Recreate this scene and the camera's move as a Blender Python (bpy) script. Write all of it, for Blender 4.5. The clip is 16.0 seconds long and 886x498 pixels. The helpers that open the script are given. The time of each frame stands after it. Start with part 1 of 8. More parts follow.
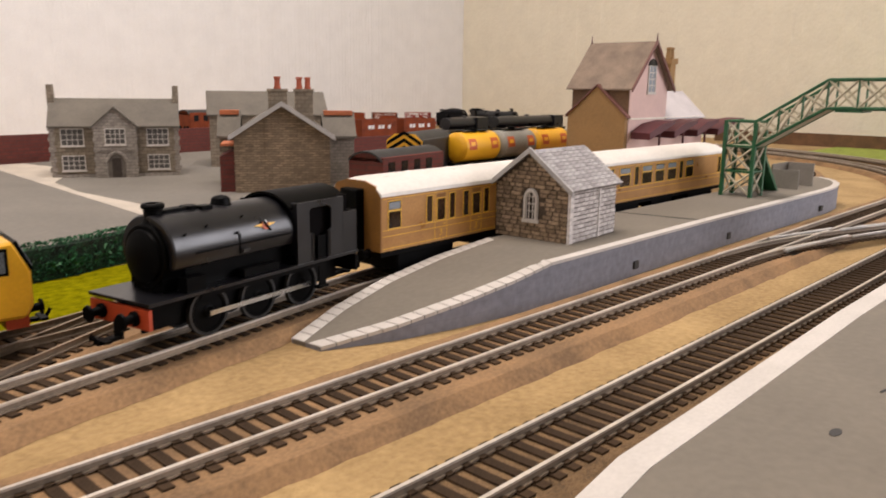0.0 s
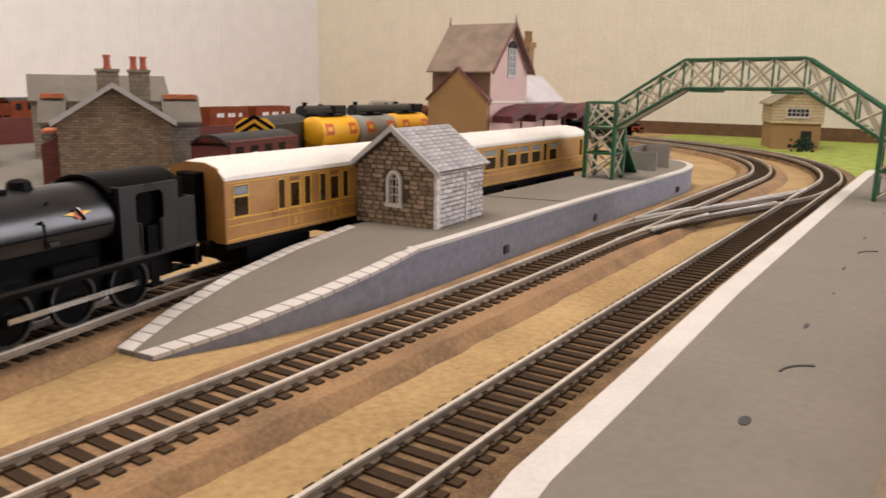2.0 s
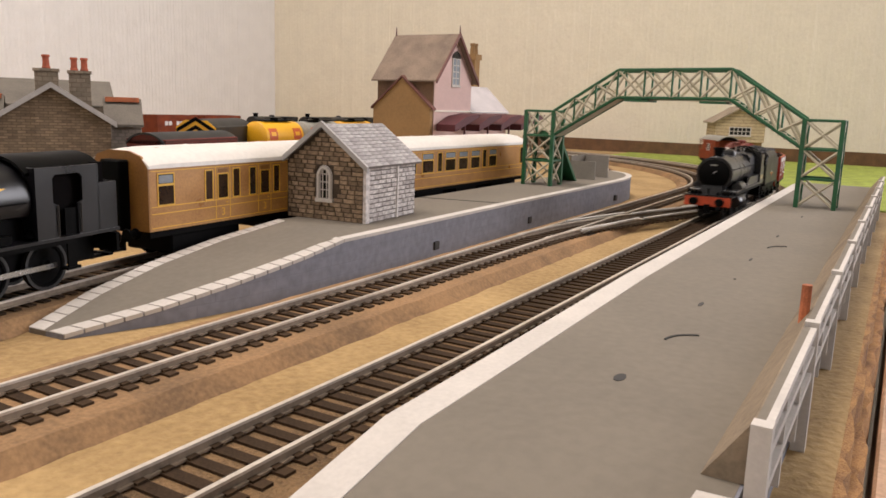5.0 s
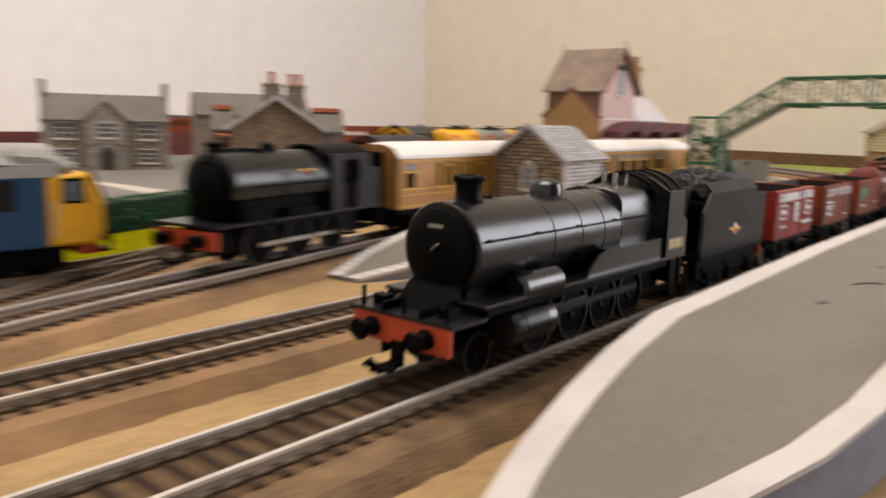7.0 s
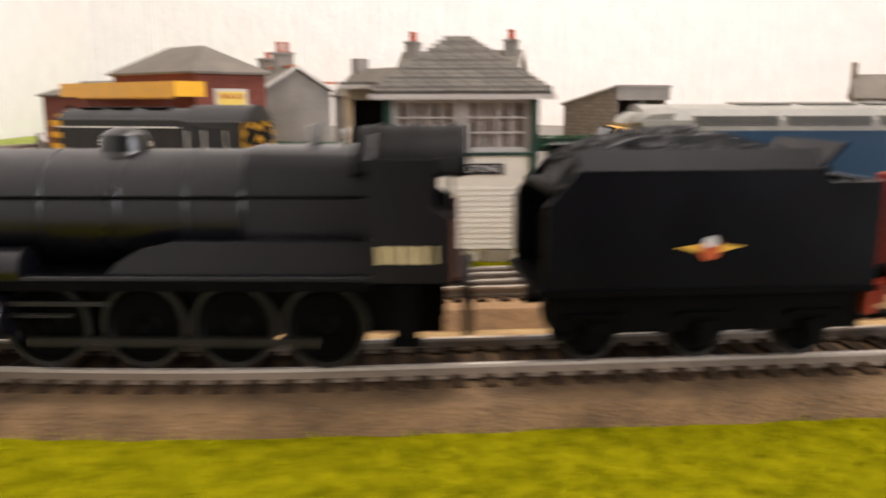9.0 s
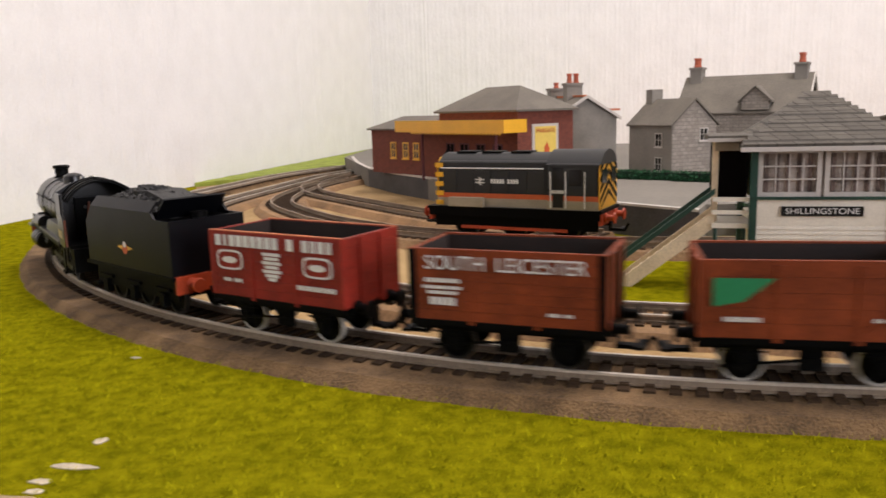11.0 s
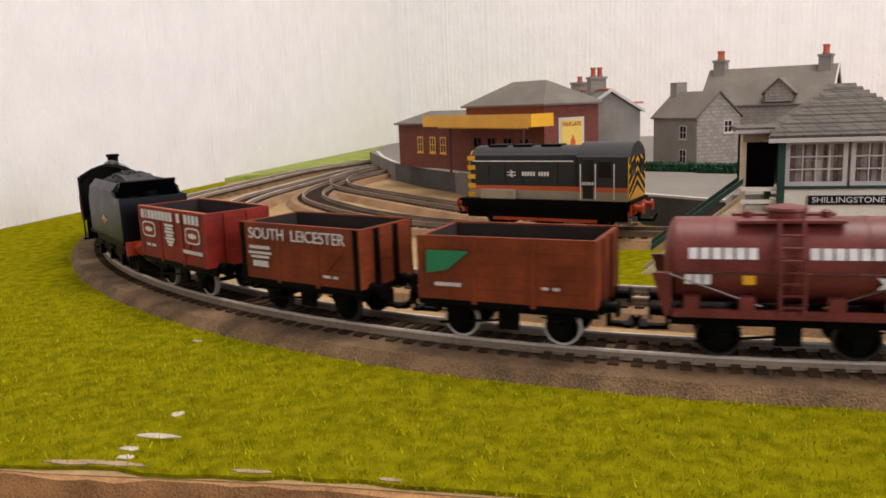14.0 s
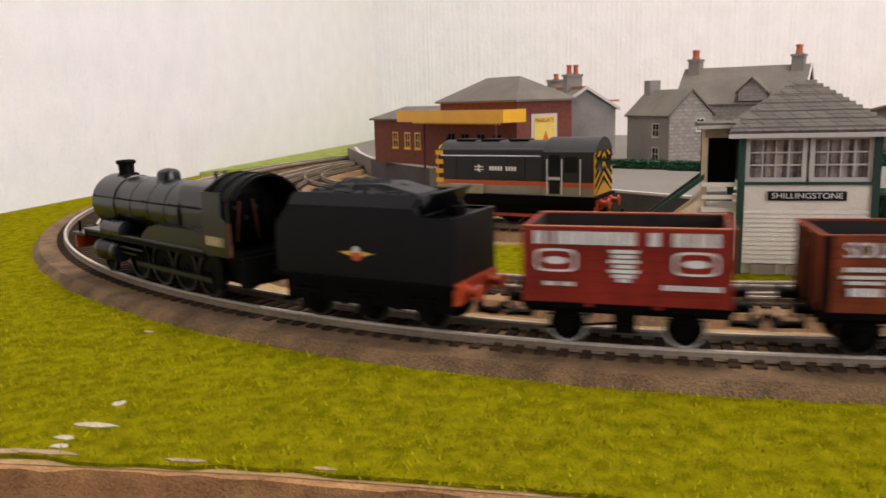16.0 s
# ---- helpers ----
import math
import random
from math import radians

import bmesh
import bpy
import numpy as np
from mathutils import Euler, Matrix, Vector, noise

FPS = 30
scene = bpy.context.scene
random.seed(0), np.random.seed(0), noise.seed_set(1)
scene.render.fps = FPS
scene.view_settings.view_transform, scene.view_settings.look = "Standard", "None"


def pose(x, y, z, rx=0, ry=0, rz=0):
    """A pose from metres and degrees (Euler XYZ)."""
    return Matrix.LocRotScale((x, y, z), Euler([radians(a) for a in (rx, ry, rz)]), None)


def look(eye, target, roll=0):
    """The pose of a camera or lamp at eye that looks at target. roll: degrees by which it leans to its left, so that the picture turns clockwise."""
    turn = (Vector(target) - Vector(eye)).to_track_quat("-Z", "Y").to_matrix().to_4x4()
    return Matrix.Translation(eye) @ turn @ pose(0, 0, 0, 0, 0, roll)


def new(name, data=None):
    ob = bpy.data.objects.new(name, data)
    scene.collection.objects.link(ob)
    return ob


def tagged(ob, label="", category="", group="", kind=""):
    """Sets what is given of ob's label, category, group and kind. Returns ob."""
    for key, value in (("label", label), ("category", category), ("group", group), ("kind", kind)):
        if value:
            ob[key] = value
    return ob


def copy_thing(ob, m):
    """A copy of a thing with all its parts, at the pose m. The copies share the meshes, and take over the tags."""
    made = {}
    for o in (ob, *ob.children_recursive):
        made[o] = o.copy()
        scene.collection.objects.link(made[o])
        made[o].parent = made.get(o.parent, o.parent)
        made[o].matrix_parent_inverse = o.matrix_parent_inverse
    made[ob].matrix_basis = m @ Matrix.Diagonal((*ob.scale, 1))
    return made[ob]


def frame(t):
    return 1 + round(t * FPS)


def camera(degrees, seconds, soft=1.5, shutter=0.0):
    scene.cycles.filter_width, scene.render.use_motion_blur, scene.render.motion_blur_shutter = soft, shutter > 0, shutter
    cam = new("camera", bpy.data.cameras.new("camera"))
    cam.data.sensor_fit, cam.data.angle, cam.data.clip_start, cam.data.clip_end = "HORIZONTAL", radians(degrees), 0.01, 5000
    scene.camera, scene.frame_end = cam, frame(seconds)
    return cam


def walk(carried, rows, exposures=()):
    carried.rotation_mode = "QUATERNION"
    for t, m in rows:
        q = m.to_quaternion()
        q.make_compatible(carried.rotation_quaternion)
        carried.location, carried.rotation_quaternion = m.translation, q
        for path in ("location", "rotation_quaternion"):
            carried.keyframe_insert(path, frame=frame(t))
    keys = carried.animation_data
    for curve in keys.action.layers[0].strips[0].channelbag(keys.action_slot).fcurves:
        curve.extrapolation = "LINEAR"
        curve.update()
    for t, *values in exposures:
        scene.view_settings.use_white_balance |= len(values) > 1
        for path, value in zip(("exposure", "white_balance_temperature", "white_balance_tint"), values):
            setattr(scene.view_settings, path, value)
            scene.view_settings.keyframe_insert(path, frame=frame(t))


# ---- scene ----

cam = camera(59.18, 16.0, 1.6, 0.8)
PATH = [
    (0.0, pose(0.3048, -0.1155, 0.1014, 78.27, -0.74, -46.50)),
    (0.5, pose(0.3102, -0.1141, 0.1031, 79.27, -0.69, -48.21)),
    (1.0, pose(0.3189, -0.1100, 0.1006, 78.84, -0.54, -51.16)),
    (1.5, pose(0.3282, -0.1006, 0.0957, 77.46, -0.39, -54.38)),
    (2.0, pose(0.3309, -0.0950, 0.0910, 78.01, -0.89, -56.69)),
    (2.5, pose(0.3365, -0.0965, 0.0876, 78.28, -1.10, -58.42)),
    (3.0, pose(0.3348, -0.0958, 0.0814, 78.82, -1.92, -59.05)),
    (3.5, pose(0.3307, -0.0977, 0.0795, 78.75, -2.37, -58.80)),
    (4.0, pose(0.3311, -0.1046, 0.0840, 79.43, -1.84, -59.18)),
    (4.2, pose(0.3338, -0.1074, 0.0831, 79.59, -1.91, -59.48)),
    (6.3, pose(0.3040, -0.1182, 0.0737, 79.83, -1.50, -58.07)),
    (6.5, pose(0.2928, -0.1195, 0.0724, 79.84, -1.45, -56.52)),
    (6.7, pose(0.2783, -0.1207, 0.0725, 79.90, -1.53, -54.43)),
    (7.0, pose(0.2520, -0.1218, 0.0714, 80.49, -1.64, -50.02)),
    (7.2, pose(0.2325, -0.1252, 0.0725, 80.29, -1.18, -46.06)),
    (7.4, pose(0.2157, -0.1280, 0.0719, 79.84, -0.97, -42.42)),
    (7.5, pose(0.2065, -0.1292, 0.0711, 80.55, -0.80, -40.47)),
    (7.6, pose(0.1953, -0.1316, 0.0721, 80.60, -0.92, -38.13)),
    (7.8, pose(0.1725, -0.1397, 0.0684, 80.67, -1.25, -32.62)),
    (8.1, pose(0.1396, -0.1346, 0.0614, 80.31, -0.80, -24.69)),
    (8.3, pose(0.1204, -0.1383, 0.0577, 80.19, -0.40, -19.51)),
    (8.5, pose(0.1048, -0.1406, 0.0552, 79.24, 0.33, -13.44)),
    (9.0, pose(0.0671, -0.1583, 0.0607, 79.04, 0.12, -4.76)),
    (9.5, pose(0.0412, -0.1777, 0.0722, 79.57, 0.64, 0.76)),
    (10.0, pose(0.0271, -0.1888, 0.0744, 79.73, 1.51, 4.66)),
    (10.2, pose(0.0220, -0.1956, 0.0757, 80.03, 1.57, 6.67)),
    (12.3, pose(0.0045, -0.2301, 0.0859, 79.30, 1.96, 12.94)),
    (12.5, pose(0.0052, -0.2308, 0.0860, 79.38, 2.03, 13.01)),
    (13.0, pose(0.0056, -0.2300, 0.0844, 79.56, 2.11, 12.28)),
    (13.5, pose(0.0041, -0.2287, 0.0834, 79.26, 2.10, 12.46)),
    (14.0, pose(0.0033, -0.2329, 0.0819, 79.47, 2.24, 12.59)),
    (14.5, pose(0.0028, -0.2330, 0.0806, 79.51, 2.02, 12.87)),
    (15.0, pose(0.0056, -0.2331, 0.0803, 79.37, 1.94, 12.81)),
    (15.5, pose(0.0088, -0.2318, 0.0803, 79.34, 1.91, 12.47)),
    (16.0, pose(0.0131, -0.2296, 0.0788, 79.33, 1.58, 11.57)),
]

EXPOSURES = [(0.0, 0.02, 6400, 13), (7.0, 0.02, 6350, 12), (8.3, 0.32, 6200, 12), (9.0, 0.5, 6300, 12), (9.5, 0.6, 6300, 12), (10.2, 0.4, 6200, 13), (12.3, 0.1, 6150, 13), (16.0, 0.1, 6150, 13)]
walk(cam, PATH, EXPOSURES)

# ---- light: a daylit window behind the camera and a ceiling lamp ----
CM = 0.01
world = bpy.data.worlds.new("world")
world.use_nodes = True
scene.world = world
sky = world.node_tree.nodes.new("ShaderNodeTexSky")
sky.sky_type = "NISHITA"
sky.sun_disc = False
sky.sun_elevation, sky.sun_rotation = radians(35), radians(180)
world.node_tree.nodes["Background"].inputs["Strength"].default_value = 0.12
world.node_tree.links.new(sky.outputs[0], world.node_tree.nodes["Background"].inputs["Color"])


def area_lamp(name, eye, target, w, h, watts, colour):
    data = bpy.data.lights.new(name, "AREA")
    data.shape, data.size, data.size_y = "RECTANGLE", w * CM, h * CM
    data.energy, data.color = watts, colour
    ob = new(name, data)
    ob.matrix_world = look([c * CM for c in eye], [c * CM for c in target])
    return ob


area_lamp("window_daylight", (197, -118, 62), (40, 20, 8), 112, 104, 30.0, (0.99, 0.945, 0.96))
area_lamp("ceiling_light_glow", (55, 35, 158), (55, 37, 0), 100, 70, 27.0, (1.0, 0.89, 0.81))


# ---- materials ----
def material(name, colour, rough=0.6, metal=0.0, vary=0.12, scale=3.0, bump=0.0, fine=0.0, colour2=None, spec=0.5):
    """A painted or plain surface with variation at two scales; sizes in centimetres."""
    m = bpy.data.materials.new(name)
    m.use_nodes = True
    nt = m.node_tree
    b = nt.nodes["Principled BSDF"]
    b.inputs["Roughness"].default_value, b.inputs["Metallic"].default_value = rough, metal
    b.inputs["Specular IOR Level"].default_value = spec
    tc = nt.nodes.new("ShaderNodeTexCoord")
    n1, n2 = nt.nodes.new("ShaderNodeTexNoise"), nt.nodes.new("ShaderNodeTexNoise")
    n1.inputs["Scale"].default_value, n1.inputs["Detail"].default_value = 100.0 / scale, 4.0
    n2.inputs["Scale"].default_value, n2.inputs["Detail"].default_value = 100.0 / (scale * 0.06), 3.0
    for n in (n1, n2):
        nt.links.new(tc.outputs["Object"], n.inputs["Vector"])
    add = nt.nodes.new("ShaderNodeMix")
    add.inputs[0].default_value = 0.4
    nt.links.new(n1.outputs["Fac"], add.inputs[2])
    nt.links.new(n2.outputs["Fac"], add.inputs[3])
    ramp = nt.nodes.new("ShaderNodeValToRGB")
    c = np.array(colour)
    c2 = np.array(colour2) if colour2 else c * (1 - 2.2 * vary)
    ramp.color_ramp.elements[0].position, ramp.color_ramp.elements[1].position = 0.36, 0.62
    ramp.color_ramp.elements[0].color = (*np.clip(c2, 0, 1), 1)
    ramp.color_ramp.elements[1].color = (*np.clip(c * (1 + 0.4 * vary), 0, 1), 1)
    nt.links.new(add.outputs[0], ramp.inputs[0])
    nt.links.new(ramp.outputs[0], b.inputs["Base Color"])
    if rough < 0.95:
        mr = nt.nodes.new("ShaderNodeMapRange")
        mr.inputs[3].default_value, mr.inputs[4].default_value = max(rough - 0.1, 0.04), min(rough + 0.12, 1)
        nt.links.new(n1.outputs["Fac"], mr.inputs[0])
        nt.links.new(mr.outputs[0], b.inputs["Roughness"])
    if bump or fine:
        bp = nt.nodes.new("ShaderNodeBump")
        bp.inputs["Strength"].default_value, bp.inputs["Distance"].default_value = 1.0, max(bump, fine) * CM
        nt.links.new(n2.outputs["Fac"] if fine else n1.outputs["Fac"], bp.inputs["Height"])
        nt.links.new(bp.outputs[0], b.inputs["Normal"])
    return m


def coursed(name, colour, mortar, w, h, joint=0.08, rough=0.85, bump=0.02, vary=0.5, axis="xz"):
    """Courses of stones, bricks, planks or slates of w x h centimetres, printed and slightly raised."""
    m = bpy.data.materials.new(name)
    m.use_nodes = True
    nt = m.node_tree
    b = nt.nodes["Principled BSDF"]
    b.inputs["Roughness"].default_value = rough
    tc, sep, com = (nt.nodes.new("ShaderNode" + k) for k in ("TexCoord", "SeparateXYZ", "CombineXYZ"))
    nt.links.new(tc.outputs["Object"], sep.inputs[0])
    add = nt.nodes.new("ShaderNodeMath")
    nt.links.new(sep.outputs[0], add.inputs[0])
    nt.links.new(sep.outputs[1], add.inputs[1])
    nt.links.new(add.outputs[0], com.inputs[0])
    nt.links.new(sep.outputs[2], com.inputs[1])
    br = nt.nodes.new("ShaderNodeTexBrick")
    br.inputs["Scale"].default_value = 1.0
    br.inputs["Brick Width"].default_value, br.inputs["Row Height"].default_value = w * CM, h * CM
    br.inputs["Mortar Size"].default_value = joint * CM
    br.inputs["Mortar Smooth"].default_value = 0.2
    c = np.array(colour)
    br.inputs["Color1"].default_value = (*np.clip(c * (1 + vary), 0, 1), 1)
    br.inputs["Color2"].default_value = (*c * (1 - vary * 0.7), 1)
    br.inputs["Mortar"].default_value = (*mortar, 1)
    noi = nt.nodes.new("ShaderNodeTexNoise")
    noi.inputs["Scale"].default_value, noi.inputs["Detail"].default_value = 240.0, 5.0
    nt.links.new(tc.outputs["Object"], noi.inputs["Vector"])
    wob = nt.nodes.new("ShaderNodeVectorMath")
    wob.operation = "SCALE"
    wob.inputs["Scale"].default_value = 0.06 * CM
    nt.links.new(noi.outputs["Color"], wob.inputs[0])
    vadd = nt.nodes.new("ShaderNodeVectorMath")
    nt.links.new(com.outputs[0], vadd.inputs[0])
    nt.links.new(wob.outputs[0], vadd.inputs[1])
    nt.links.new(vadd.outputs[0], br.inputs["Vector"])
    mix = nt.nodes.new("ShaderNodeMix")
    mix.data_type, mix.blend_type = "RGBA", "MULTIPLY"
    mix.inputs[0].default_value = 0.55
    ramp = nt.nodes.new("ShaderNodeValToRGB")
    ramp.color_ramp.elements[0].position, ramp.color_ramp.elements[1].position = 0.3, 0.7
    ramp.color_ramp.elements[0].color = (0.55, 0.55, 0.55, 1)
    nt.links.new(noi.outputs["Fac"], ramp.inputs[0])
    nt.links.new(br.outputs["Color"], mix.inputs[6])
    nt.links.new(ramp.outputs[0], mix.inputs[7])
    nt.links.new(mix.outputs[2], b.inputs["Base Color"])
    bp = nt.nodes.new("ShaderNodeBump")
    bp.inputs["Distance"].default_value = bump * CM
    bp.invert = True
    nt.links.new(br.outputs["Fac"], bp.inputs["Height"])
    nt.links.new(bp.outputs[0], b.inputs["Normal"])
    return m


def wallpaper(name, colour):
    """Embossed paper: bark-like upright relief at two sizes under flat paint."""
    m = material(name, colour, 0.75, 0, 0.03, 4.0)
    nt = m.node_tree
    tc, bp, mix = nt.nodes.new("ShaderNodeTexCoord"), nt.nodes.new("ShaderNodeBump"), nt.nodes.new("ShaderNodeMix")
    for k, (sx, sz, det) in enumerate(((95.0, 38.0, 3.0), (260.0, 130.0, 4.0))):
        mp, n = nt.nodes.new("ShaderNodeMapping"), nt.nodes.new("ShaderNodeTexNoise")
        mp.inputs["Scale"].default_value = (sx, sx, sz)
        n.inputs["Scale"].default_value, n.inputs["Detail"].default_value = 1.0, det
        nt.links.new(tc.outputs["Object"], mp.inputs[0])
        nt.links.new(mp.outputs[0], n.inputs["Vector"])
        nt.links.new(n.outputs["Fac"], mix.inputs[2 + k])
    mix.inputs[0].default_value = 0.35
    bp.inputs["Strength"].default_value, bp.inputs["Distance"].default_value = 1.0, 0.24 * CM
    nt.links.new(mix.outputs[0], bp.inputs["Height"])
    nt.links.new(bp.outputs[0], nt.nodes["Principled BSDF"].inputs["Normal"])
    return m


def pieces(name, dark, light, rough=0.9):
    """A material for loose pieces, each of its own shade between two colours, with grain."""
    m = material(name, light, rough, 0, 0.15, 1.0, fine=0.02)
    nt = m.node_tree
    info, ramp, mul = nt.nodes.new("ShaderNodeObjectInfo"), nt.nodes.new("ShaderNodeValToRGB"), nt.nodes.new("ShaderNodeMix")
    mul.data_type, mul.blend_type = "RGBA", "MULTIPLY"
    mul.inputs[0].default_value = 0.6
    ramp.color_ramp.elements[0].color, ramp.color_ramp.elements[1].color = (*dark, 1), (*light, 1)
    grain = nt.nodes.new("ShaderNodeTexNoise")
    grain.inputs["Scale"].default_value, grain.inputs["Detail"].default_value = 500.0, 3.0
    tc, rg = nt.nodes.new("ShaderNodeTexCoord"), nt.nodes.new("ShaderNodeValToRGB")
    rg.color_ramp.elements[0].position, rg.color_ramp.elements[1].position = 0.3, 0.6
    rg.color_ramp.elements[0].color = (0.4, 0.4, 0.4, 1)
    nt.links.new(tc.outputs["Object"], grain.inputs["Vector"])
    nt.links.new(grain.outputs["Fac"], rg.inputs[0])
    nt.links.new(info.outputs["Random"], ramp.inputs[0])
    nt.links.new(ramp.outputs[0], mul.inputs[6])
    nt.links.new(rg.outputs[0], mul.inputs[7])
    nt.links.new(mul.outputs[2], nt.nodes["Principled BSDF"].inputs["Base Color"])
    return m


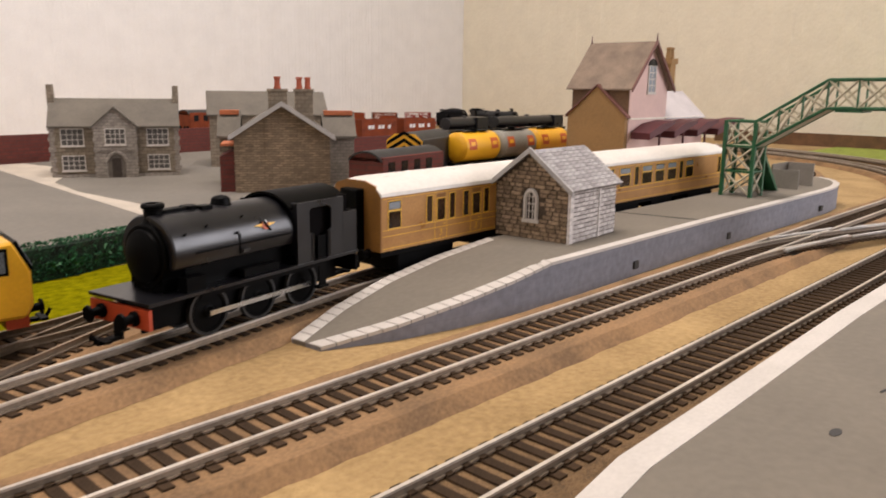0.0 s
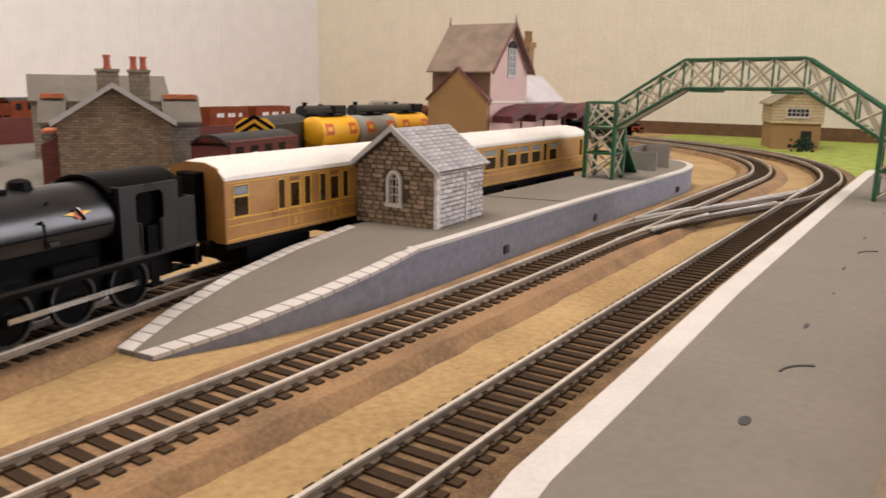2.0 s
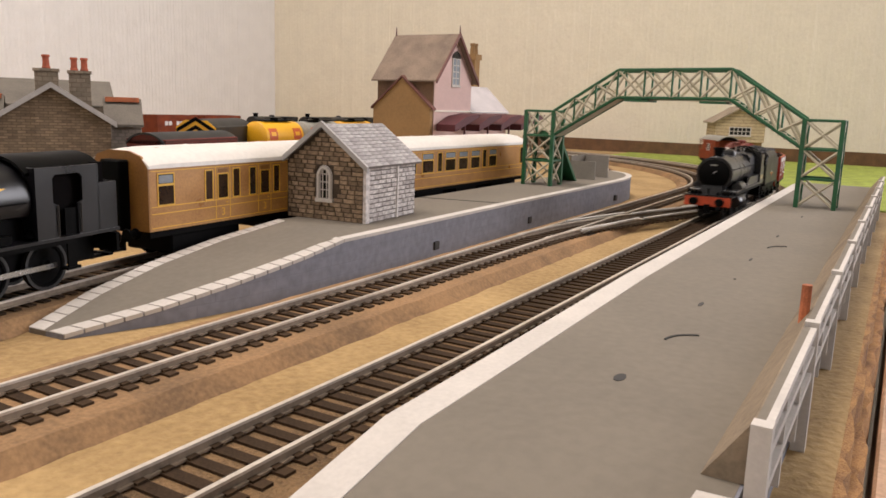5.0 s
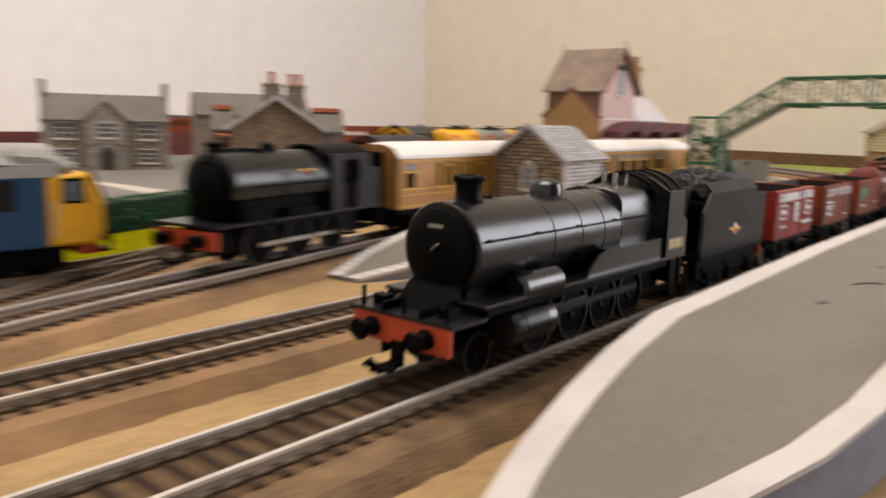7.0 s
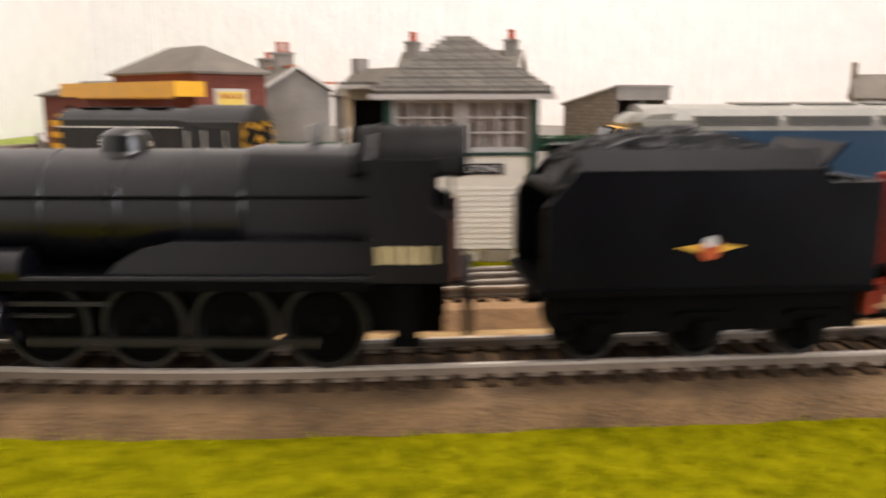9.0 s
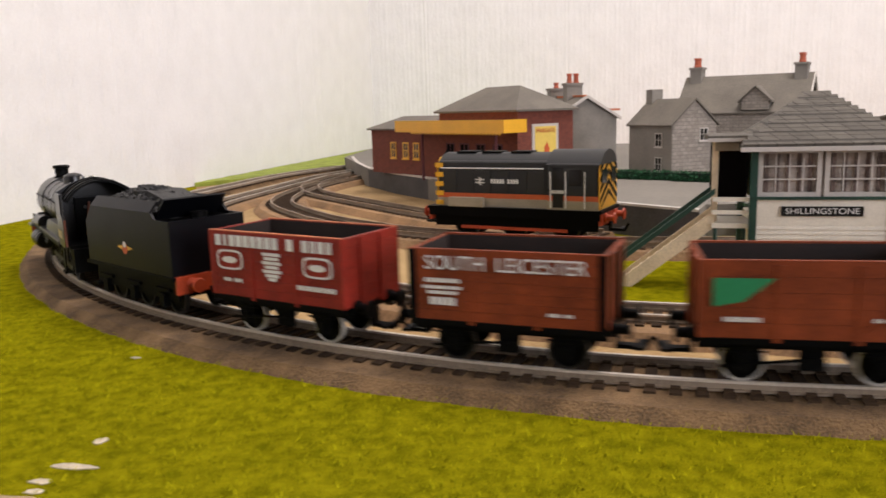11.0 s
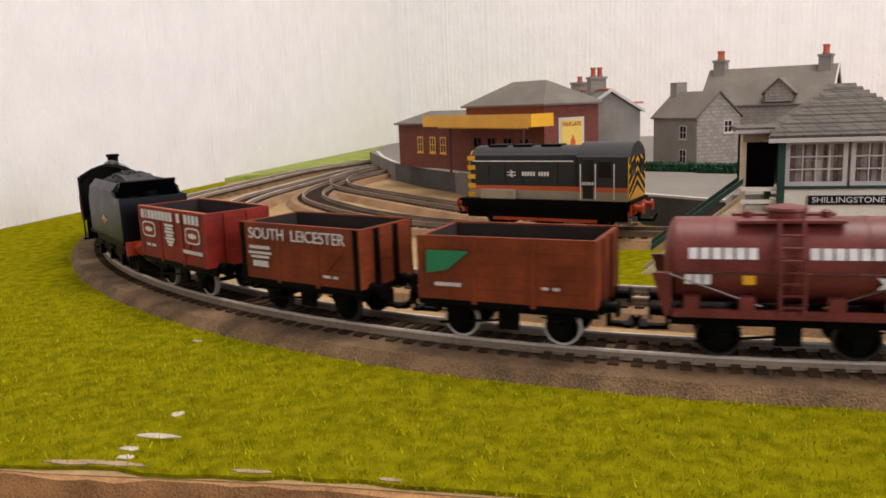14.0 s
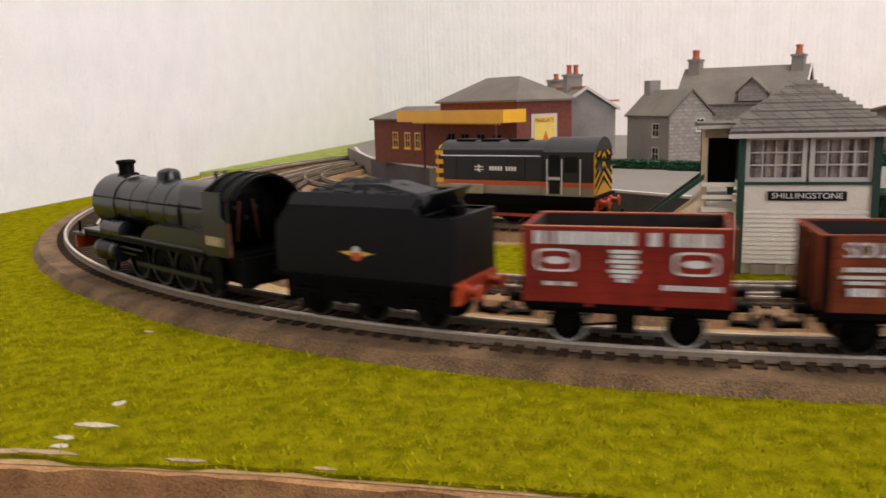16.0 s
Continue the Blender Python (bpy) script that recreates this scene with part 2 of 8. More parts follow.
M = dict(
    paper=wallpaper("white_wallpaper", (0.80, 0.79, 0.78)),
    cream=wallpaper("cream_wallpaper", (0.78, 0.72, 0.58)),
    ceil=material("ceiling_paint", (0.8, 0.8, 0.78), 0.9, 0, 0.03, 20),
    carpet=material("dark_carpet", (0.06, 0.05, 0.045), 0.95, 0, 0.2, 6, fine=0.1),
    sand=material("sand_scatter", (0.40, 0.268, 0.115), 0.95, 0, 0.2, 5.0, fine=0.08, colour2=(0.255, 0.16, 0.062)),
    cork=material("cork_underlay", (0.285, 0.165, 0.074), 0.9, 0, 0.22, 2.5, fine=0.03),
    dirt=material("brown_ballast", (0.225, 0.135, 0.06), 0.95, 0, 0.3, 1.2, fine=0.1),
    grass=material("grass_mat", (0.35, 0.315, 0.004), 0.95, 0, 0.3, 0.5, fine=0.14, colour2=(0.17, 0.165, 0.002), spec=0.0),
    lawn=material("lime_lawn", (0.30, 0.36, 0.05), 0.95, 0, 0.2, 1.8, fine=0.06),
    ply=material("rough_plywood", (0.46, 0.25, 0.09), 0.85, 0, 0.2, 1.1, fine=0.06, colour2=(0.20, 0.09, 0.03)),
    wood=material("bare_pine", (0.60, 0.39, 0.25), 0.6, 0, 0.15, 3.0, fine=0.01),
    yard=material("grey_card", (0.185, 0.168, 0.142), 0.9, 0, 0.08, 6.0, fine=0.01),
    deck=material("platform_grey", (0.18, 0.156, 0.121), 0.85, 0, 0.08, 5.0, fine=0.008),
    wallgrey=coursed("platform_side", (0.225, 0.228, 0.262), (0.212, 0.215, 0.248), 1.2, 0.5, 0.03, 0.8, 0.002, 0.03),
    white=material("white_line", (0.56, 0.52, 0.47), 0.75, 0, 0.06, 2.0, fine=0.01),
    joint=material("dark_joint", (0.05, 0.048, 0.045), 0.9, 0, 0.1),
    sleeper=material("sleeper_plastic", (0.055, 0.034, 0.019), 0.85, 0, 0.3, 1.0, spec=0.12),
    rail=material("nickel_rail", (0.72, 0.65, 0.56), 0.38, 0.45, 0.12, 3.0),
    railside=material("dull_rail", (0.30, 0.235, 0.17), 0.5, 0.2, 0.2, 3.0),
    rustrail=material("tarnished_rail", (0.30, 0.215, 0.14), 0.45, 0.3, 0.2, 3.0),
    black=material("satin_black", (0.0035, 0.0035, 0.005), 0.3, 0, 0.2, 2.0, spec=0.55),
    darksteel=material("oily_steel", (0.02, 0.018, 0.016), 0.45, 0.2, 0.2, 1.0),
    # assumed dark brown, to weaken bounce and reflections on the black engines
    southwall=material("unseen_dark_wall", (0.13, 0.10, 0.08), 0.9, 0, 0.1, 10.0),
    matt=material("matt_black", (0.003, 0.003, 0.003), 0.45, 0, 0.2, 1.5, spec=0.05),
    tender=material("tender_black", (0.0035, 0.0038, 0.0055), 0.35, 0, 0.15, 2.0, spec=0.16),
    steel=material("bright_steel", (0.55, 0.54, 0.52), 0.25, 1.0, 0.15, 1.0),
    tyre=material("whitened_tyre", (0.62, 0.60, 0.57), 0.45, 0.4, 0.12, 1.0),
    red=material("buffer_red", (0.46, 0.055, 0.011), 0.5, 0, 0.15, 1.0),
    copper=material("dull_copper", (0.18, 0.06, 0.03), 0.4, 0.4, 0.2, 1.0),
    coal=material("coal", (0.03, 0.029, 0.028), 0.55, 0, 0.4, 0.5, fine=0.05),
    yellowletter=material("straw_lettering", (0.62, 0.50, 0.26), 0.6, 0, 0.05),
    whiteletter=material("white_lettering", (0.75, 0.73, 0.70), 0.6, 0, 0.08, 0.6),
    teak=material("varnished_teak", (0.47, 0.235, 0.06), 0.3, 0, 0.25, 1.8, colour2=(0.33, 0.145, 0.035), spec=0.7),
    teakend=material("teak_end", (0.30, 0.135, 0.03), 0.35, 0, 0.15, 1.5),
    gold=material("yellow_lining", (0.80, 0.46, 0.05), 0.5, 0, 0.05),
    roofwhite=material("white_coach_roof", (0.70, 0.66, 0.60), 0.5, 0, 0.06, 4.0),
    # near-black that paints the shade seen in openings and behind windows
    dark=material("interior_shade", (0.004, 0.003, 0.003), 0.8, 0, 0.2, spec=0.05),
    pane=material("dark_window", (0.02, 0.019, 0.018), 0.12, 0, 0.1, spec=0.3),
    coachpane=material("brown_coach_window", (0.045, 0.022, 0.01), 0.15, 0, 0.3, 1.5, spec=0.4),
    palepane=material("pale_window", (0.30, 0.33, 0.36), 0.15, 0, 0.1),
    housepane=material("grey_window", (0.09, 0.082, 0.075), 0.3, 0, 0.2, 0.4),
    ochregrey=material("grey_doorway", (0.16, 0.135, 0.11), 0.8, 0, 0.2, 0.8),
    dkbrown=material("dark_door", (0.055, 0.04, 0.03), 0.7, 0, 0.2, 0.8),
    leverbrown=material("brown_levers", (0.17, 0.12, 0.10), 0.7, 0, 0.3, 0.5),
    curtain=material("pale_curtain", (0.42, 0.36, 0.31), 0.8, 0, 0.25, 0.5),
    yellow=material("warning_yellow", (0.78, 0.40, 0.012), 0.4, 0, 0.06, 2.0),
    blue=material("rail_blue", (0.008, 0.048, 0.105), 0.4, 0, 0.08, 3.0),
    ltgrey=material("roof_grey", (0.29, 0.28, 0.24), 0.55, 0, 0.12, 3.0),
    dkgrey=material("loco_grey", (0.013, 0.0135, 0.014), 0.5, 0, 0.15, 2.0),
    beige=material("loco_beige", (0.33, 0.28, 0.2), 0.5, 0, 0.1, 1.5),
    orange=material("orange_stripe", (0.55, 0.10, 0.02), 0.5, 0, 0.1),
    wagred=material("wagon_red", (0.26, 0.021, 0.011), 0.55, 0, 0.18, 1.2, spec=0.25),
    wagbrown=material("wagon_bauxite", (0.22, 0.043, 0.011), 0.6, 0, 0.2, 1.2, spec=0.2),
    # wagon insides: their shade is put into this dark colour
    waginside=material("shaded_wagon_inside", (0.022, 0.012, 0.009), 0.8, 0, 0.3, 0.8),
    tankred=material("tank_oxide", (0.17, 0.035, 0.026), 0.45, 0, 0.2, 1.5, spec=0.35),
    green=material("bridge_green", (0.012, 0.10, 0.035), 0.45, 0, 0.15, 1.0),
    bridgecream=material("bridge_cream", (0.52, 0.47, 0.34), 0.7, 0, 0.15, 1.0),
    emerald=material("logo_green", (0.01, 0.20, 0.07), 0.6, 0, 0.08),
    hedge=material("hedge_foam", (0.008, 0.045, 0.015), 0.95, 0, 0.5, 0.35, fine=0.15),
    stone=coursed("buff_stone", (0.255, 0.185, 0.118), (0.16, 0.115, 0.073), 0.62, 0.21, 0.03, 0.9, 0.02, 0.35),
    greystone=coursed("grey_stone", (0.255, 0.207, 0.152), (0.19, 0.152, 0.11), 0.7, 0.36, 0.04, 0.9, 0.015, 0.22),
    lightstone=coursed("light_grey_stone", (0.33, 0.29, 0.25), (0.26, 0.228, 0.195), 0.55, 0.3, 0.04, 0.9, 0.015, 0.18),
    render=material("grey_render", (0.25, 0.228, 0.198), 0.9, 0, 0.1, 2.0, fine=0.01),
    slate=coursed("slate_roof", (0.118, 0.104, 0.084), (0.06, 0.052, 0.042), 0.7, 0.34, 0.035, 0.85, 0.02, 0.15),
    houseroof=material("plain_slate_card", (0.148, 0.13, 0.105), 0.85, 0, 0.14, 2.2, fine=0.012),
    hutstone=pieces("hut_stone", (0.20, 0.14, 0.085), (0.42, 0.30, 0.19)),
    # pale side stones; the colour also carries the daylight on that side
    hutpale=pieces("daylit_pale_stone", (0.52, 0.47, 0.44), (0.80, 0.75, 0.71)),
    hutjoint=material("dark_stone_joint", (0.085, 0.06, 0.04), 0.95, 0, 0.2, 1.0),
    palejoint=material("grey_stone_joint", (0.20, 0.175, 0.16), 0.95, 0, 0.2, 1.0),
    hutslate=pieces("hut_slate", (0.27, 0.25, 0.245), (0.40, 0.38, 0.37), 0.8),
    barepatch=material("bare_patch_card", (0.60, 0.51, 0.36), 0.9, 0, 0.2, 0.6, fine=0.03),
    tornpaper=material("torn_tan_paper", (0.40, 0.28, 0.16), 0.9, 0, 0.15, 1.0, fine=0.02),
    tileroof=material("weathered_tile_card", (0.245, 0.185, 0.135), 0.85, 0, 0.2, 1.6, fine=0.015, colour2=(0.15, 0.108, 0.08)),
    brick=coursed("red_brick", (0.18, 0.044, 0.025), (0.14, 0.045, 0.03), 0.3, 0.1, 0.012, 0.85, 0.006, 0.2),
    brickwall=coursed("maroon_brick_paper", (0.13, 0.026, 0.018), (0.09, 0.03, 0.022), 1.6, 0.4, 0.05, 0.85, 0.006, 0.15),
    pot=material("terracotta_pot", (0.45, 0.11, 0.055), 0.8, 0, 0.15, 0.6),
    ridge=material("orange_ridge_tile", (0.55, 0.17, 0.07), 0.8, 0, 0.2, 0.8),
    barge=material("grey_bargeboard", (0.42, 0.40, 0.38), 0.7, 0, 0.08),
    pinkwall=material("pink_render", (0.68, 0.48, 0.43), 0.85, 0, 0.06, 2.0),
    ochre=material("brown_card", (0.32, 0.19, 0.075), 0.85, 0, 0.08, 3.0),
    maroon=material("maroon_paint", (0.085, 0.014, 0.019), 0.6, 0, 0.1),
    clap=material("cream_boards", (0.80, 0.74, 0.62), 0.6, 0, 0.06, 1.5),
    sbgreen=material("dark_green_paint", (0.012, 0.05, 0.032), 0.5, 0, 0.1),
    poster=material("yellow_poster", (0.72, 0.52, 0.10), 0.6, 0, 0.1, 1.5),
)


# ---- builders; all sizes below in centimetres ----
def P(x, y, z=0.0, rz=0.0, rx=0.0, ry=0.0):
    return pose(x * CM, y * CM, z * CM, rx, ry, rz)


def box(bm, x0, x1, y0, y1, z0, z1):
    v = [bm.verts.new(p) for p in ((x0, y0, z0), (x1, y0, z0), (x1, y1, z0), (x0, y1, z0), (x0, y0, z1), (x1, y0, z1), (x1, y1, z1), (x0, y1, z1))]
    for f in ((3, 2, 1, 0), (4, 5, 6, 7), (0, 1, 5, 4), (1, 2, 6, 5), (2, 3, 7, 6), (3, 0, 4, 7)):
        bm.faces.new([v[i] for i in f])
    return bm


def B(x0, x1, y0, y1, z0, z1):
    return box(bmesh.new(), x0, x1, y0, y1, z0, z1)


def prism(bm, profile, axis, a0, a1):
    """A closed outline drawn along an axis: (y, z) along x, (x, z) along y, (x, y) along z."""
    def put(p, a):
        return {"x": (a, p[0], p[1]), "y": (p[0], a, p[1]), "z": (p[0], p[1], a)}[axis]
    r0 = [bm.verts.new(put(p, a0)) for p in profile]
    r1 = [bm.verts.new(put(p, a1)) for p in profile]
    n = len(profile)
    bm.faces.new(r0[::-1])
    bm.faces.new(r1)
    for i in range(n):
        bm.faces.new((r0[i], r0[(i + 1) % n], r1[(i + 1) % n], r1[i]))
    return bm


def PR(profile, axis, a0, a1):
    return prism(bmesh.new(), profile, axis, a0, a1)


def rod(bm, p, q, r, n=10, r2=None):
    p, q = Vector(p), Vector(q)
    d = q - p
    turn = d.to_track_quat("Z", "Y").to_matrix()
    r2 = r if r2 is None else r2
    a, b = [], []
    for i in range(n):
        t = 2 * math.pi * (i + 0.5) / n
        u = turn @ Vector((math.cos(t), math.sin(t), 0))
        a.append(bm.verts.new(p + u * r))
        b.append(bm.verts.new(q + u * r2))
    bm.faces.new(a[::-1])
    bm.faces.new(b)
    for i in range(n):
        bm.faces.new((a[i], a[(i + 1) % n], b[(i + 1) % n], b[i]))
    return bm


def R(p, q, r, n=10, r2=None):
    return rod(bmesh.new(), p, q, r, n, r2)


def turned(bm, p, axis, rings, n=16):
    """A turned shape: rings of (distance along axis, radius)."""
    p, d = Vector(p), Vector(axis).normalized()
    turn = d.to_track_quat("Z", "Y").to_matrix()
    rows = []
    for h, r in rings:
        rows.append([bm.verts.new(p + d * h + turn @ Vector((math.cos(2 * math.pi * i / n), math.sin(2 * math.pi * i / n), 0)) * max(r, 1e-3)) for i in range(n)])
    for a, b in zip(rows, rows[1:]):
        for i in range(n):
            bm.faces.new((a[i], a[(i + 1) % n], b[(i + 1) % n], b[i]))
    bm.faces.new(rows[0][::-1])
    bm.faces.new(rows[-1])
    return bm


def finish(name, bm, mat, bevel=0.0, smooth=True):
    if bevel:
        bmesh.ops.recalc_face_normals(bm, faces=bm.faces)
        ed = [e for e in bm.edges if len(e.link_faces) == 2 and e.calc_face_angle(0) > 0.6]
        bmesh.ops.bevel(bm, geom=ed, offset=bevel, segments=1, affect="EDGES")
    for v in bm.verts:
        v.co *= CM
    bmesh.ops.recalc_face_normals(bm, faces=bm.faces)
    if smooth:
        for f in bm.faces:
            f.smooth = True
        for e in bm.edges:
            e.smooth = not (len(e.link_faces) == 2 and e.calc_face_angle(0) > 0.55)
    me = bpy.data.meshes.new(name)
    bm.to_mesh(me)
    bm.free()
    me.materials.append(mat)
    return me


def part(name, bm, mat, parent=None, label="", bevel=0.0, at=None, kind=""):
    ob = new(name, finish(name, bm, mat, bevel))
    if parent:
        ob.parent = parent
    if at is not None:
        ob.matrix_basis = at
    return tagged(ob, label, kind=kind)


def thing(name, label, category, m=None, group="", kind=""):
    ob = new(name)
    ob.empty_display_size = 0.01
    if m is not None:
        ob.matrix_basis = m
    return tagged(ob, label, category, group, kind)


def solo(name, bm, mat, label, category="", kind="", bevel=0.0, m=None, group=""):
    ob = part(name, bm, mat, None, label, bevel, m)
    return tagged(ob, label, category, group, kind)


def lettering(text, size, mat, parent, at, label="", squeeze=1.0, name="lettering", depth=0.008, width=None):
    cu = bpy.data.curves.new(name, "FONT")
    cu.body, cu.size, cu.align_x, cu.align_y, cu.extrude = text, size * CM, "CENTER", "CENTER", depth * CM
    tmp = bpy.data.objects.new(name, cu)
    scene.collection.objects.link(tmp)
    bpy.context.view_layer.update()
    me = bpy.data.meshes.new_from_object(tmp.evaluated_get(bpy.context.evaluated_depsgraph_get()))
    bpy.data.objects.remove(tmp)
    xs = [v.co.x for v in me.vertices]
    sx = squeeze if width is None else width * CM / (max(xs) - min(xs))
    for v in me.vertices:
        v.co.x *= sx
    me.materials.clear()
    me.materials.append(mat)
    ob = new(name, me)
    ob.parent = parent
    ob.matrix_basis = at
    return tagged(ob, label)


SIDE = {1: lambda x, y, z: P(x, y, z, 180, 90, 0), -1: lambda x, y, z: P(x, y, z, 0, 90, 0)}

# ---- the room ----
box_room = dict(x0=-46.0, x1=196.0, y0=-195.0, y1=138.0, z0=-78.0, z1=165.0)
solo("floor", B(-56, 206, -205, 148, -84, -78), M["carpet"], "dark brown carpet floor of the room", "floor", "structure")
solo("ceiling", B(-56, 206, -205, 148, 165, 170), M["ceil"], "plain white painted ceiling", "ceiling", "structure")


def papered_wall(name, length, height, mat, m, label):
    """A wall with the upright ribs of embossed paper; x along, y out of the wall."""
    bm = bmesh.new()
    rng = random.Random(5)
    x = 0.0
    prof = [(0.0, -8.0), (0.0, 0.0)]
    while x < length - 1.2:
        w = rng.uniform(0.7, 1.3)
        d = rng.uniform(0.03, 0.12)
        prof += [(x + w * 0.35, d), (x + w * 0.65, d * 0.6), (x + w, 0.0)]
        x += w
    prof += [(length, 0.0), (length, -8.0)]
    prism(bm, prof, "z", 0, height)
    return solo(name, bm, mat, label, "wall", "structure", 0, m)


papered_wall("wall_west", 333, 243, M["paper"], P(-46, 138, -78, -90), "white embossed wallpaper with faint upright ribs")
papered_wall("wall_north", 242, 243, M["paper"], P(196, 138, -78, 180), "white embossed wallpaper behind the houses")
papered_wall("wall_east", 198, 243, M["cream"], P(196, -60, -78, 90), "cream embossed wallpaper behind the station")
# never in view; closes the room and keeps reflections dark
solo("wall_south", B(-46, 196, -205, -196, -78, 165), M["southwall"], "unseen wall behind the layout, dark to cut reflections", "wall", "structure")
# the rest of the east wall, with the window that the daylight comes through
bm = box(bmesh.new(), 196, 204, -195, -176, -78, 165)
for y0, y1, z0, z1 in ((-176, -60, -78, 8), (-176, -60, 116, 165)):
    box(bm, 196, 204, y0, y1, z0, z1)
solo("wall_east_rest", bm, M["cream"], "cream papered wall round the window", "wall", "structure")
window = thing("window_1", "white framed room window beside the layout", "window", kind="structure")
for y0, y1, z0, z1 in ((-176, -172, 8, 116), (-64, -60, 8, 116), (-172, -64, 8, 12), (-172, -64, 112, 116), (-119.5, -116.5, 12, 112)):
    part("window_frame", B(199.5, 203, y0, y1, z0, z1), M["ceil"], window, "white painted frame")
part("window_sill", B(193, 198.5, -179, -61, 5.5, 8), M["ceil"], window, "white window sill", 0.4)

# ---- the board ----
GROUND = [(-46, -8.6), (-13, -8.7), (-6, -8.3), (20, -8.5), (32, -9.6), (45, -10.9), (80, -10.8), (110, -10.9), (150, -11.2), (196, -11.4), (196, 138), (-46, 138)]
bm = bmesh.new()
prism(bm, GROUND, "z", -1.0, 0.0)
solo("ground", bm, M["sand"], "sand coloured scatter on the layout's board", "ground", "structure")
bm = bmesh.new()
rng = random.Random(9)
edge = []
for (xa, ya), (xb, yb) in zip(GROUND[:9], GROUND[1:10]):
    n = max(2, int((xb - xa) / 0.7))
    for i in range(n):
        u = i / n
        edge.append((xa + (xb - xa) * u, ya + (yb - ya) * u))
edge.append((196, -11.4))
front = [(x, y - 0.35 - rng.uniform(0, 0.28)) for x, y in edge]
prism(bm, front + [(x, y + 1.5) for x, y in edge[::-1]], "z", -6.5, -1.0)
prism(bm, [(x, y - rng.uniform(0.05, 0.3)) for x, y in edge] + [(x, y + 1.0) for x, y in edge[::-1]], "z", -1.0, -0.03)
solo("board_edge", bm, M["ply"], "raw splintered plywood edge of the baseboard", "board edge", "structure")
solo("board_rail", B(-46, 196, -13.6, -11.7, -12, -2.4), M["wood"], "bare pine rail along the board's front", "timber rail", "structure", 0.1)
for x in (-20, 75, 165):
    solo("board_leg", B(x, x + 7, -9, -2, -78, -6.5), M["wood"], "bare pine leg under the baseboard", "board leg", "structure", 0.2)
solo("board_leg", B(60, 67, 60, 67, -78, -1.0), M["wood"], "bare pine leg under the baseboard", "board leg", "structure", 0.2)


def sheet(name, outline, z, mat, label, category="ground", h=0.12, wobble=0.0, seed=1, kind="structure"):
    rng = random.Random(seed)
    pts = []
    n = len(outline)
    for i in range(n):
        a, b = Vector(outline[i]), Vector(outline[(i + 1) % n])
        k = max(1, int((b - a).length / 0.8)) if wobble else 1
        for j in range(k):
            p = a.lerp(b, j / k)
            if wobble and j:
                p += Vector((rng.uniform(-wobble, wobble), rng.uniform(-wobble, wobble)))
            pts.append((p.x, p.y))
    bm = bmesh.new()
    prism(bm, pts, "z", z - h, z)
    bmesh.ops.triangulate(bm, faces=[f for f in bm.faces if len(f.verts) > 4])
    return solo(name, bm, mat, label, category, kind)


# ---- track plan ----
RL, X0, RR, X1 = 45.0, 6.5, 55.0, 111.0


def route(s, off=0.0):
    """Point and heading on the outer line, s centimetres on from the far end of its straight; off: to the inside."""
    if s < 0:
        th = -s / RR
        if th < math.pi / 2:
            return X1 + (RR - off) * math.sin(th), RR - (RR - off) * math.cos(th), math.pi + th
        u = -s - RR * math.pi / 2
        u0 = 42.0
        if u < u0:
            return X1 + RR - off, RR + u, 1.5 * math.pi
        ph = (u - u0) / 34.0
        if ph < math.pi / 2:
            return X1 + RR - 34.0 + (34.0 - off) * math.cos(ph), RR + u0 + (34.0 - off) * math.sin(ph), 1.5 * math.pi + ph
        return X1 + RR - 34.0 - (u - u0 - 17.0 * math.pi), RR + u0 + 34.0 - off, 2.0 * math.pi
    u = s - (X1 - X0)
    if u < 0:
        return X1 - s, off, math.pi
    th = u / RL
    if th < math.pi / 2:
        return X0 - (RL - off) * math.sin(th), RL - (RL - off) * math.cos(th), math.pi - th
    u -= RL * math.pi / 2
    if u < 18:
        return X0 - RL + off, RL + u, math.pi / 2
    th = (u - 18) / RL
    th = min(th, 1.45)
    return X0 - (RL - off) * math.cos(th), RL + 18 + (RL - off) * math.sin(th), math.pi / 2 - th


def smooth_line(knots, step=0.66):
    """A curve through the knots, as points at even steps with headings."""
    k = [Vector(p) for p in knots]
    k = [k[0] * 2 - k[1]] + k + [k[-1] * 2 - k[-2]]
    pts = []
    for a, b, c, d in zip(k, k[1:], k[2:], k[3:]):
        for i in range(24):
            t = i / 24
            pts.append(0.5 * (2 * b + (c - a) * t + (2 * a - 5 * b + 4 * c - d) * t * t + (3 * b - a - 3 * c + d) * t ** 3))
    pts.append(k[-2])
    out, carry = [pts[0]], 0.0
    for a, b in zip(pts, pts[1:]):
        l = (b - a).length
        while carry + l >= step:
            u = (step - carry) / l
            a = a.lerp(b, u)
            l = (b - a).length
            out.append(a.copy())
            carry = 0.0
        carry += l
    res = []
    for i, p in enumerate(out):
        d = out[min(i + 1, len(out) - 1)] - out[max(i - 1, 0)]
        res.append((p.x, p.y, math.atan2(d.y, d.x)))
    return res


ZB, ZS, ZR = 0.46, 0.59, 0.8  # tops of underlay, sleepers and rails


def ribbon(bm, pts, y0, y1, z0, z1):
    rows = []
    for x, y, h in pts:
        nx, ny = -math.sin(h), math.cos(h)
        rows.append([bm.verts.new((x + nx * o, y + ny * o, z)) for o, z in ((y0, z0), (y1, z0), (y1, z1), (y0, z1))])
    for a, b in zip(rows, rows[1:]):
        for i in range(4):
            bm.faces.new((a[i], a[(i + 1) % 4], b[(i + 1) % 4], b[i]))
    bm.faces.new(rows[0][::-1])
    bm.faces.new(rows[-1])


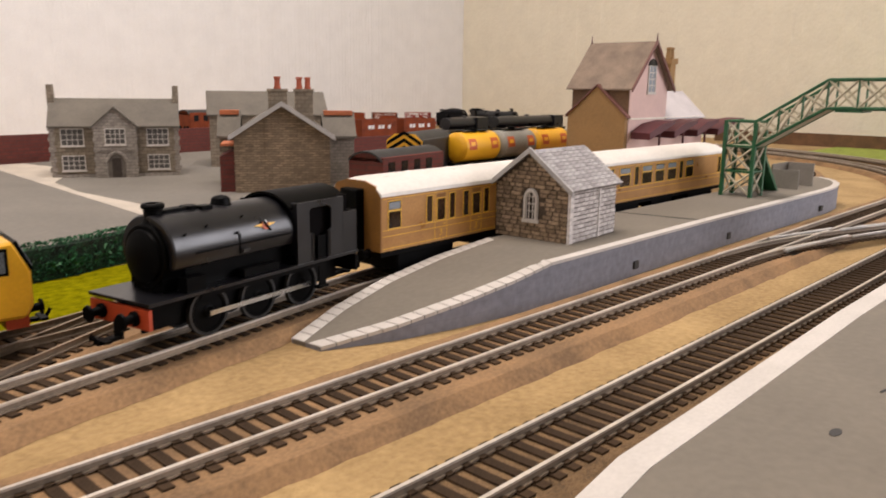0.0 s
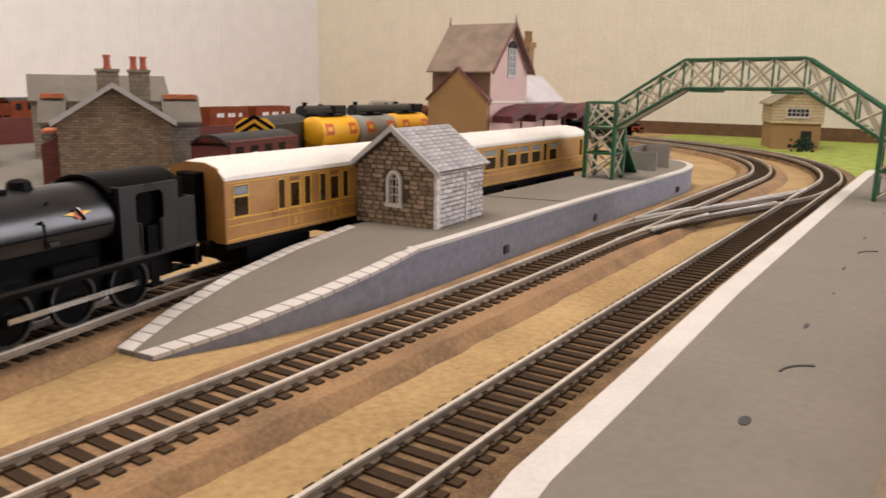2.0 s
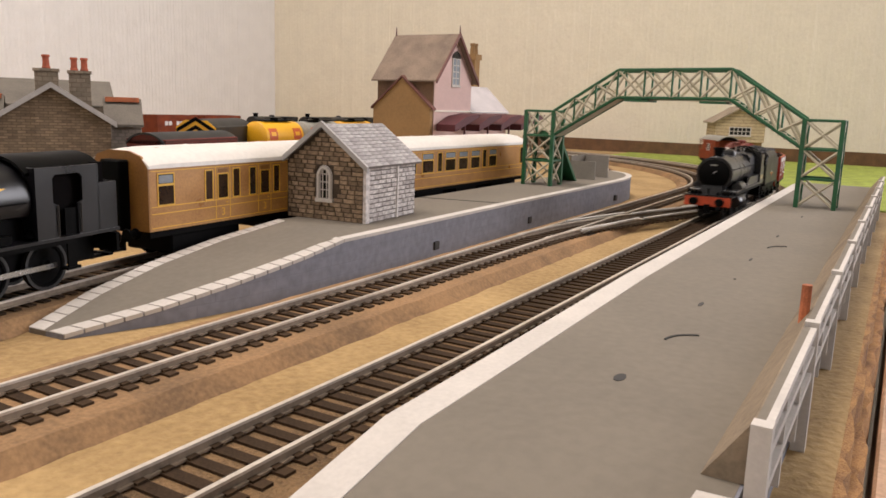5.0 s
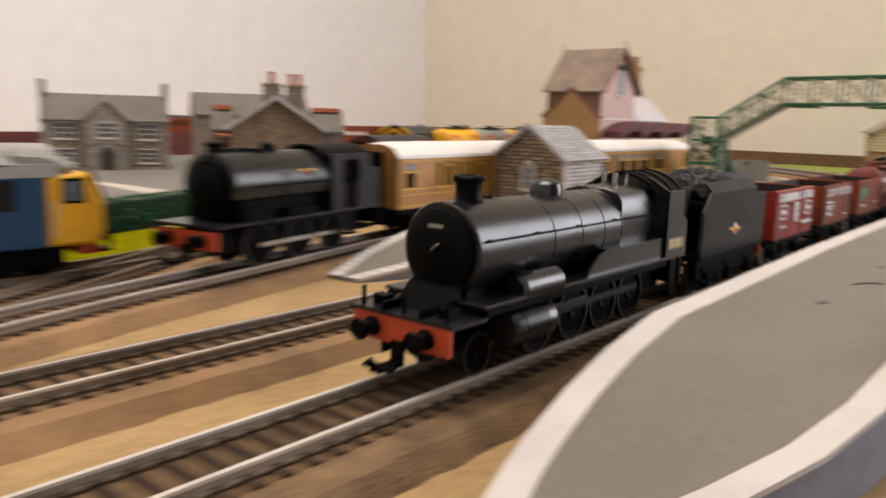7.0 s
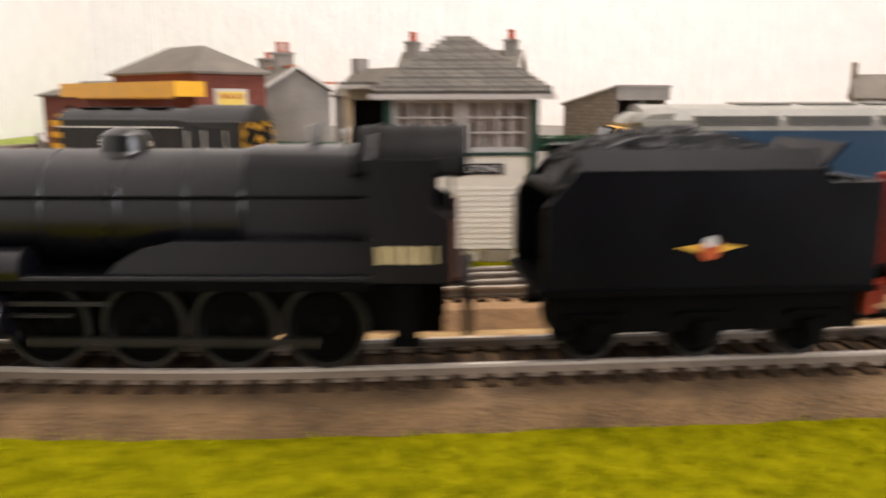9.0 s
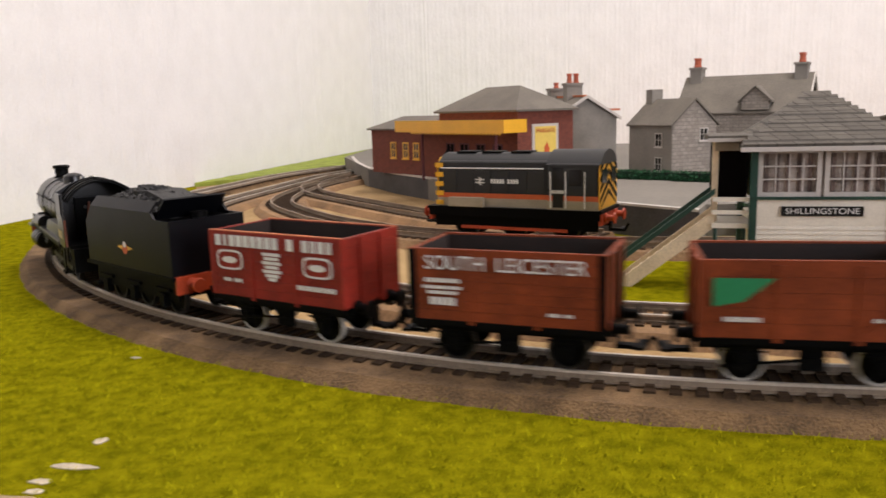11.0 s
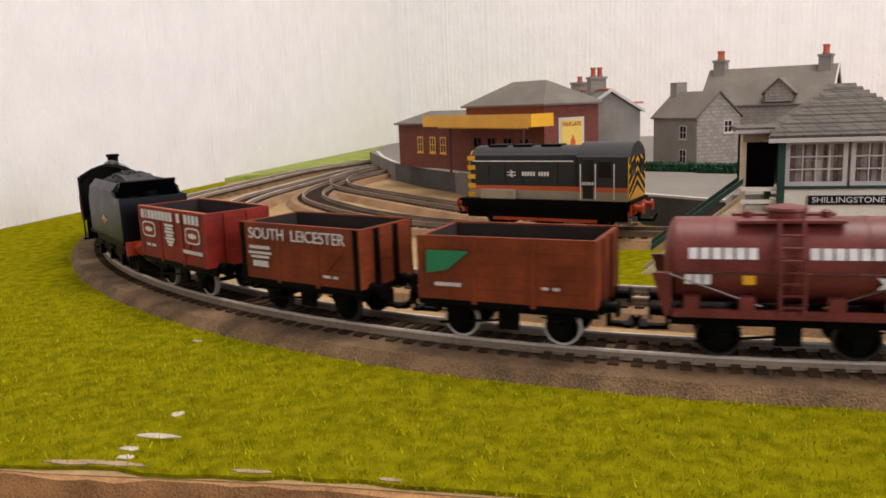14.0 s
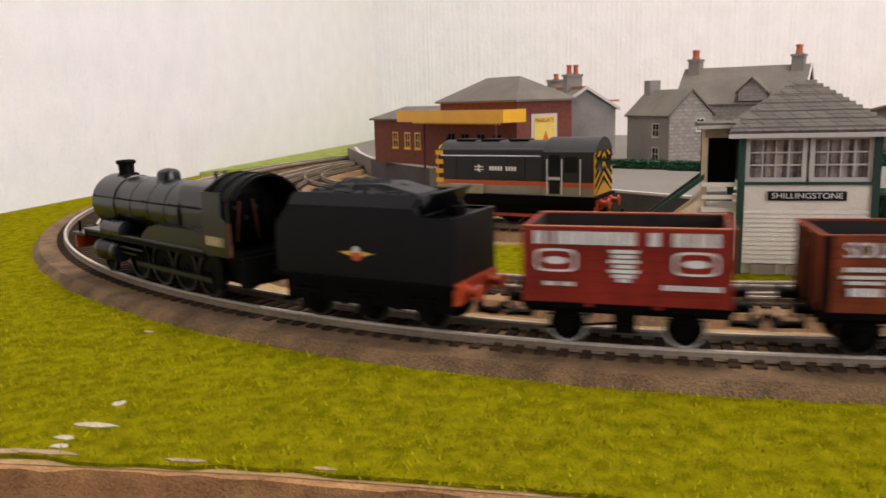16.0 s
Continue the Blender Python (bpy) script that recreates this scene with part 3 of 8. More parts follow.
def sloped_bed(bm, pts, half, z, seed=0, inner=None):
    rng = random.Random(seed)
    rows = []
    for x, y, h in pts:
        nx, ny = -math.sin(h), math.cos(h)
        hin = half if inner is None else inner
        w = [hin + 0.45 + rng.uniform(-0.07, 0.07), hin + rng.uniform(-0.05, 0.05), half + rng.uniform(-0.05, 0.05), half + 0.45 + rng.uniform(-0.07, 0.07)]
        rows.append([bm.verts.new((x + nx * o, y + ny * o, zz)) for o, zz in ((-w[0], 0.003), (-w[1], z), (w[2], z), (w[3], 0.003))])
    for a, b in zip(rows, rows[1:]):
        for i in range(4):
            bm.faces.new((a[i], a[(i + 1) % 4], b[(i + 1) % 4], b[i]))
    bm.faces.new(rows[0][::-1])
    bm.faces.new(rows[-1])


SLEEPER_BM = box(bmesh.new(), -0.165, 0.165, -1.36, 1.36, ZB - 0.05, ZS - 0.06)
for chair_y in (-1.0, -0.75, 0.75, 1.0):
    box(SLEEPER_BM, -0.13, 0.13, chair_y - 0.08, chair_y + 0.08, ZS - 0.08, ZS + 0.0)
SLEEPER = finish("sleeper", SLEEPER_BM, M["sleeper"])


def track(pts, label, bed, near=lambda x, y: False, half=1.95, lift=0.0, sleepers=True, inner=None, dull=False):
    t = thing("railway_track", label, "railway track", P(0, 0, lift), kind="structure")
    if bed is not None:
        bm = bmesh.new()
        sloped_bed(bm, pts, half, ZB, len(pts), inner)
        part("underlay", bm, bed, t, "brown cork strip under the track")
    for sgn in (-1, 1):
        bm = bmesh.new()
        c = sgn * 0.875
        ribbon(bm, pts, c - 0.035, c + 0.035, ZS - 0.02, ZR - 0.06)
        ribbon(bm, pts, c - 0.12, c + 0.12, ZS - 0.07, ZS - 0.01)
        part("rail_web", bm, M["railside"], t, "dull side of the rail")
        bm = bmesh.new()
        ribbon(bm, pts, c - 0.062, c + 0.062, ZR - 0.07, ZR)
        part("rail", bm, M["rustrail"] if dull else M["rail"], t, "dull brown rail head" if dull else "bright nickel silver rail head")
    rest = bmesh.new()
    if sleepers:
        for x, y, h in pts:
            if near(x, y):
                ob = new("sleeper", SLEEPER)
                ob.parent, ob.matrix_basis = t, P(x, y, 0, math.degrees(h))
            else:
                v0 = len(rest.verts)
                nx, ny, fx, fy = -math.sin(h), math.cos(h), math.cos(h), math.sin(h)
                q = [(x + fx * a + nx * b, y + fy * a + ny * b) for a, b in ((-0.165, -1.36), (0.165, -1.36), (0.165, 1.36), (-0.165, 1.36))]
                prism(rest, q, "z", ZB - 0.05, ZS - 0.06)
    if len(rest.verts):
        part("sleepers", rest, M["sleeper"], t, "dark brown plastic sleepers", kind="stuff")
    else:
        rest.free()
    return t


A_PTS = [route(s) for s in np.arange(-150, 235, 0.66)]
B_PTS = [route(s, 6.5) for s in np.arange(-150, 235, 0.66)]
track(A_PTS, "straight and curved nickel silver track, the outer running line", M["dirt"], half=2.3, inner=1.05, near=lambda x, y: y < 1 and -2 < x < 88)
track(B_PTS, "nickel silver track beside the island platform, the inner running line", M["cork"], half=2.1, near=lambda x, y: y < 9 and 12 < x < 88)
C_LINE = smooth_line([(5, 6.9), (14, 7.6), (20, 8.8), (26, 10.4), (31, 11.9), (37.2, 13.55), (42, 14.55), (46, 15.4), (50, 16.3), (55, 17.3), (62, 18.2), (75, 18.5), (100, 18.5), (125, 20.5), (140, 27)])
track(C_LINE, "siding track behind the island platform with the black tank engine on it", M["cork"], lift=0.012)
D_LINE = smooth_line([(-27.5, 66), (-28.5, 55), (-26.5, 42), (-20, 32.5), (-14, 27.2), (-9, 24.4), (-3.6, 22.6), (2.5, 21.6), (13, 21.8), (22, 20.9), (30, 19.9), (38, 19.2), (44, 20.2), (52, 24.0), (62, 28.6), (74, 31), (100, 32)])
track(D_LINE, "siding track carrying the blue diesel and the grey shunter", M["cork"], lift=0.006, dull=True)
E_LINE = smooth_line([(23, 10.2), (30, 13.0), (36, 15.6), (42, 18.7), (47, 21.5)])
track(E_LINE, "turnout track linking the sidings", M["cork"], lift=0.02, dull=True)
F_LINE = smooth_line([(-30, 70), (-29.5, 58), (-26, 49), (-18.3, 40.3), (-11, 33.0), (-4, 27.4), (1, 24.2)])
track(F_LINE, "rusty siding track in front of the curved platform", M["cork"], lift=0.018, dull=True)
G_LINE = smooth_line([(72, 35.4), (85, 36.2), (100, 36.6), (125, 37)])
track(G_LINE, "yard track with tank wagons", M["cork"], lift=0.93)
H_LINE = smooth_line([(87, 70), (105, 70.2), (125, 70.4), (156, 70.2)])
track(H_LINE, "rear yard track under the stored wagons", M["cork"], lift=1.3)
X_LINE = smooth_line([(74, 6.55), (80, 6.0), (87, 4.4), (94, 2.2), (101, 0.5), (107, 0.0)])
track(X_LINE, "crossover track between the two running lines", None, lift=0.03)
# point blades and checkrails of the crossover, in bare metal
for xa, ya, xb, yb in ((78, 5.05, 86, 3.9), (86, 3.6, 95, 1.3), (88, 5.0, 97, 2.3), (90, 4.6, 99, 1.6), (81, 7.2, 88, 5.6), (95, 3.2, 103, 1.2), (98, 0.9, 105, 0.75)):
    solo("point_blade", R((xa, ya, ZR + 0.02), (xb, yb, ZR + 0.02), 0.1, 6), M["tyre"], "bright metal blade of the turnout", "turnout blade", "structure")
lever = thing("point_lever", "small black point motor lever beside the turnout", "point lever", P(79, 5.0, 0))
part("base", B(-0.6, 0.6, -0.35, 0.35, 0, 0.5), M["matt"], lever, bevel=0.05)
part("arm", R((-0.7, 0.1, 0.55), (0.6, 0.1, 0.6), 0.1, 8), M["steel"], lever)

# ---- grass and dirt areas ----
gr = [(-46, -8.5), (-13, -8.55), (-6, -8.2), (20, -8.4), (28.5, -9.0), (27.0, -4.2), (25.6, -2.55)]
gr += [route(s, -2.3)[:2] for s in np.arange(88, 178, 4)] + [(-44.5, 60), (-46, 62)]
sheet("grass_mat", gr, 0.10, M["grass"], "bright green static grass mat with bare worn patches", "grass", 0.14, 0.12, 3)
for i, (x, y, w, h) in enumerate(((-11.2, -6.6, 0.62, 0.16), (-11.5, -5.2, 0.2, 0.22), (-11.5, -7.4, 0.28, 0.16), (-11.4, -8.2, 1.0, 0.13), (-12.6, -8.3, 0.7, 0.12), (-7.9, -8.12, 0.55, 0.1), (-4.6, -8.05, 0.3, 0.08), (-11.3, -7.85, 0.25, 0.16), (-14.6, 1.2, 0.25, 0.1), (-6.5, 0.75, 0.13, 0.1), (1.2, -1.9, 0.12, 0.08))):
    n = 14
    rg = random.Random(i)
    sheet("bare_patch", [(x + w * math.cos(a) * rg.uniform(0.7, 1.1), y + h * math.sin(a) * rg.uniform(0.6, 1.1)) for a in np.linspace(0, 2 * math.pi, n, endpoint=False)], 0.125, M["tornpaper"] if y < -8 else M["barepatch"], "pale bare patch where the grass is worn away", "bare patch", 0.03, 0.03, i)
blade = bpy.data.materials.new("grass_blade")
blade.use_nodes = True
nt = blade.node_tree
geo, rmp = nt.nodes.new("ShaderNodeNewGeometry"), nt.nodes.new("ShaderNodeValToRGB")
rmp.color_ramp.elements[0].color, rmp.color_ramp.elements[1].color = (0.17, 0.17, 0.003, 1), (0.52, 0.47, 0.006, 1)
nt.links.new(geo.outputs["Random Per Island"], rmp.inputs[0])
nt.links.new(rmp.outputs[0], nt.nodes["Principled BSDF"].inputs["Base Color"])
nt.nodes["Principled BSDF"].inputs["Roughness"].default_value = 0.9
nt.nodes["Principled BSDF"].inputs["Specular IOR Level"].default_value = 0.0
rs = np.random.RandomState(7)
N = 52000
gx, gy = rs.uniform(-30, 27, N), rs.uniform(-8.4, 9, N)
lim = np.where(gx > X0, -2.4, RL - np.sqrt(np.clip((RL + 2.45) ** 2 - (X0 - gx) ** 2, 0, None)))
bare = (np.abs(gx + 11.2) < 0.6) & (np.abs(gy + 6.6) < 0.16)
keep = (gy < lim) & (gx < 25.4 + np.clip(-2 - gy, 0, 3) * 0.6) & ~bare
gx, gy = gx[keep], gy[keep]
n = len(gx)
ang, hh, ww = rs.uniform(0, 6.28, n), rs.uniform(0.06, 0.17, n), rs.uniform(0.012, 0.03, n)
lx, ly = rs.normal(0, 0.06, n), rs.normal(0, 0.06, n)
va = np.stack([gx - ww * np.cos(ang), gy - ww * np.sin(ang), np.full(n, 0.08)], 1)
vb = np.stack([gx + ww * np.cos(ang), gy + ww * np.sin(ang), np.full(n, 0.08)], 1)
vc = np.stack([gx + lx, gy + ly, 0.09 + hh], 1)
me = bpy.data.meshes.new("grass_blades")
me.from_pydata((np.stack([va, vb, vc], 1).reshape(-1, 3) * CM).tolist(), [], np.arange(3 * n).reshape(-1, 3).tolist())
me.materials.append(blade)
tagged(new("grass_blades", me), "short yellow green static grass fibres on the mat", "grass", "", "stuff")
sheet("grass_strip", [(-8, 10.2), (14, 10.6), (22, 12.2), (30, 15.2), (31, 17.2), (22, 18.4), (2, 19.4), (-8, 19)], 0.06, M["grass"], "olive green grass strip between the sidings", "grass", 0.08, 0.15, 4)
sheet("grass_strip", [(-4, 25.2), (14, 25), (30, 23), (40, 22.2), (48, 24.4), (55, 28.5), (54, 31.5), (20, 28.5), (-2, 28)], 0.06, M["grass"], "dull green grass verge below the hedge", "grass", 0.08, 0.15, 5)
sheet("grass_bank", [(-45.8, 62), (-42.5, 66), (-38, 86), (-26, 102), (-10, 112), (-10, 137), (-45.8, 137)], 0.5, M["lawn"], "lime green grass bank along the wall", "grass", 0.6, 0.2, 6)
sheet("grass_bank", [(112, -4.5), (119, -2.9), (134, 2.6), (147, 9.4), (158, 20), (168, 36), (195, 36), (195, -11), (112, -11)], 0.10, M["lawn"], "lime green lawn round the distant signal box", "grass", 0.14, 0.12, 7)
sheet("grass_strip", [(-26, 28), (-20, 22.5), (-13, 20), (-13, 22), (-20, 28.5), (-24, 34)], 0.05, M["grass"], "olive grass triangle between the curved tracks", "grass", 0.07, 0.15, 8)


def yard_z(x):
    return float(np.interp(x, (30, 56), (2.0, 1.0)))


bm = bmesh.new()
front_edge = [(-34, 82), (-24.5, 61), (-13.2, 45.6), (-5, 35.5), (1.7, 28.2), (6.3, 27.0), (16, 28.6), (26, 29.5), (36, 30.3), (46, 31.6), (56, 35), (64, 38.5), (72, 40.5), (86, 45), (110, 55), (150, 58)]
rows = []
for x, y in front_edge:
    q = [bm.verts.new((x, y, -0.2)), bm.verts.new((x, y, yard_z(x)))]
    q += [bm.verts.new((x + (k + 1) * (x * 0.02), y + (104 - y) * (k + 1) / 4, yard_z(x))) for k in range(4)]
    rows.append(q)
for a, b in zip(rows, rows[1:]):
    for i in range(5):
        bm.faces.new((a[i], b[i], b[i + 1], a[i + 1]))
solo("yard", bm, M["yard"], "raised grey card yard on which the houses stand", "yard", "structure")

# ---- platforms ----
ZP = 2.04
PL_NEAR = [(60.3, 9.5), (77.5, 9.85), (92, 9.9), (101, 9.95), (104.5, 10.3), (107.2, 11.1), (109.3, 12.3), (110.6, 13.9)]
PL_FAR = [(62.9, 15.6), (77, 15.7), (92, 15.8), (101, 15.9), (104.5, 16.0), (107.2, 16.0), (109.3, 15.9), (110.6, 15.6)]
ramp_n = [(48.25, 11.75), (51.3, 10.6), (54.5, 9.95), (57.5, 9.6), (60.3, 9.5)]
ramp_f = [(48.1, 13.35), (51.0, 14.35), (54.5, 15.15), (58.5, 15.6), (62.9, 15.6)]
ramp_z = [0.16, 0.66, 1.15, 1.6, ZP]


def deck_strip(bm, near, far, zn, zf):
    rows = []
    for (xa, ya), (xb, yb), za, zb in zip(near, far, zn, zf):
        rows.append([bm.verts.new(p) for p in ((xa, ya, 0), (xb, yb, 0), (xb, yb, zb), (xa, ya, za))])
    for a, b in zip(rows, rows[1:]):
        for i in range(4):
            bm.faces.new((a[i], a[(i + 1) % 4], b[(i + 1) % 4], b[i]))
    bm.faces.new(rows[0][::-1])
    bm.faces.new(rows[-1])


def along(line, zs, other, s):
    """A point on a platform's edge, s centimetres along, and the level way across the deck there."""
    i, acc = 0, 0.0
    for i in range(len(line) - 1):
        l = math.dist(line[i], line[i + 1])
        if s <= acc + l or i == len(line) - 2:
            break
        acc += l
    u = (s - acc) / l
    p = Vector((*line[i], zs[i])).lerp(Vector((*line[i + 1], zs[i + 1])), u)
    q = Vector((*other[i], zs[i])).lerp(Vector((*other[i + 1], zs[i + 1])), u)
    return p, (q - p).normalized()


def edge_slabs(parent, line, zs, width, step, mat, other, lift=0.03, gap=0.06):
    """White edge stones laid end to end along a line, each one a slab."""
    total = sum(math.dist(a, b) for a, b in zip(line, line[1:]))
    n = max(1, int(total / step))
    for k in range(n):
        bm = bmesh.new()
        q = [along(line, zs, other, total * (k + e) / n + g) for e, g in ((0, gap / 2), (1, -gap / 2))]
        lo, hi = Vector((0, 0, -0.12)), Vector((0, 0, lift))
        v = [bm.verts.new(p + o) for o in (lo, hi) for p in (q[0][0] - q[0][1] * 0.05, q[0][0] + q[0][1] * width, q[1][0] + q[1][1] * width, q[1][0] - q[1][1] * 0.05)]
        for f in ((3, 2, 1, 0), (4, 5, 6, 7), (0, 1, 5, 4), (1, 2, 6, 5), (2, 3, 7, 6), (3, 0, 4, 7)):
            bm.faces.new([v[i] for i in f])
        part("edge_slab", bm, mat, parent)


def edge_line(parent, line, zs, width, mat, other, label="white painted edge line"):
    total = sum(math.dist(a, b) for a, b in zip(line, line[1:]))
    bm = bmesh.new()
    rows = []
    marks = sorted(set([0.0, total] + list(np.cumsum([math.dist(a, b) for a, b in zip(line, line[1:])]))[:-1] + list(np.arange(0.7, total, 0.7))))
    for sgm in marks:
        p, d = along(line, zs, other, sgm)
        rows.append([bm.verts.new(p + d * o + Vector((0, 0, z))) for o, z in ((-0.05, -0.1), (width, -0.1), (width, 0.03), (-0.05, 0.03))])
    for a, b in zip(rows, rows[1:]):
        for i in range(4):
            bm.faces.new((a[i], a[(i + 1) % 4], b[(i + 1) % 4], b[i]))
    bm.faces.new(rows[0][::-1])
    bm.faces.new(rows[-1])
    part("edge_line", bm, mat, parent, label)


island = thing("station_platform", "grey island platform with white edge slabs and a ramped end", "platform", kind="structure")
bm = bmesh.new()
deck_strip(bm, ramp_n + PL_NEAR[1:], ramp_f + PL_FAR[1:], ramp_z + [ZP] * 7, ramp_z + [ZP] * 7)
part("platform_body", bm, M["wallgrey"], island, "grey blue platform side walls")
bm = bmesh.new()
deck_strip(bm, [(x, y + 0.06) for x, y in ramp_n + PL_NEAR[1:]], [(x, y - 0.06) for x, y in ramp_f + PL_FAR[1:]], [z + 0.012 for z in ramp_z + [ZP] * 7], [z + 0.012 for z in ramp_z + [ZP] * 7])
part("deck", bm, M["deck"], island, "plain grey platform surface")
edge_slabs(island, ramp_n, ramp_z, 0.68, 0.62, M["white"], ramp_f, gap=0.07)
edge_slabs(island, ramp_f, ramp_z, 0.68, 0.62, M["white"], ramp_n, gap=0.07)
edge_slabs(island, PL_NEAR, [ZP] * 8, 0.5, 1.6, M["white"], PL_FAR, gap=0.015)
part("deck_joint", PR([(76.2, 15.6), (76.4, 15.65), (77.6, 10.0), (77.4, 9.95)], "z", ZP, ZP + 0.03), M["joint"], island, "dark joint between platform sections")
for x, y in ((68.5, 9.62), (81, 9.83), (99, 9.8)):
    part("drain_hole", B(x - 0.22, x + 0.22, y - 0.06, y + 0.2, 0.42, 0.85), M["joint"], island, "small black drain opening")

near_pf = thing("station_platform", "grey platform with a white painted edge line and ramped end", "platform", kind="structure")
RN = [(33.4, -5.75), (34.2, -5.3), (35.3, -4.9), (36.4, -4.55), (37.6, -4.25), (39.7, -3.85), (42.1, -3.52), (45.0, -3.38), (49.5, -3.3), (61.2, -3.02), (85, -3.0), (110.3, -3.0), (113, -3.2)]
RF = [(33.5, -6.3), (34.3, -6.75), (35.4, -7.3), (36.5, -7.85), (37.7, -8.35), (39.8, -9.05), (42.2, -9.5), (45.4, -9.75), (49.7, -9.75), (61, -9.75), (85, -9.75), (110.3, -9.75), (113, -9.75)]
RZ = [0.5, 0.6, 0.75, 0.88, 1.04, 1.33, 1.65] + [ZP] * 6
bm = bmesh.new()
deck_strip(bm, RN, RF, RZ, RZ)
part("platform_body", bm, M["wallgrey"], near_pf, "dark grey platform side walls")
bm = bmesh.new()
deck_strip(bm, [(x + 0.06, y - 0.06) for x, y in RN], [(x + 0.06, y + 0.06) for x, y in RF], [z + 0.012 for z in RZ], [z + 0.012 for z in RZ])
part("deck", bm, M["deck"], near_pf, "plain grey platform surface")
edge_line(near_pf, RN, RZ, 0.72, M["white"], RF)
edge_line(near_pf, RF[:8], RZ[:8], 0.62, M["white"], RN[:8])
edge_line(near_pf, [(75, -9.7), (113, -9.7)], [ZP, ZP], 0.5, M["white"], [(75, -3), (113, -3)])
for i, (x, y, w, h) in enumerate(((49.9, -6.4, 0.28, 0.13), (58.2, -6.35, 0.3, 0.07), (67.6, -6.3, 0.35, 0.05), (63, -6.5, 0.08, 0.05), (75.5, -6.3, 0.4, 0.05), (85, -6.4, 0.4, 0.05))):
    part("dark_mark", PR([(x + w * math.cos(a), y + h * math.sin(a)) for a in np.linspace(0, 6.28, 10, endpoint=False)], "z", ZP + 0.012, ZP + 0.03), M["joint"], near_pf, "dark glue mark on the platform")
for x0, y0 in ((54.3, -6.45), (72, -6.45)):
    bm = bmesh.new()
    for k in range(8):
        a0, a1 = 0.25 + k * 0.16, 0.25 + (k + 1) * 0.16
        rod(bm, (x0 + 1.0 * math.cos(a0) - 0.8, y0 + 0.9 * math.sin(a0) - 0.9, ZP + 0.02), (x0 + 1.0 * math.cos(a1) - 0.8, y0 + 0.9 * math.sin(a1) - 0.9, ZP + 0.02), 0.04, 5)
    part("dark_mark", bm, M["joint"], near_pf, "curved dark scratch on the platform")
backing = thing("backing_plank", "sloping tan plank along the back edge of the platform", "plank", kind="structure")
part("plank", PR([(-9.05, 2.06), (-9.75, 3.1), (-9.79, 3.1), (-9.79, 2.06)], "x", 46.0, 112.6), material("tan_plank", (0.26, 0.2, 0.135), 0.85, 0, 0.2, 3.0, fine=0.02), backing)
fence = thing("platform_fence", "grey and white panelled fence along the platform's back edge", "fence")
for k in range(9):
    x0 = 45.7 + k * 7.4
    part("panel", B(x0, x0 + 7.2, -9.95, -9.8, 1.2, 3.15), M["deck"], fence, "grey fence panel")
    for z in (1.9, 2.55, 3.0):
        part("fence_rail", B(x0, x0 + 7.2, -10.08, -9.95, z, z + 0.16), M["white"], fence, "white fence rail")
    part("fence_post", B(x0 - 0.06, x0 + 0.26, -10.12, -9.795, 0.0, 3.25), M["white"], fence, "white fence post")
    for j in (1, 2):
        part("fence_post", B(x0 + 2.4 * j, x0 + 2.4 * j + 0.16, -10.07, -9.95, 1.2, 3.15), M["white"], fence, "white upright")
solo("rusty_pin", R((55.0, -9.6, ZP), (55.0, -9.6, 3.75), 0.13, 8), M["ridge"], "rusty orange wooden pin standing on the platform", "pin")

curved_pf = thing("station_platform", "dark sided curved platform in front of the red brick station", "platform", kind="structure")
bm = bmesh.new()
cn = [(-33, 82), (-28.5, 70), (-24.4, 60.9), (-19, 52.8), (-13.1, 45.7), (-5.5, 36.2), (1.7, 28.0), (6.3, 24.3)]
cf = [(-25, 86), (-20, 76), (-15, 70), (-9, 63), (-4, 57), (1, 50), (6, 42), (8.8, 34)]
deck_strip(bm, cn, cf, [ZP] * 8, [ZP] * 8)
part("platform_body", bm, material("platform_dark", (0.075, 0.07, 0.068), 0.85, 0, 0.2, 2.0, fine=0.01), curved_pf, "dark grey platform wall")
bm = bmesh.new()
deck_strip(bm, [(x + 0.05, y + 0.05) for x, y in cn], [(x - 0.05, y) for x, y in cf], [ZP + 0.012] * 8, [ZP + 0.012] * 8)
part("deck", bm, M["yard"], curved_pf, "light grey platform surface")
edge_slabs(curved_pf, cn, [ZP] * 8, 0.35, 1.8, M["white"], cf, gap=0.03)


# ---- building pieces ----
def gable_walls(bm, x0, x1, y0, y1, z0, ze, zr, ridge="x"):
    """Four walls with gables, as one solid; the ridge runs along the given axis."""
    if ridge == "x":
        ym = (y0 + y1) / 2
        prism(bm, [(y0, z0), (y1, z0), (y1, ze), (ym, zr), (y0, ze)], "x", x0, x1)
    else:
        xm = (x0 + x1) / 2
        prism(bm, [(x0, z0), (x1, z0), (x1, ze), (xm, zr), (x0, ze)], "y", y0, y1)
    return bm


def gable_roof(parent, x0, x1, y0, y1, ze, zr, mat, ridge="x", over=0.3, th=0.16, label="slate roof"):
    """Two roof slopes of some thickness, each one a part."""
    a0, a1, b0, b1 = (x0, x1, y0, y1) if ridge == "x" else (y0, y1, x0, x1)
    m = (b0 + b1) / 2
    sl = (zr - ze) / (m - b0)
    for s in (-1, 1):
        e = m + s * (m - b0 + over)
        zl = zr - sl * (m - b0 + over)
        bm = PR([(e, zl + 0.02), (m, zr + 0.02), (m, zr + th + 0.04), (e, zl + th + 0.02)], "x" if ridge == "x" else "y", a0 - over, a1 + over)
        part("roof", bm, mat, parent, label)


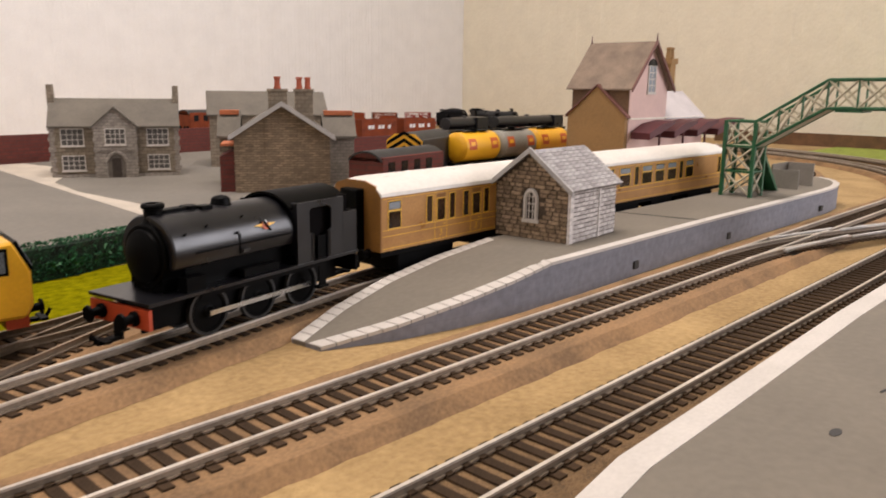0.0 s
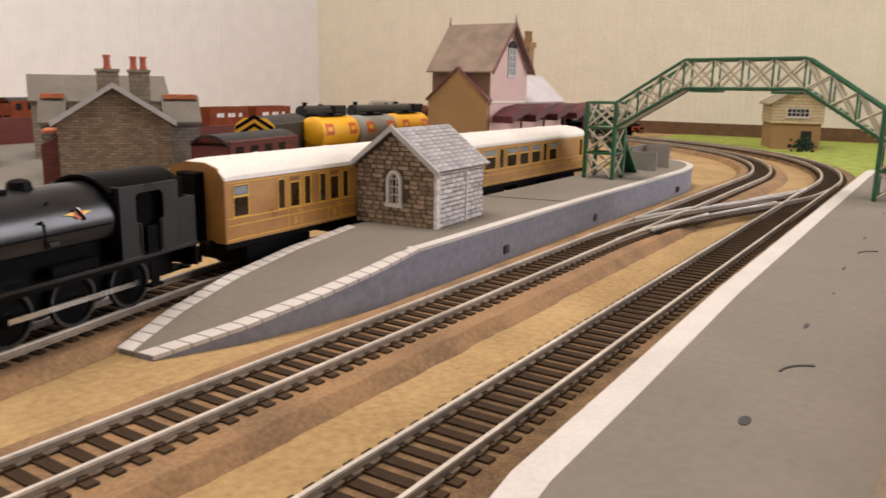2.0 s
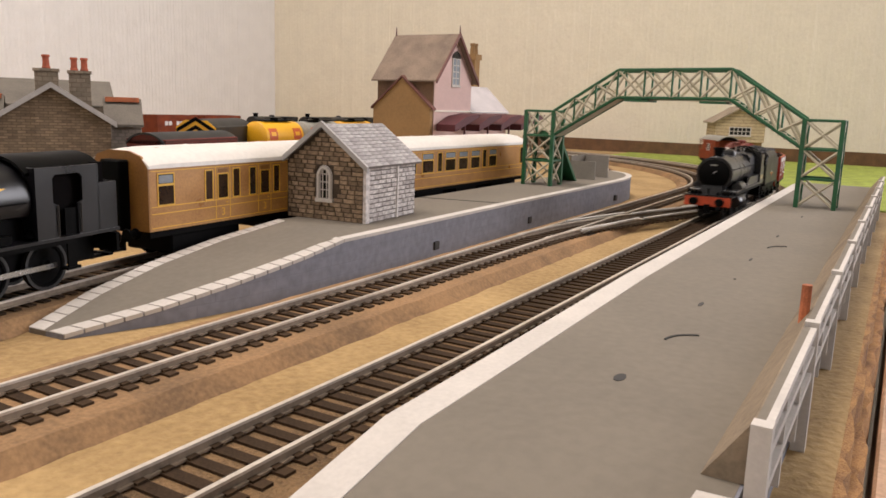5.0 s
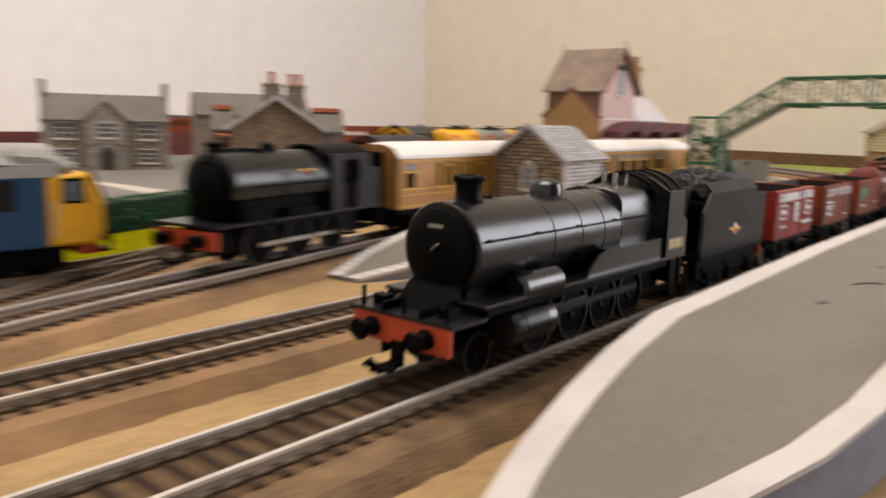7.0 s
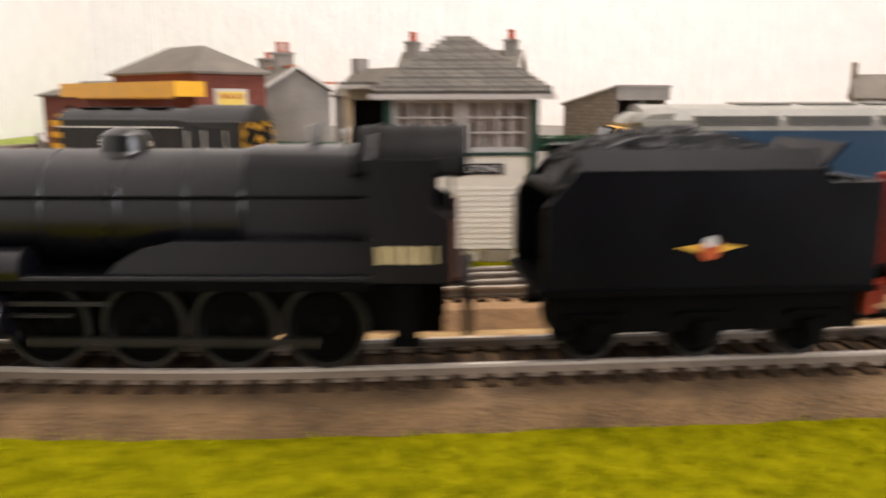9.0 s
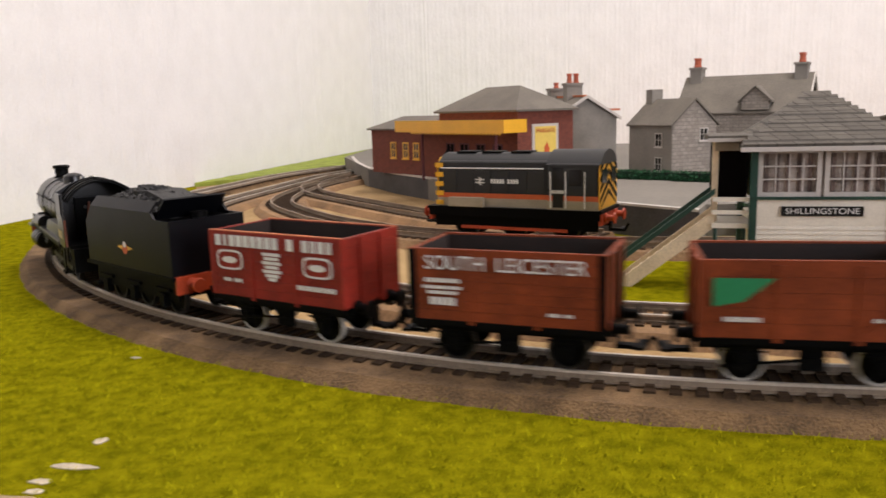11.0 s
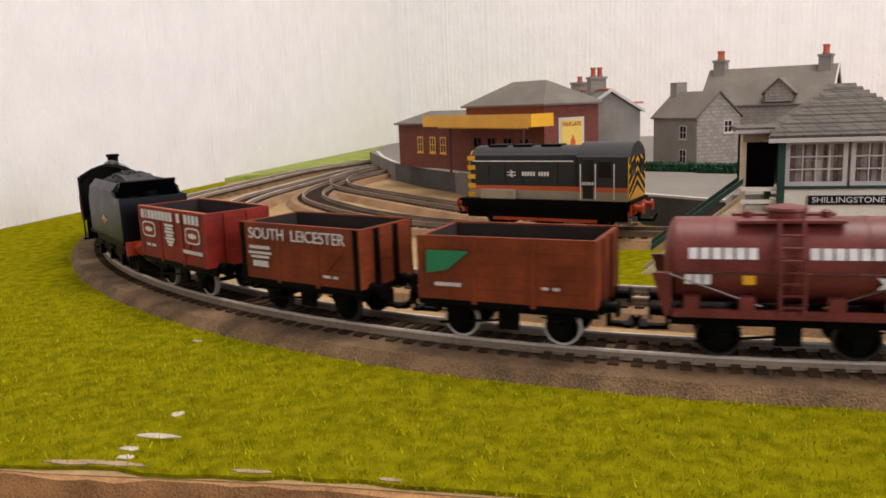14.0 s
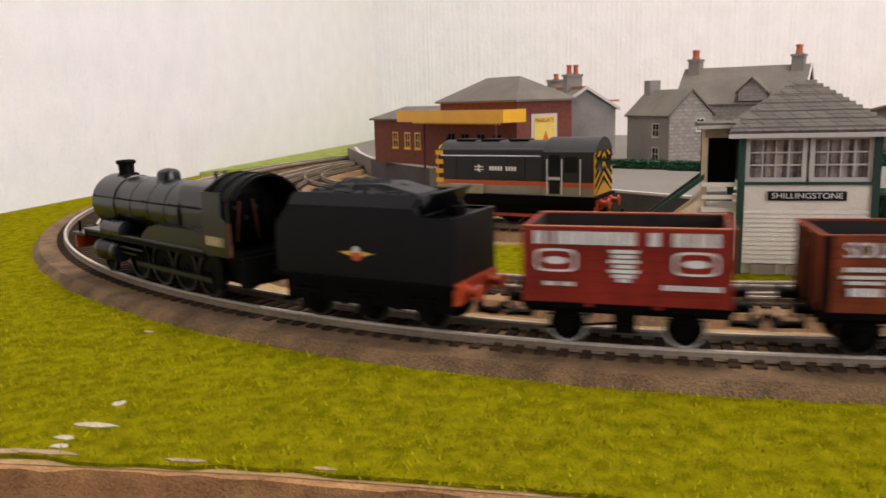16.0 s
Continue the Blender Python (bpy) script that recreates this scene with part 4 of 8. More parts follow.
def sash(parent, x, z, w, h, face, frame_mat, pane_mat, cols=2, rows=2, bar=0.09, proud=0.06, sill=True):
    """A window lying on a wall; face gives the pose whose local x runs along the wall and y into it."""
    win = part("window", B(-w / 2, w / 2, -0.02, 0.05, -h / 2, h / 2), pane_mat, parent, "window pane", at=face @ P(x, 0, z))
    bm = bmesh.new()
    for a, b, c, d in ((-w / 2 - bar, w / 2 + bar, h / 2, h / 2 + bar), (-w / 2 - bar, w / 2 + bar, -h / 2 - bar, -h / 2), (-w / 2 - bar, -w / 2, -h / 2, h / 2), (w / 2, w / 2 + bar, -h / 2, h / 2)):
        box(bm, a, b, -proud, 0.03, c, d)
    part("window_frame", bm, frame_mat, win)
    bm = bmesh.new()
    for i in range(1, cols):
        xx = -w / 2 + w * i / cols
        box(bm, xx - bar * 0.32, xx + bar * 0.32, -proud * 0.8, 0.0, -h / 2, h / 2)
    for j in range(1, rows):
        zz = -h / 2 + h * j / rows
        box(bm, -w / 2, w / 2, -proud * 0.75, 0.0, zz - bar * 0.32, zz + bar * 0.32)
    if len(bm.verts):
        part("glazing_bars", bm, frame_mat, win)
    else:
        bm.free()
    if sill:
        part("window_sill", B(-w / 2 - bar * 1.6, w / 2 + bar * 1.6, -proud * 2, 0.03, -h / 2 - bar * 2, -h / 2 - bar), frame_mat, win)
    return win


def chimney(parent, x, y, z0, z1, w, d, mat, pots=2, along="x", pot_h=1.1):
    st = part("chimney", B(x - w / 2, x + w / 2, y - d / 2, y + d / 2, z0, z1), mat, parent, "chimney stack")
    part("chimney_cap", B(x - w / 2 - 0.1, x + w / 2 + 0.1, y - d / 2 - 0.1, y + d / 2 + 0.1, z1 - 0.22, z1), mat, st)
    for i in range(pots):
        o = (i - (pots - 1) / 2) * 0.75
        px, py = (x + o, y) if along == "x" else (x, y + o)
        bm = bmesh.new()
        turned(bm, (px, py, z1), (0, 0, 1), [(0, 0.3), (0.15, 0.3), (0.2, 0.25), (pot_h - 0.2, 0.23), (pot_h - 0.15, 0.3), (pot_h, 0.28)], 12)
        part("chimney_pot", bm, M["pot"], st, "terracotta chimney pot")


def FACE(x, y, z, rz):
    return P(x, y, z, rz)


# ---- the stone hut on the island platform ----
hut = thing("platform_hut", "small buff stone hut with a pale slate roof on the platform", "hut", P(64.35, 13.85, ZP, 4.5))
part("wall", gable_walls(bmesh.new(), 0, 5.2, -2.35, 2.35, 0, 2.95, 4.75, "x"), M["hutjoint"], hut, "dark joints of the stone walls")
part("side_wall", B(0.1, 5.15, -2.41, -2.34, 0, 2.9), M["palejoint"], hut, "grey joints of the lightened side wall")


def stone_block(w, h, d, seed):
    """One rough-faced stone: x out of the wall, y along, z up, with its corners knocked off square."""
    rg = random.Random(seed)
    bm = box(bmesh.new(), -d, 0.02, -w / 2, w / 2, -h / 2, h / 2)
    for v in bm.verts:
        if v.co.x < 0:
            v.co.y *= rg.uniform(0.86, 0.99)
            v.co.z *= rg.uniform(0.8, 0.98)
            v.co.x *= rg.uniform(0.6, 1.2)
    return bm


STONES = [finish("stone", stone_block(0.52, 0.2, 0.05, k), M["hutstone"], smooth=False) for k in range(5)]
PALE = [finish("stone", stone_block(0.62, 0.2, 0.045, 20 + k), M["hutpale"], smooth=False) for k in range(4)]
rng = random.Random(31)
for row in range(20):
    z = 0.13 + row * 0.232
    half = 2.3 if z < 2.85 else 2.3 * max(0.0, (4.62 - z) / 1.77)
    y = -half
    while y < half - 0.2:
        w = min(rng.choice((0.34, 0.42, 0.5, 0.58, 0.7)), half - y)
        c = y + w / 2
        if not (abs(c) < 0.36 + w / 2 and 0.9 < z < 2.75):
            ob = new("stone", rng.choice(STONES))
            ob.parent, ob.matrix_basis = hut, P(0, c, z) @ Matrix.Diagonal((rng.uniform(0.7, 1.3), (w - 0.035) / 0.52, rng.uniform(0.9, 1.02), 1))
        y += w
# south side in the paler stones, daylight included in their colour
for row in range(12):
    z = 0.14 + row * 0.236
    x = 0.32
    while x < 5.05:
        w = min(rng.choice((0.4, 0.55, 0.7, 0.9)), 5.12 - x)
        if w > 0.12:
            ob = new("stone", rng.choice(PALE))
            ob.parent, ob.matrix_basis = hut, P(x + w / 2, -2.41, z, 90) @ Matrix.Diagonal((rng.uniform(0.6, 1.3), (w - 0.03) / 0.62, rng.uniform(0.85, 1.0), 1))
        x += w
gable_roof(hut, 0, 5.2, -2.35, 2.35, 2.95, 4.75, M["palejoint"], "x", 0.26, 0.08, "pale grey slate roof")
SLATE_RUN = [finish("slate", box(bmesh.new(), -0.36, 0.36, -0.16, 0.16, 0, 0.045), M["hutslate"], smooth=False)]
pitch = math.degrees(math.atan2(1.8, 2.35))
for sgn in (-1, 1):
    for row in range(12):
        d = 0.12 + row * 0.268
        yy, zz = sgn * (2.62 - d * math.cos(math.radians(pitch))), 2.85 + d * math.sin(math.radians(pitch)) + 0.02
        for k in range(8):
            ob = new("slate", SLATE_RUN[0])
            ob.parent, ob.matrix_basis = hut, P(-0.26 + 0.36 + k * 0.7186 + (0.0 if row % 2 else 0.0), yy, zz, 0, -sgn * (pitch - 5)) @ Matrix.Diagonal((0.985, 1, 1, 1))
for s in (-1, 1):
    part("bargeboard", PR([(s * 2.75, 2.58), (0, 4.72), (0, 5.02), (s * 2.75, 2.88)], "x", -0.42, -0.26), M["barge"], hut, "pale bargeboard")
win = part("window", PR([(-0.36, 1.15), (0.36, 1.15), (0.36, 2.35), (0.2, 2.62), (0, 2.7), (-0.2, 2.62), (-0.36, 2.35)], "x", -0.03, 0.1), M["pane"], hut, "arched window")
bm = bmesh.new()
arch = [(-0.36, 1.1), (-0.36, 2.35), (-0.2, 2.62), (0, 2.7), (0.2, 2.62), (0.36, 2.35), (0.36, 1.1)]
for (ya, za), (yb, zb) in zip(arch, arch[1:]):
    rod(bm, (-0.06, ya, za), (-0.06, yb, zb), 0.12, 6)
box(bm, -0.14, 0.0, -0.52, 0.52, 0.92, 1.12)
part("window_frame", bm, M["white"], win, "white arched frame")
bm = bmesh.new()
for yy in (-0.12, 0.12):
    box(bm, -0.06, -0.02, yy - 0.025, yy + 0.025, 1.15, 2.62)
for zz in (1.55, 1.95, 2.35):
    box(bm, -0.06, -0.02, -0.36, 0.36, zz - 0.025, zz + 0.025)
part("glazing_bars", bm, M["white"], win)
part("corner_stones", B(-0.06, 0.3, -2.47, -2.3, 0, 2.85), M["hutpale"], hut, "pale corner stones")
part("wall_strip", B(3.05, 3.2, -2.5, -2.4, 0, 2.85), M["hutpale"], hut, "pale upright strip")

# ---- footbridge ----
bridge = thing("footbridge", "green and cream lattice girder footbridge over the running lines", "footbridge", P(0, 0, 0))
BX = 91.2


def lattice_side(name, pts, x, mat, crossmat, n):
    """A lattice panel between two polylines in the plane x = const."""
    bm = bmesh.new()
    (ya, za0, za1), (yb, zb0, zb1) = pts
    for za, zb in ((za0, zb0), (za1, zb1)):
        rod(bm, (x, ya, za), (x, yb, zb), 0.12, 6)
    part("girder_chord", bm, mat, bridge, "green girder chord")
    bm, bg = bmesh.new(), bmesh.new()
    for i in range(n):
        u0, u1 = i / n, (i + 1) / n
        y0, y1 = ya + (yb - ya) * u0, ya + (yb - ya) * u1
        l0, l1 = za0 + (zb0 - za0) * u0, za0 + (zb0 - za0) * u1
        h0, h1 = za1 + (zb1 - za1) * u0, za1 + (zb1 - za1) * u1
        part("lattice_bar", R((x, y0, l0), (x, y1, h1), 0.1, 5), crossmat, bridge)
        part("lattice_bar", R((x, y0, h0), (x, y1, l1), 0.1, 5), crossmat, bridge)
        part("girder_post", R((x, y0, l0), (x, y0, h0), 0.085, 5), mat, bridge)
    part("girder_post", R((x, yb, zb0), (x + 0.02, yb, zb1), 0.08, 5), mat, bridge)
    bm.free()
    bg.free()


for x in (BX - 0.9, BX + 1.1):
    lattice_side("span", ((7.5, 9.0, 11.0), (-0.5, 9.1, 11.1)), x, M["green"], M["bridgecream"], 4)
    lattice_side("stair", ((12.4, 6.0, 7.9), (7.5, 9.0, 11.0)), x, M["green"], M["bridgecream"], 3)
    lattice_side("stair", ((-0.5, 9.1, 11.1), (-5.4, 6.0, 7.9)), x, M["green"], M["bridgecream"], 3)
part("walkway", B(BX - 0.9, BX + 1.1, -0.5, 7.5, 8.9, 9.05), M["bridgecream"], bridge, "cream walkway floor")
for ya, za, yb, zb in ((12.4, 5.9, 7.5, 8.95), (-5.4, 5.9, -0.5, 8.95)):
    bm = bmesh.new()
    prism(bm, [(ya, za), (yb, zb), (yb, zb + 0.12), (ya, za + 0.12)], "x", BX - 0.8, BX + 1.0)
    flight = part("stair_flight", bm, M["bridgecream"], bridge, "cream stair flight")
    n = 12
    for i in range(n):
        u = i / n
        y, z = ya + (yb - ya) * u, za + (zb - za) * u
        part("stair_tread", B(BX - 0.8, BX + 1.0, min(y, y + 0.4), max(y, y + 0.4), z + 0.1, z + 0.3), M["bridgecream"], flight)
for yy in (6.0, 0.6):
    part("deck_bracket", B(BX - 1.0, BX + 1.2, yy - 0.9, yy + 0.9, 8.75, 8.9), M["green"], bridge, "green bracket")


def tower(y0, y1):
    xs = (BX - 0.9, BX + 1.1)
    for x in xs:
        for y in (y0, y1):
            part("tower_leg", B(x - 0.14, x + 0.14, y - 0.14, y + 0.14, ZP, 7.9), M["green"], bridge, "green tower leg")
    levels = (ZP + 0.1, 4.0, 5.95, 7.85)
    for z in levels[1:]:
        for x in xs:
            part("tower_rail", R((x, y0, z), (x, y1, z), 0.1, 5), M["green"], bridge)
        for y in (y0, y1):
            part("tower_rail", R((xs[0], y, z), (xs[1], y, z), 0.1, 5), M["green"], bridge)
    for za, zb in zip(levels, levels[1:]):
        for x in xs:
            part("cross_brace", R((x, y0, za), (x, y1, zb), 0.09, 5), M["bridgecream"], bridge)
            part("cross_brace", R((x, y1, za), (x, y0, zb), 0.09, 5), M["bridgecream"], bridge)
        for y in (y0, y1):
            part("cross_brace", R((xs[0], y, za), (xs[1], y, zb), 0.09, 5), M["bridgecream"], bridge)
            part("cross_brace", R((xs[1], y, za), (xs[0], y, zb), 0.09, 5), M["bridgecream"], bridge)
    part("landing", B(xs[0], xs[1], y0, y1, 5.85, 5.98), M["bridgecream"], bridge)


tower(12.4, 14.7)
tower(-7.7, -5.4)
for y0, y1 in ((12.4, 14.7),):
    part("lower_stair", PR([(BX + 1.1, 5.9), (BX + 5.2, ZP), (BX + 5.6, ZP), (BX + 1.1, 6.3)], "y", (y0 + y1) / 2 - 0.9, (y0 + y1) / 2 + 0.9), M["green"], bridge, "dark green lower stair flight")
shelter = thing("platform_shelter", "small grey open platform shelter behind the footbridge stairs", "shelter", P(98.5, 12.6, ZP))
part("back_panel", B(0, 3.6, 1.3, 1.45, 0, 2.0), M["deck"], shelter)
part("side_panel", B(3.45, 3.6, -0.9, 1.3, 0, 2.0), M["render"], shelter)
part("side_panel", B(0, 0.15, -0.9, 1.3, 0, 1.6), M["render"], shelter)

# ---- large gabled station building in pink and brown ----
st2 = thing("station_building", "pink rendered station with a steep brown roof and maroon canopy", "station", P(97.1, 28.4, 0.0, -91))
# local x runs along the ridge; its front gable shows pink
part("wall", gable_walls(bmesh.new(), -3.1, 3.1, -3.3, 3.3, 0.3, 10.55, 14.3, "x"), M["pinkwall"], st2, "pink rendered walls")
part("wall", B(-3.05, 3.05, -3.42, -3.29, 0.3, 10.5), material("dark_brown_card", (0.17, 0.10, 0.055), 0.85, 0, 0.15, 2.0), st2, "unpainted brown card side")
gable_roof(st2, -3.1, 3.1, -3.3, 3.3, 10.55, 14.3, M["tileroof"], "x", 0.45, 0.14, "steep weathered tile roof")
BARGE = material("brown_bargeboard", (0.16, 0.065, 0.05), 0.7, 0, 0.12, 1.5)
for s in (-1, 1):
    part("bargeboard", PR([(s * 3.8, 9.92), (0, 14.22), (0, 14.6), (s * 3.8, 10.3)], "x", 3.56, 3.7), BARGE, st2, "dark maroon bargeboard")
for x in (-3.45, 3.6):
    part("finial", R((x, 0, 14.3), (x, 0, 15.2), 0.09, 6, 0.03), M["maroon"], st2, "roof finial")
gw = P(3.13, 0, 0, 90)
sash(st2, 0.3, 11.1, 1.15, 2.3, gw, M["white"], M["palepane"], 2, 4, 0.12)
part("window_arch", PR([(-0.45, 12.3), (1.05, 12.3), (0.95, 12.6), (0.65, 12.85), (0.3, 12.95), (-0.05, 12.85), (-0.35, 12.6)], "x", 3.1, 3.2), M["pane"], st2, "dark window arch")
part("gable_extension", PR([(-3.2, 0.3), (3.05, 0.3), (3.05, 7.85), (0, 10.4), (-3.2, 7.85)], "y", -3.85, -3.42), M["ochre"], st2, "brown card gabled extension")
for s in (-1, 1):
    part("roof", PR([(s * 3.4, 7.55), (0, 10.42), (0, 10.6), (s * 3.4, 7.73)], "y", -4.0, -3.42), BARGE, st2)
part("chimney", B(-0.45, 0.45, 8.55, 9.55, 6, 13.0), M["ochre"], st2, "ochre chimney stack")
part("chimney_cap", B(-0.6, 0.6, 8.4, 9.7, 12.75, 13.3), M["ochre"], st2)
for y in (8.75, 9.35):
    part("chimney_pot", turned(bmesh.new(), (0, y, 13.3), (0, 0, 1), [(0, 0.26), (0.2, 0.28), (0.85, 0.22), (0.92, 0.28), (1.1, 0.26)], 10), M["ochre"], st2)
part("side_wing", gable_walls(bmesh.new(), -2.0, 3.1, 3.3, 11.0, 0.3, 7.55, 9.9, "y"), M["pinkwall"], st2, "low pink wing")
gable_roof(st2, -2.0, 3.1, 3.3, 11.0, 7.55, 9.9, material("pale_card_roof", (0.50, 0.46, 0.45), 0.8, 0, 0.08, 2.0), "y", 0.2, 0.1, "pale grey wing roof")
part("cornice", B(3.1, 3.22, -3.3, 11.0, 7.45, 7.6), M["clap"], st2, "white cornice line")
for k in range(4):
    y = -3.0 + k * 4.45
    part("canopy", PR([(y, 5.75), (y + 4.4 + (1.4 if k == 3 else 0), 7.05), (y + 4.4 + (1.4 if k == 3 else 0), 7.35), (y + 2.0, 7.1), (y, 6.35)], "x", 3.22, 5.2), M["maroon"], st2, "maroon sawtooth canopy")
    part("canopy_post", R((4.9, y + 2.2, 0.3), (4.9, y + 2.2, 6.4), 0.1, 8), M["maroon"], st2, "maroon canopy post")


# ---- stone houses ----
def stone_house(m, label, L, D, ze, zr, wall, roof, porch=False, win_rows=2, pots=0, group=""):
    h = thing("house", label, "house", m, group)
    part("wall", gable_walls(bmesh.new(), -L / 2, L / 2, -D / 2, D / 2, 0, ze, zr, "x"), wall, h, "stone walls")
    gable_roof(h, -L / 2, L / 2, -D / 2, D / 2, ze, zr, roof, "x", 0.25, 0.14, "grey slate roof")
    return h


lh = stone_house(P(66.0, 68.1, 1.0, -26.5), "grey stone house with a central porch gable and slate roof", 11.6, 6.4, 5.0, 7.4, M["greystone"], M["houseroof"])
part("porch_gable", PR([(-1.9, 0), (1.9, 0), (1.9, 5.0), (0, 6.7), (-1.9, 5.0)], "y", -4.1, -2.9), M["lightstone"], lh, "projecting porch gable")
for s in (-1, 1):
    part("roof", PR([(s * 2.2, 4.75), (0, 6.72), (0, 6.9), (s * 2.2, 4.93)], "y", -4.3, 0.0), M["houseroof"], lh)
f = P(0, -3.2, 0)
for x in (-3.9, 3.9):
    sash(lh, x, 3.9, 1.9, 1.5, f, M["white"], M["housepane"], 4, 3, 0.1)
    sash(lh, x, 1.4, 1.9, 1.3, f, M["white"], M["housepane"], 4, 3, 0.1)
sash(lh, 0, 4.0, 1.7, 1.4, P(0, -4.1, 0), M["white"], M["housepane"], 4, 3, 0.1)
part("door", PR([(-0.9, 0), (0.9, 0), (0.9, 1.6), (0.5, 2.2), (0, 2.4), (-0.5, 2.2), (-0.9, 1.6)], "y", -4.16, -4.0), M["ochregrey"], lh, "grey brown door in an arched doorway")
bm = bmesh.new()
arc = [(-0.95, 0), (-0.95, 1.6), (-0.55, 2.25), (0, 2.5), (0.55, 2.25), (0.95, 1.6), (0.95, 0)]
for (xa, za), (xb, zb) in zip(arc, arc[1:]):
    rod(bm, (xa, -4.15, za), (xb, -4.15, zb), 0.16, 6)
part("door_surround", bm, M["lightstone"], lh, "pale stone arch")
for s in (-1, 1):
    bm = bmesh.new()
    prism(bm, [(s * 5.4, 5.0), (s * 6.1, 5.0), (s * 6.15, 8.9), (s * 5.6, 8.9)], "y", -0.6, 0.6)
    part("chimney", bm, M["greystone"], lh, "plain stone end chimney")
    for k in range(10):
        w = 0.3 if k % 2 else 0.18
        part("corner_stone", B(s * 5.72 - w, s * 5.72 + w, -3.27, -3.1, k * 0.5 + 0.02, k * 0.5 + 0.48), M["lightstone"], lh)
        part("corner_stone", B(s * 1.78 - w * 0.8, s * 1.78 + w * 0.8, -4.16, -4.0, k * 0.5 + 0.02, k * 0.5 + 0.48), M["lightstone"], lh)

part("door_leaf", B(-0.42, 0.42, -4.2, -4.15, 0.02, 1.9), M["dkbrown"], lh, "narrow dark panelled door")
part("lintel", B(-1.5, 1.5, -4.22, -4.0, 2.62, 2.82), M["lightstone"], lh, "pale string course over the porch")
part("plinth", B(-5.85, 5.85, -3.3, -3.18, 0, 0.3), M["lightstone"], lh, "pale stone plinth")
ghs = thing("house", "buff stone cottage with gabled end, orange ridge tiles and chimneys", "house", P(70.0, 44.9, 0.95, 55))
# local x from the camera-facing gable back
part("wall", gable_walls(bmesh.new(), 0, 11, -4.05, 4.05, 0, 4.95, 7.55, "x"), M["stone"], ghs, "buff stone gable walls")
gable_roof(ghs, 0, 11, -4.05, 4.05, 4.95, 7.55, M["houseroof"], "x", 0.35, 0.15, "grey slate roof")
for s in (-1, 1):
    part("bargeboard", PR([(s * 4.5, 4.5), (0, 7.42), (0, 7.85), (s * 4.5, 4.93)], "x", -0.5, -0.34), M["barge"], ghs, "pale bargeboard")
part("wall_strip", B(-0.06, 0.03, -1.2, -1.05, 0, 6.3), M["stone"], ghs, "raised joint strip")
part("wall_strip", B(-0.06, 0.03, 1.3, 1.42, 0, 6.2), M["stone"], ghs, "raised joint strip")
part("side_render", B(0.05, 10.9, -4.12, -4.04, 0, 4.8), M["lightstone"], ghs, "pale side wall")
for x in (1.6, 4.0):
    part("door", B(x - 0.5, x + 0.5, -4.18, -4.1, 0, 2.6), M["clap"], ghs, "white side door")
for x, y, k in ((1.4, 0.3, 1), (4.4, -2.0, 2)):
    chimney(ghs, x, y, 5.0, 8.85, 1.9, 1.6, M["greystone"], k, "y", 1.05)
part("ridge_tiles", B(2.5, 10.8, -0.25, 0.25, 7.62, 7.85), M["ridge"], ghs, "orange ridge tiles")
for y0, y1 in ((-6.6, -3.9), (3.9, 5.6)):
    part("dormer_wing", PR([(5.0, 0), (9.4, 0), (9.4, 4.6), (7.2, 6.5), (5.0, 4.6)], "y", y0, y1), M["lightstone"] if y0 < 0 else M["greystone"], ghs, "side wing with small gable")
    for s in (-1, 1):
        part("roof", PR([(7.2 + s * 2.6, 4.4), (7.2, 6.55), (7.2, 6.75), (7.2 + s * 2.6, 4.6)], "y", y0 - 0.2, y1 + 0.2), M["houseroof"], ghs)
    part("ridge_tiles", B(6.55, 7.85, y0, y1, 6.45, 6.85), M["ridge"], ghs, "orange ridge tiles")
part("lean_to", PR([(5.3, 0), (4.05, 0), (4.05, 3.7), (5.3, 3.1)], "x", 0.6, 4.5), M["brickwall"], ghs, "low lean-to shed")
part("ridge_tiles", B(0.6, 4.5, 4.05, 5.2, 4.0, 4.2), M["ridge"], ghs, "orange ridge tiles")
rear = stone_house(P(84.0, 68.0, 0.6, -30), "grey stone terrace with a long slate roof behind the cottage", 13, 8, 6.2, 8.6, M["greystone"], M["houseroof"])

# village houses beyond the west end
gh = stone_house(P(14.9, 61.0, 2.0, -20), "large grey village house with slate roof and red chimney pots", 11.4, 8.5, 5.0, 8.35, M["lightstone"], M["houseroof"])
for x in (-4.85, 4.85):
    chimney(gh, x, 0, 6.5, 9.45, 1.1, 1.7, M["render"], 2, "y", 0.9)
part("dormer", PR([(0.3, 5.2), (2.7, 5.2), (2.7, 6.1), (1.5, 7.2), (0.3, 6.1)], "y", -4.5, -1.6), M["lightstone"], gh, "small dormer gable")
for s in (-1, 1):
    part("roof", PR([(1.5 + s * 1.5, 5.85), (1.5, 7.25), (1.5, 7.42), (1.5 + s * 1.5, 6.02)], "y", -4.7, -1.2), M["houseroof"], gh)
for s in (-1, 1):
    part("bargeboard", PR([(s * 4.6, 4.7), (0, 8.3), (0, 8.6), (s * 4.6, 5.0)], "x", 5.96, 6.08), M["white"], gh, "white bargeboard")
vh2 = thing("house", "low grey stone cottage with a plain rendered side and small windows", "house", P(7.2, 48.6, ZP, -58))
part("wall", gable_walls(bmesh.new(), -3.0, 3.0, -2.8, 1.6, 0, 4.25, 6.2, "x"), M["render"], vh2, "grey walls")
part("wall", PR([(-2.75, 0), (1.55, 0), (1.55, 4.2), (-0.6, 6.15), (-2.75, 4.2)], "x", 2.98, 3.06), M["lightstone"], vh2, "light stone gable")
gable_roof(vh2, -3.0, 3.0, -2.8, 1.6, 4.25, 6.2, M["houseroof"], "x", 0.2, 0.13)
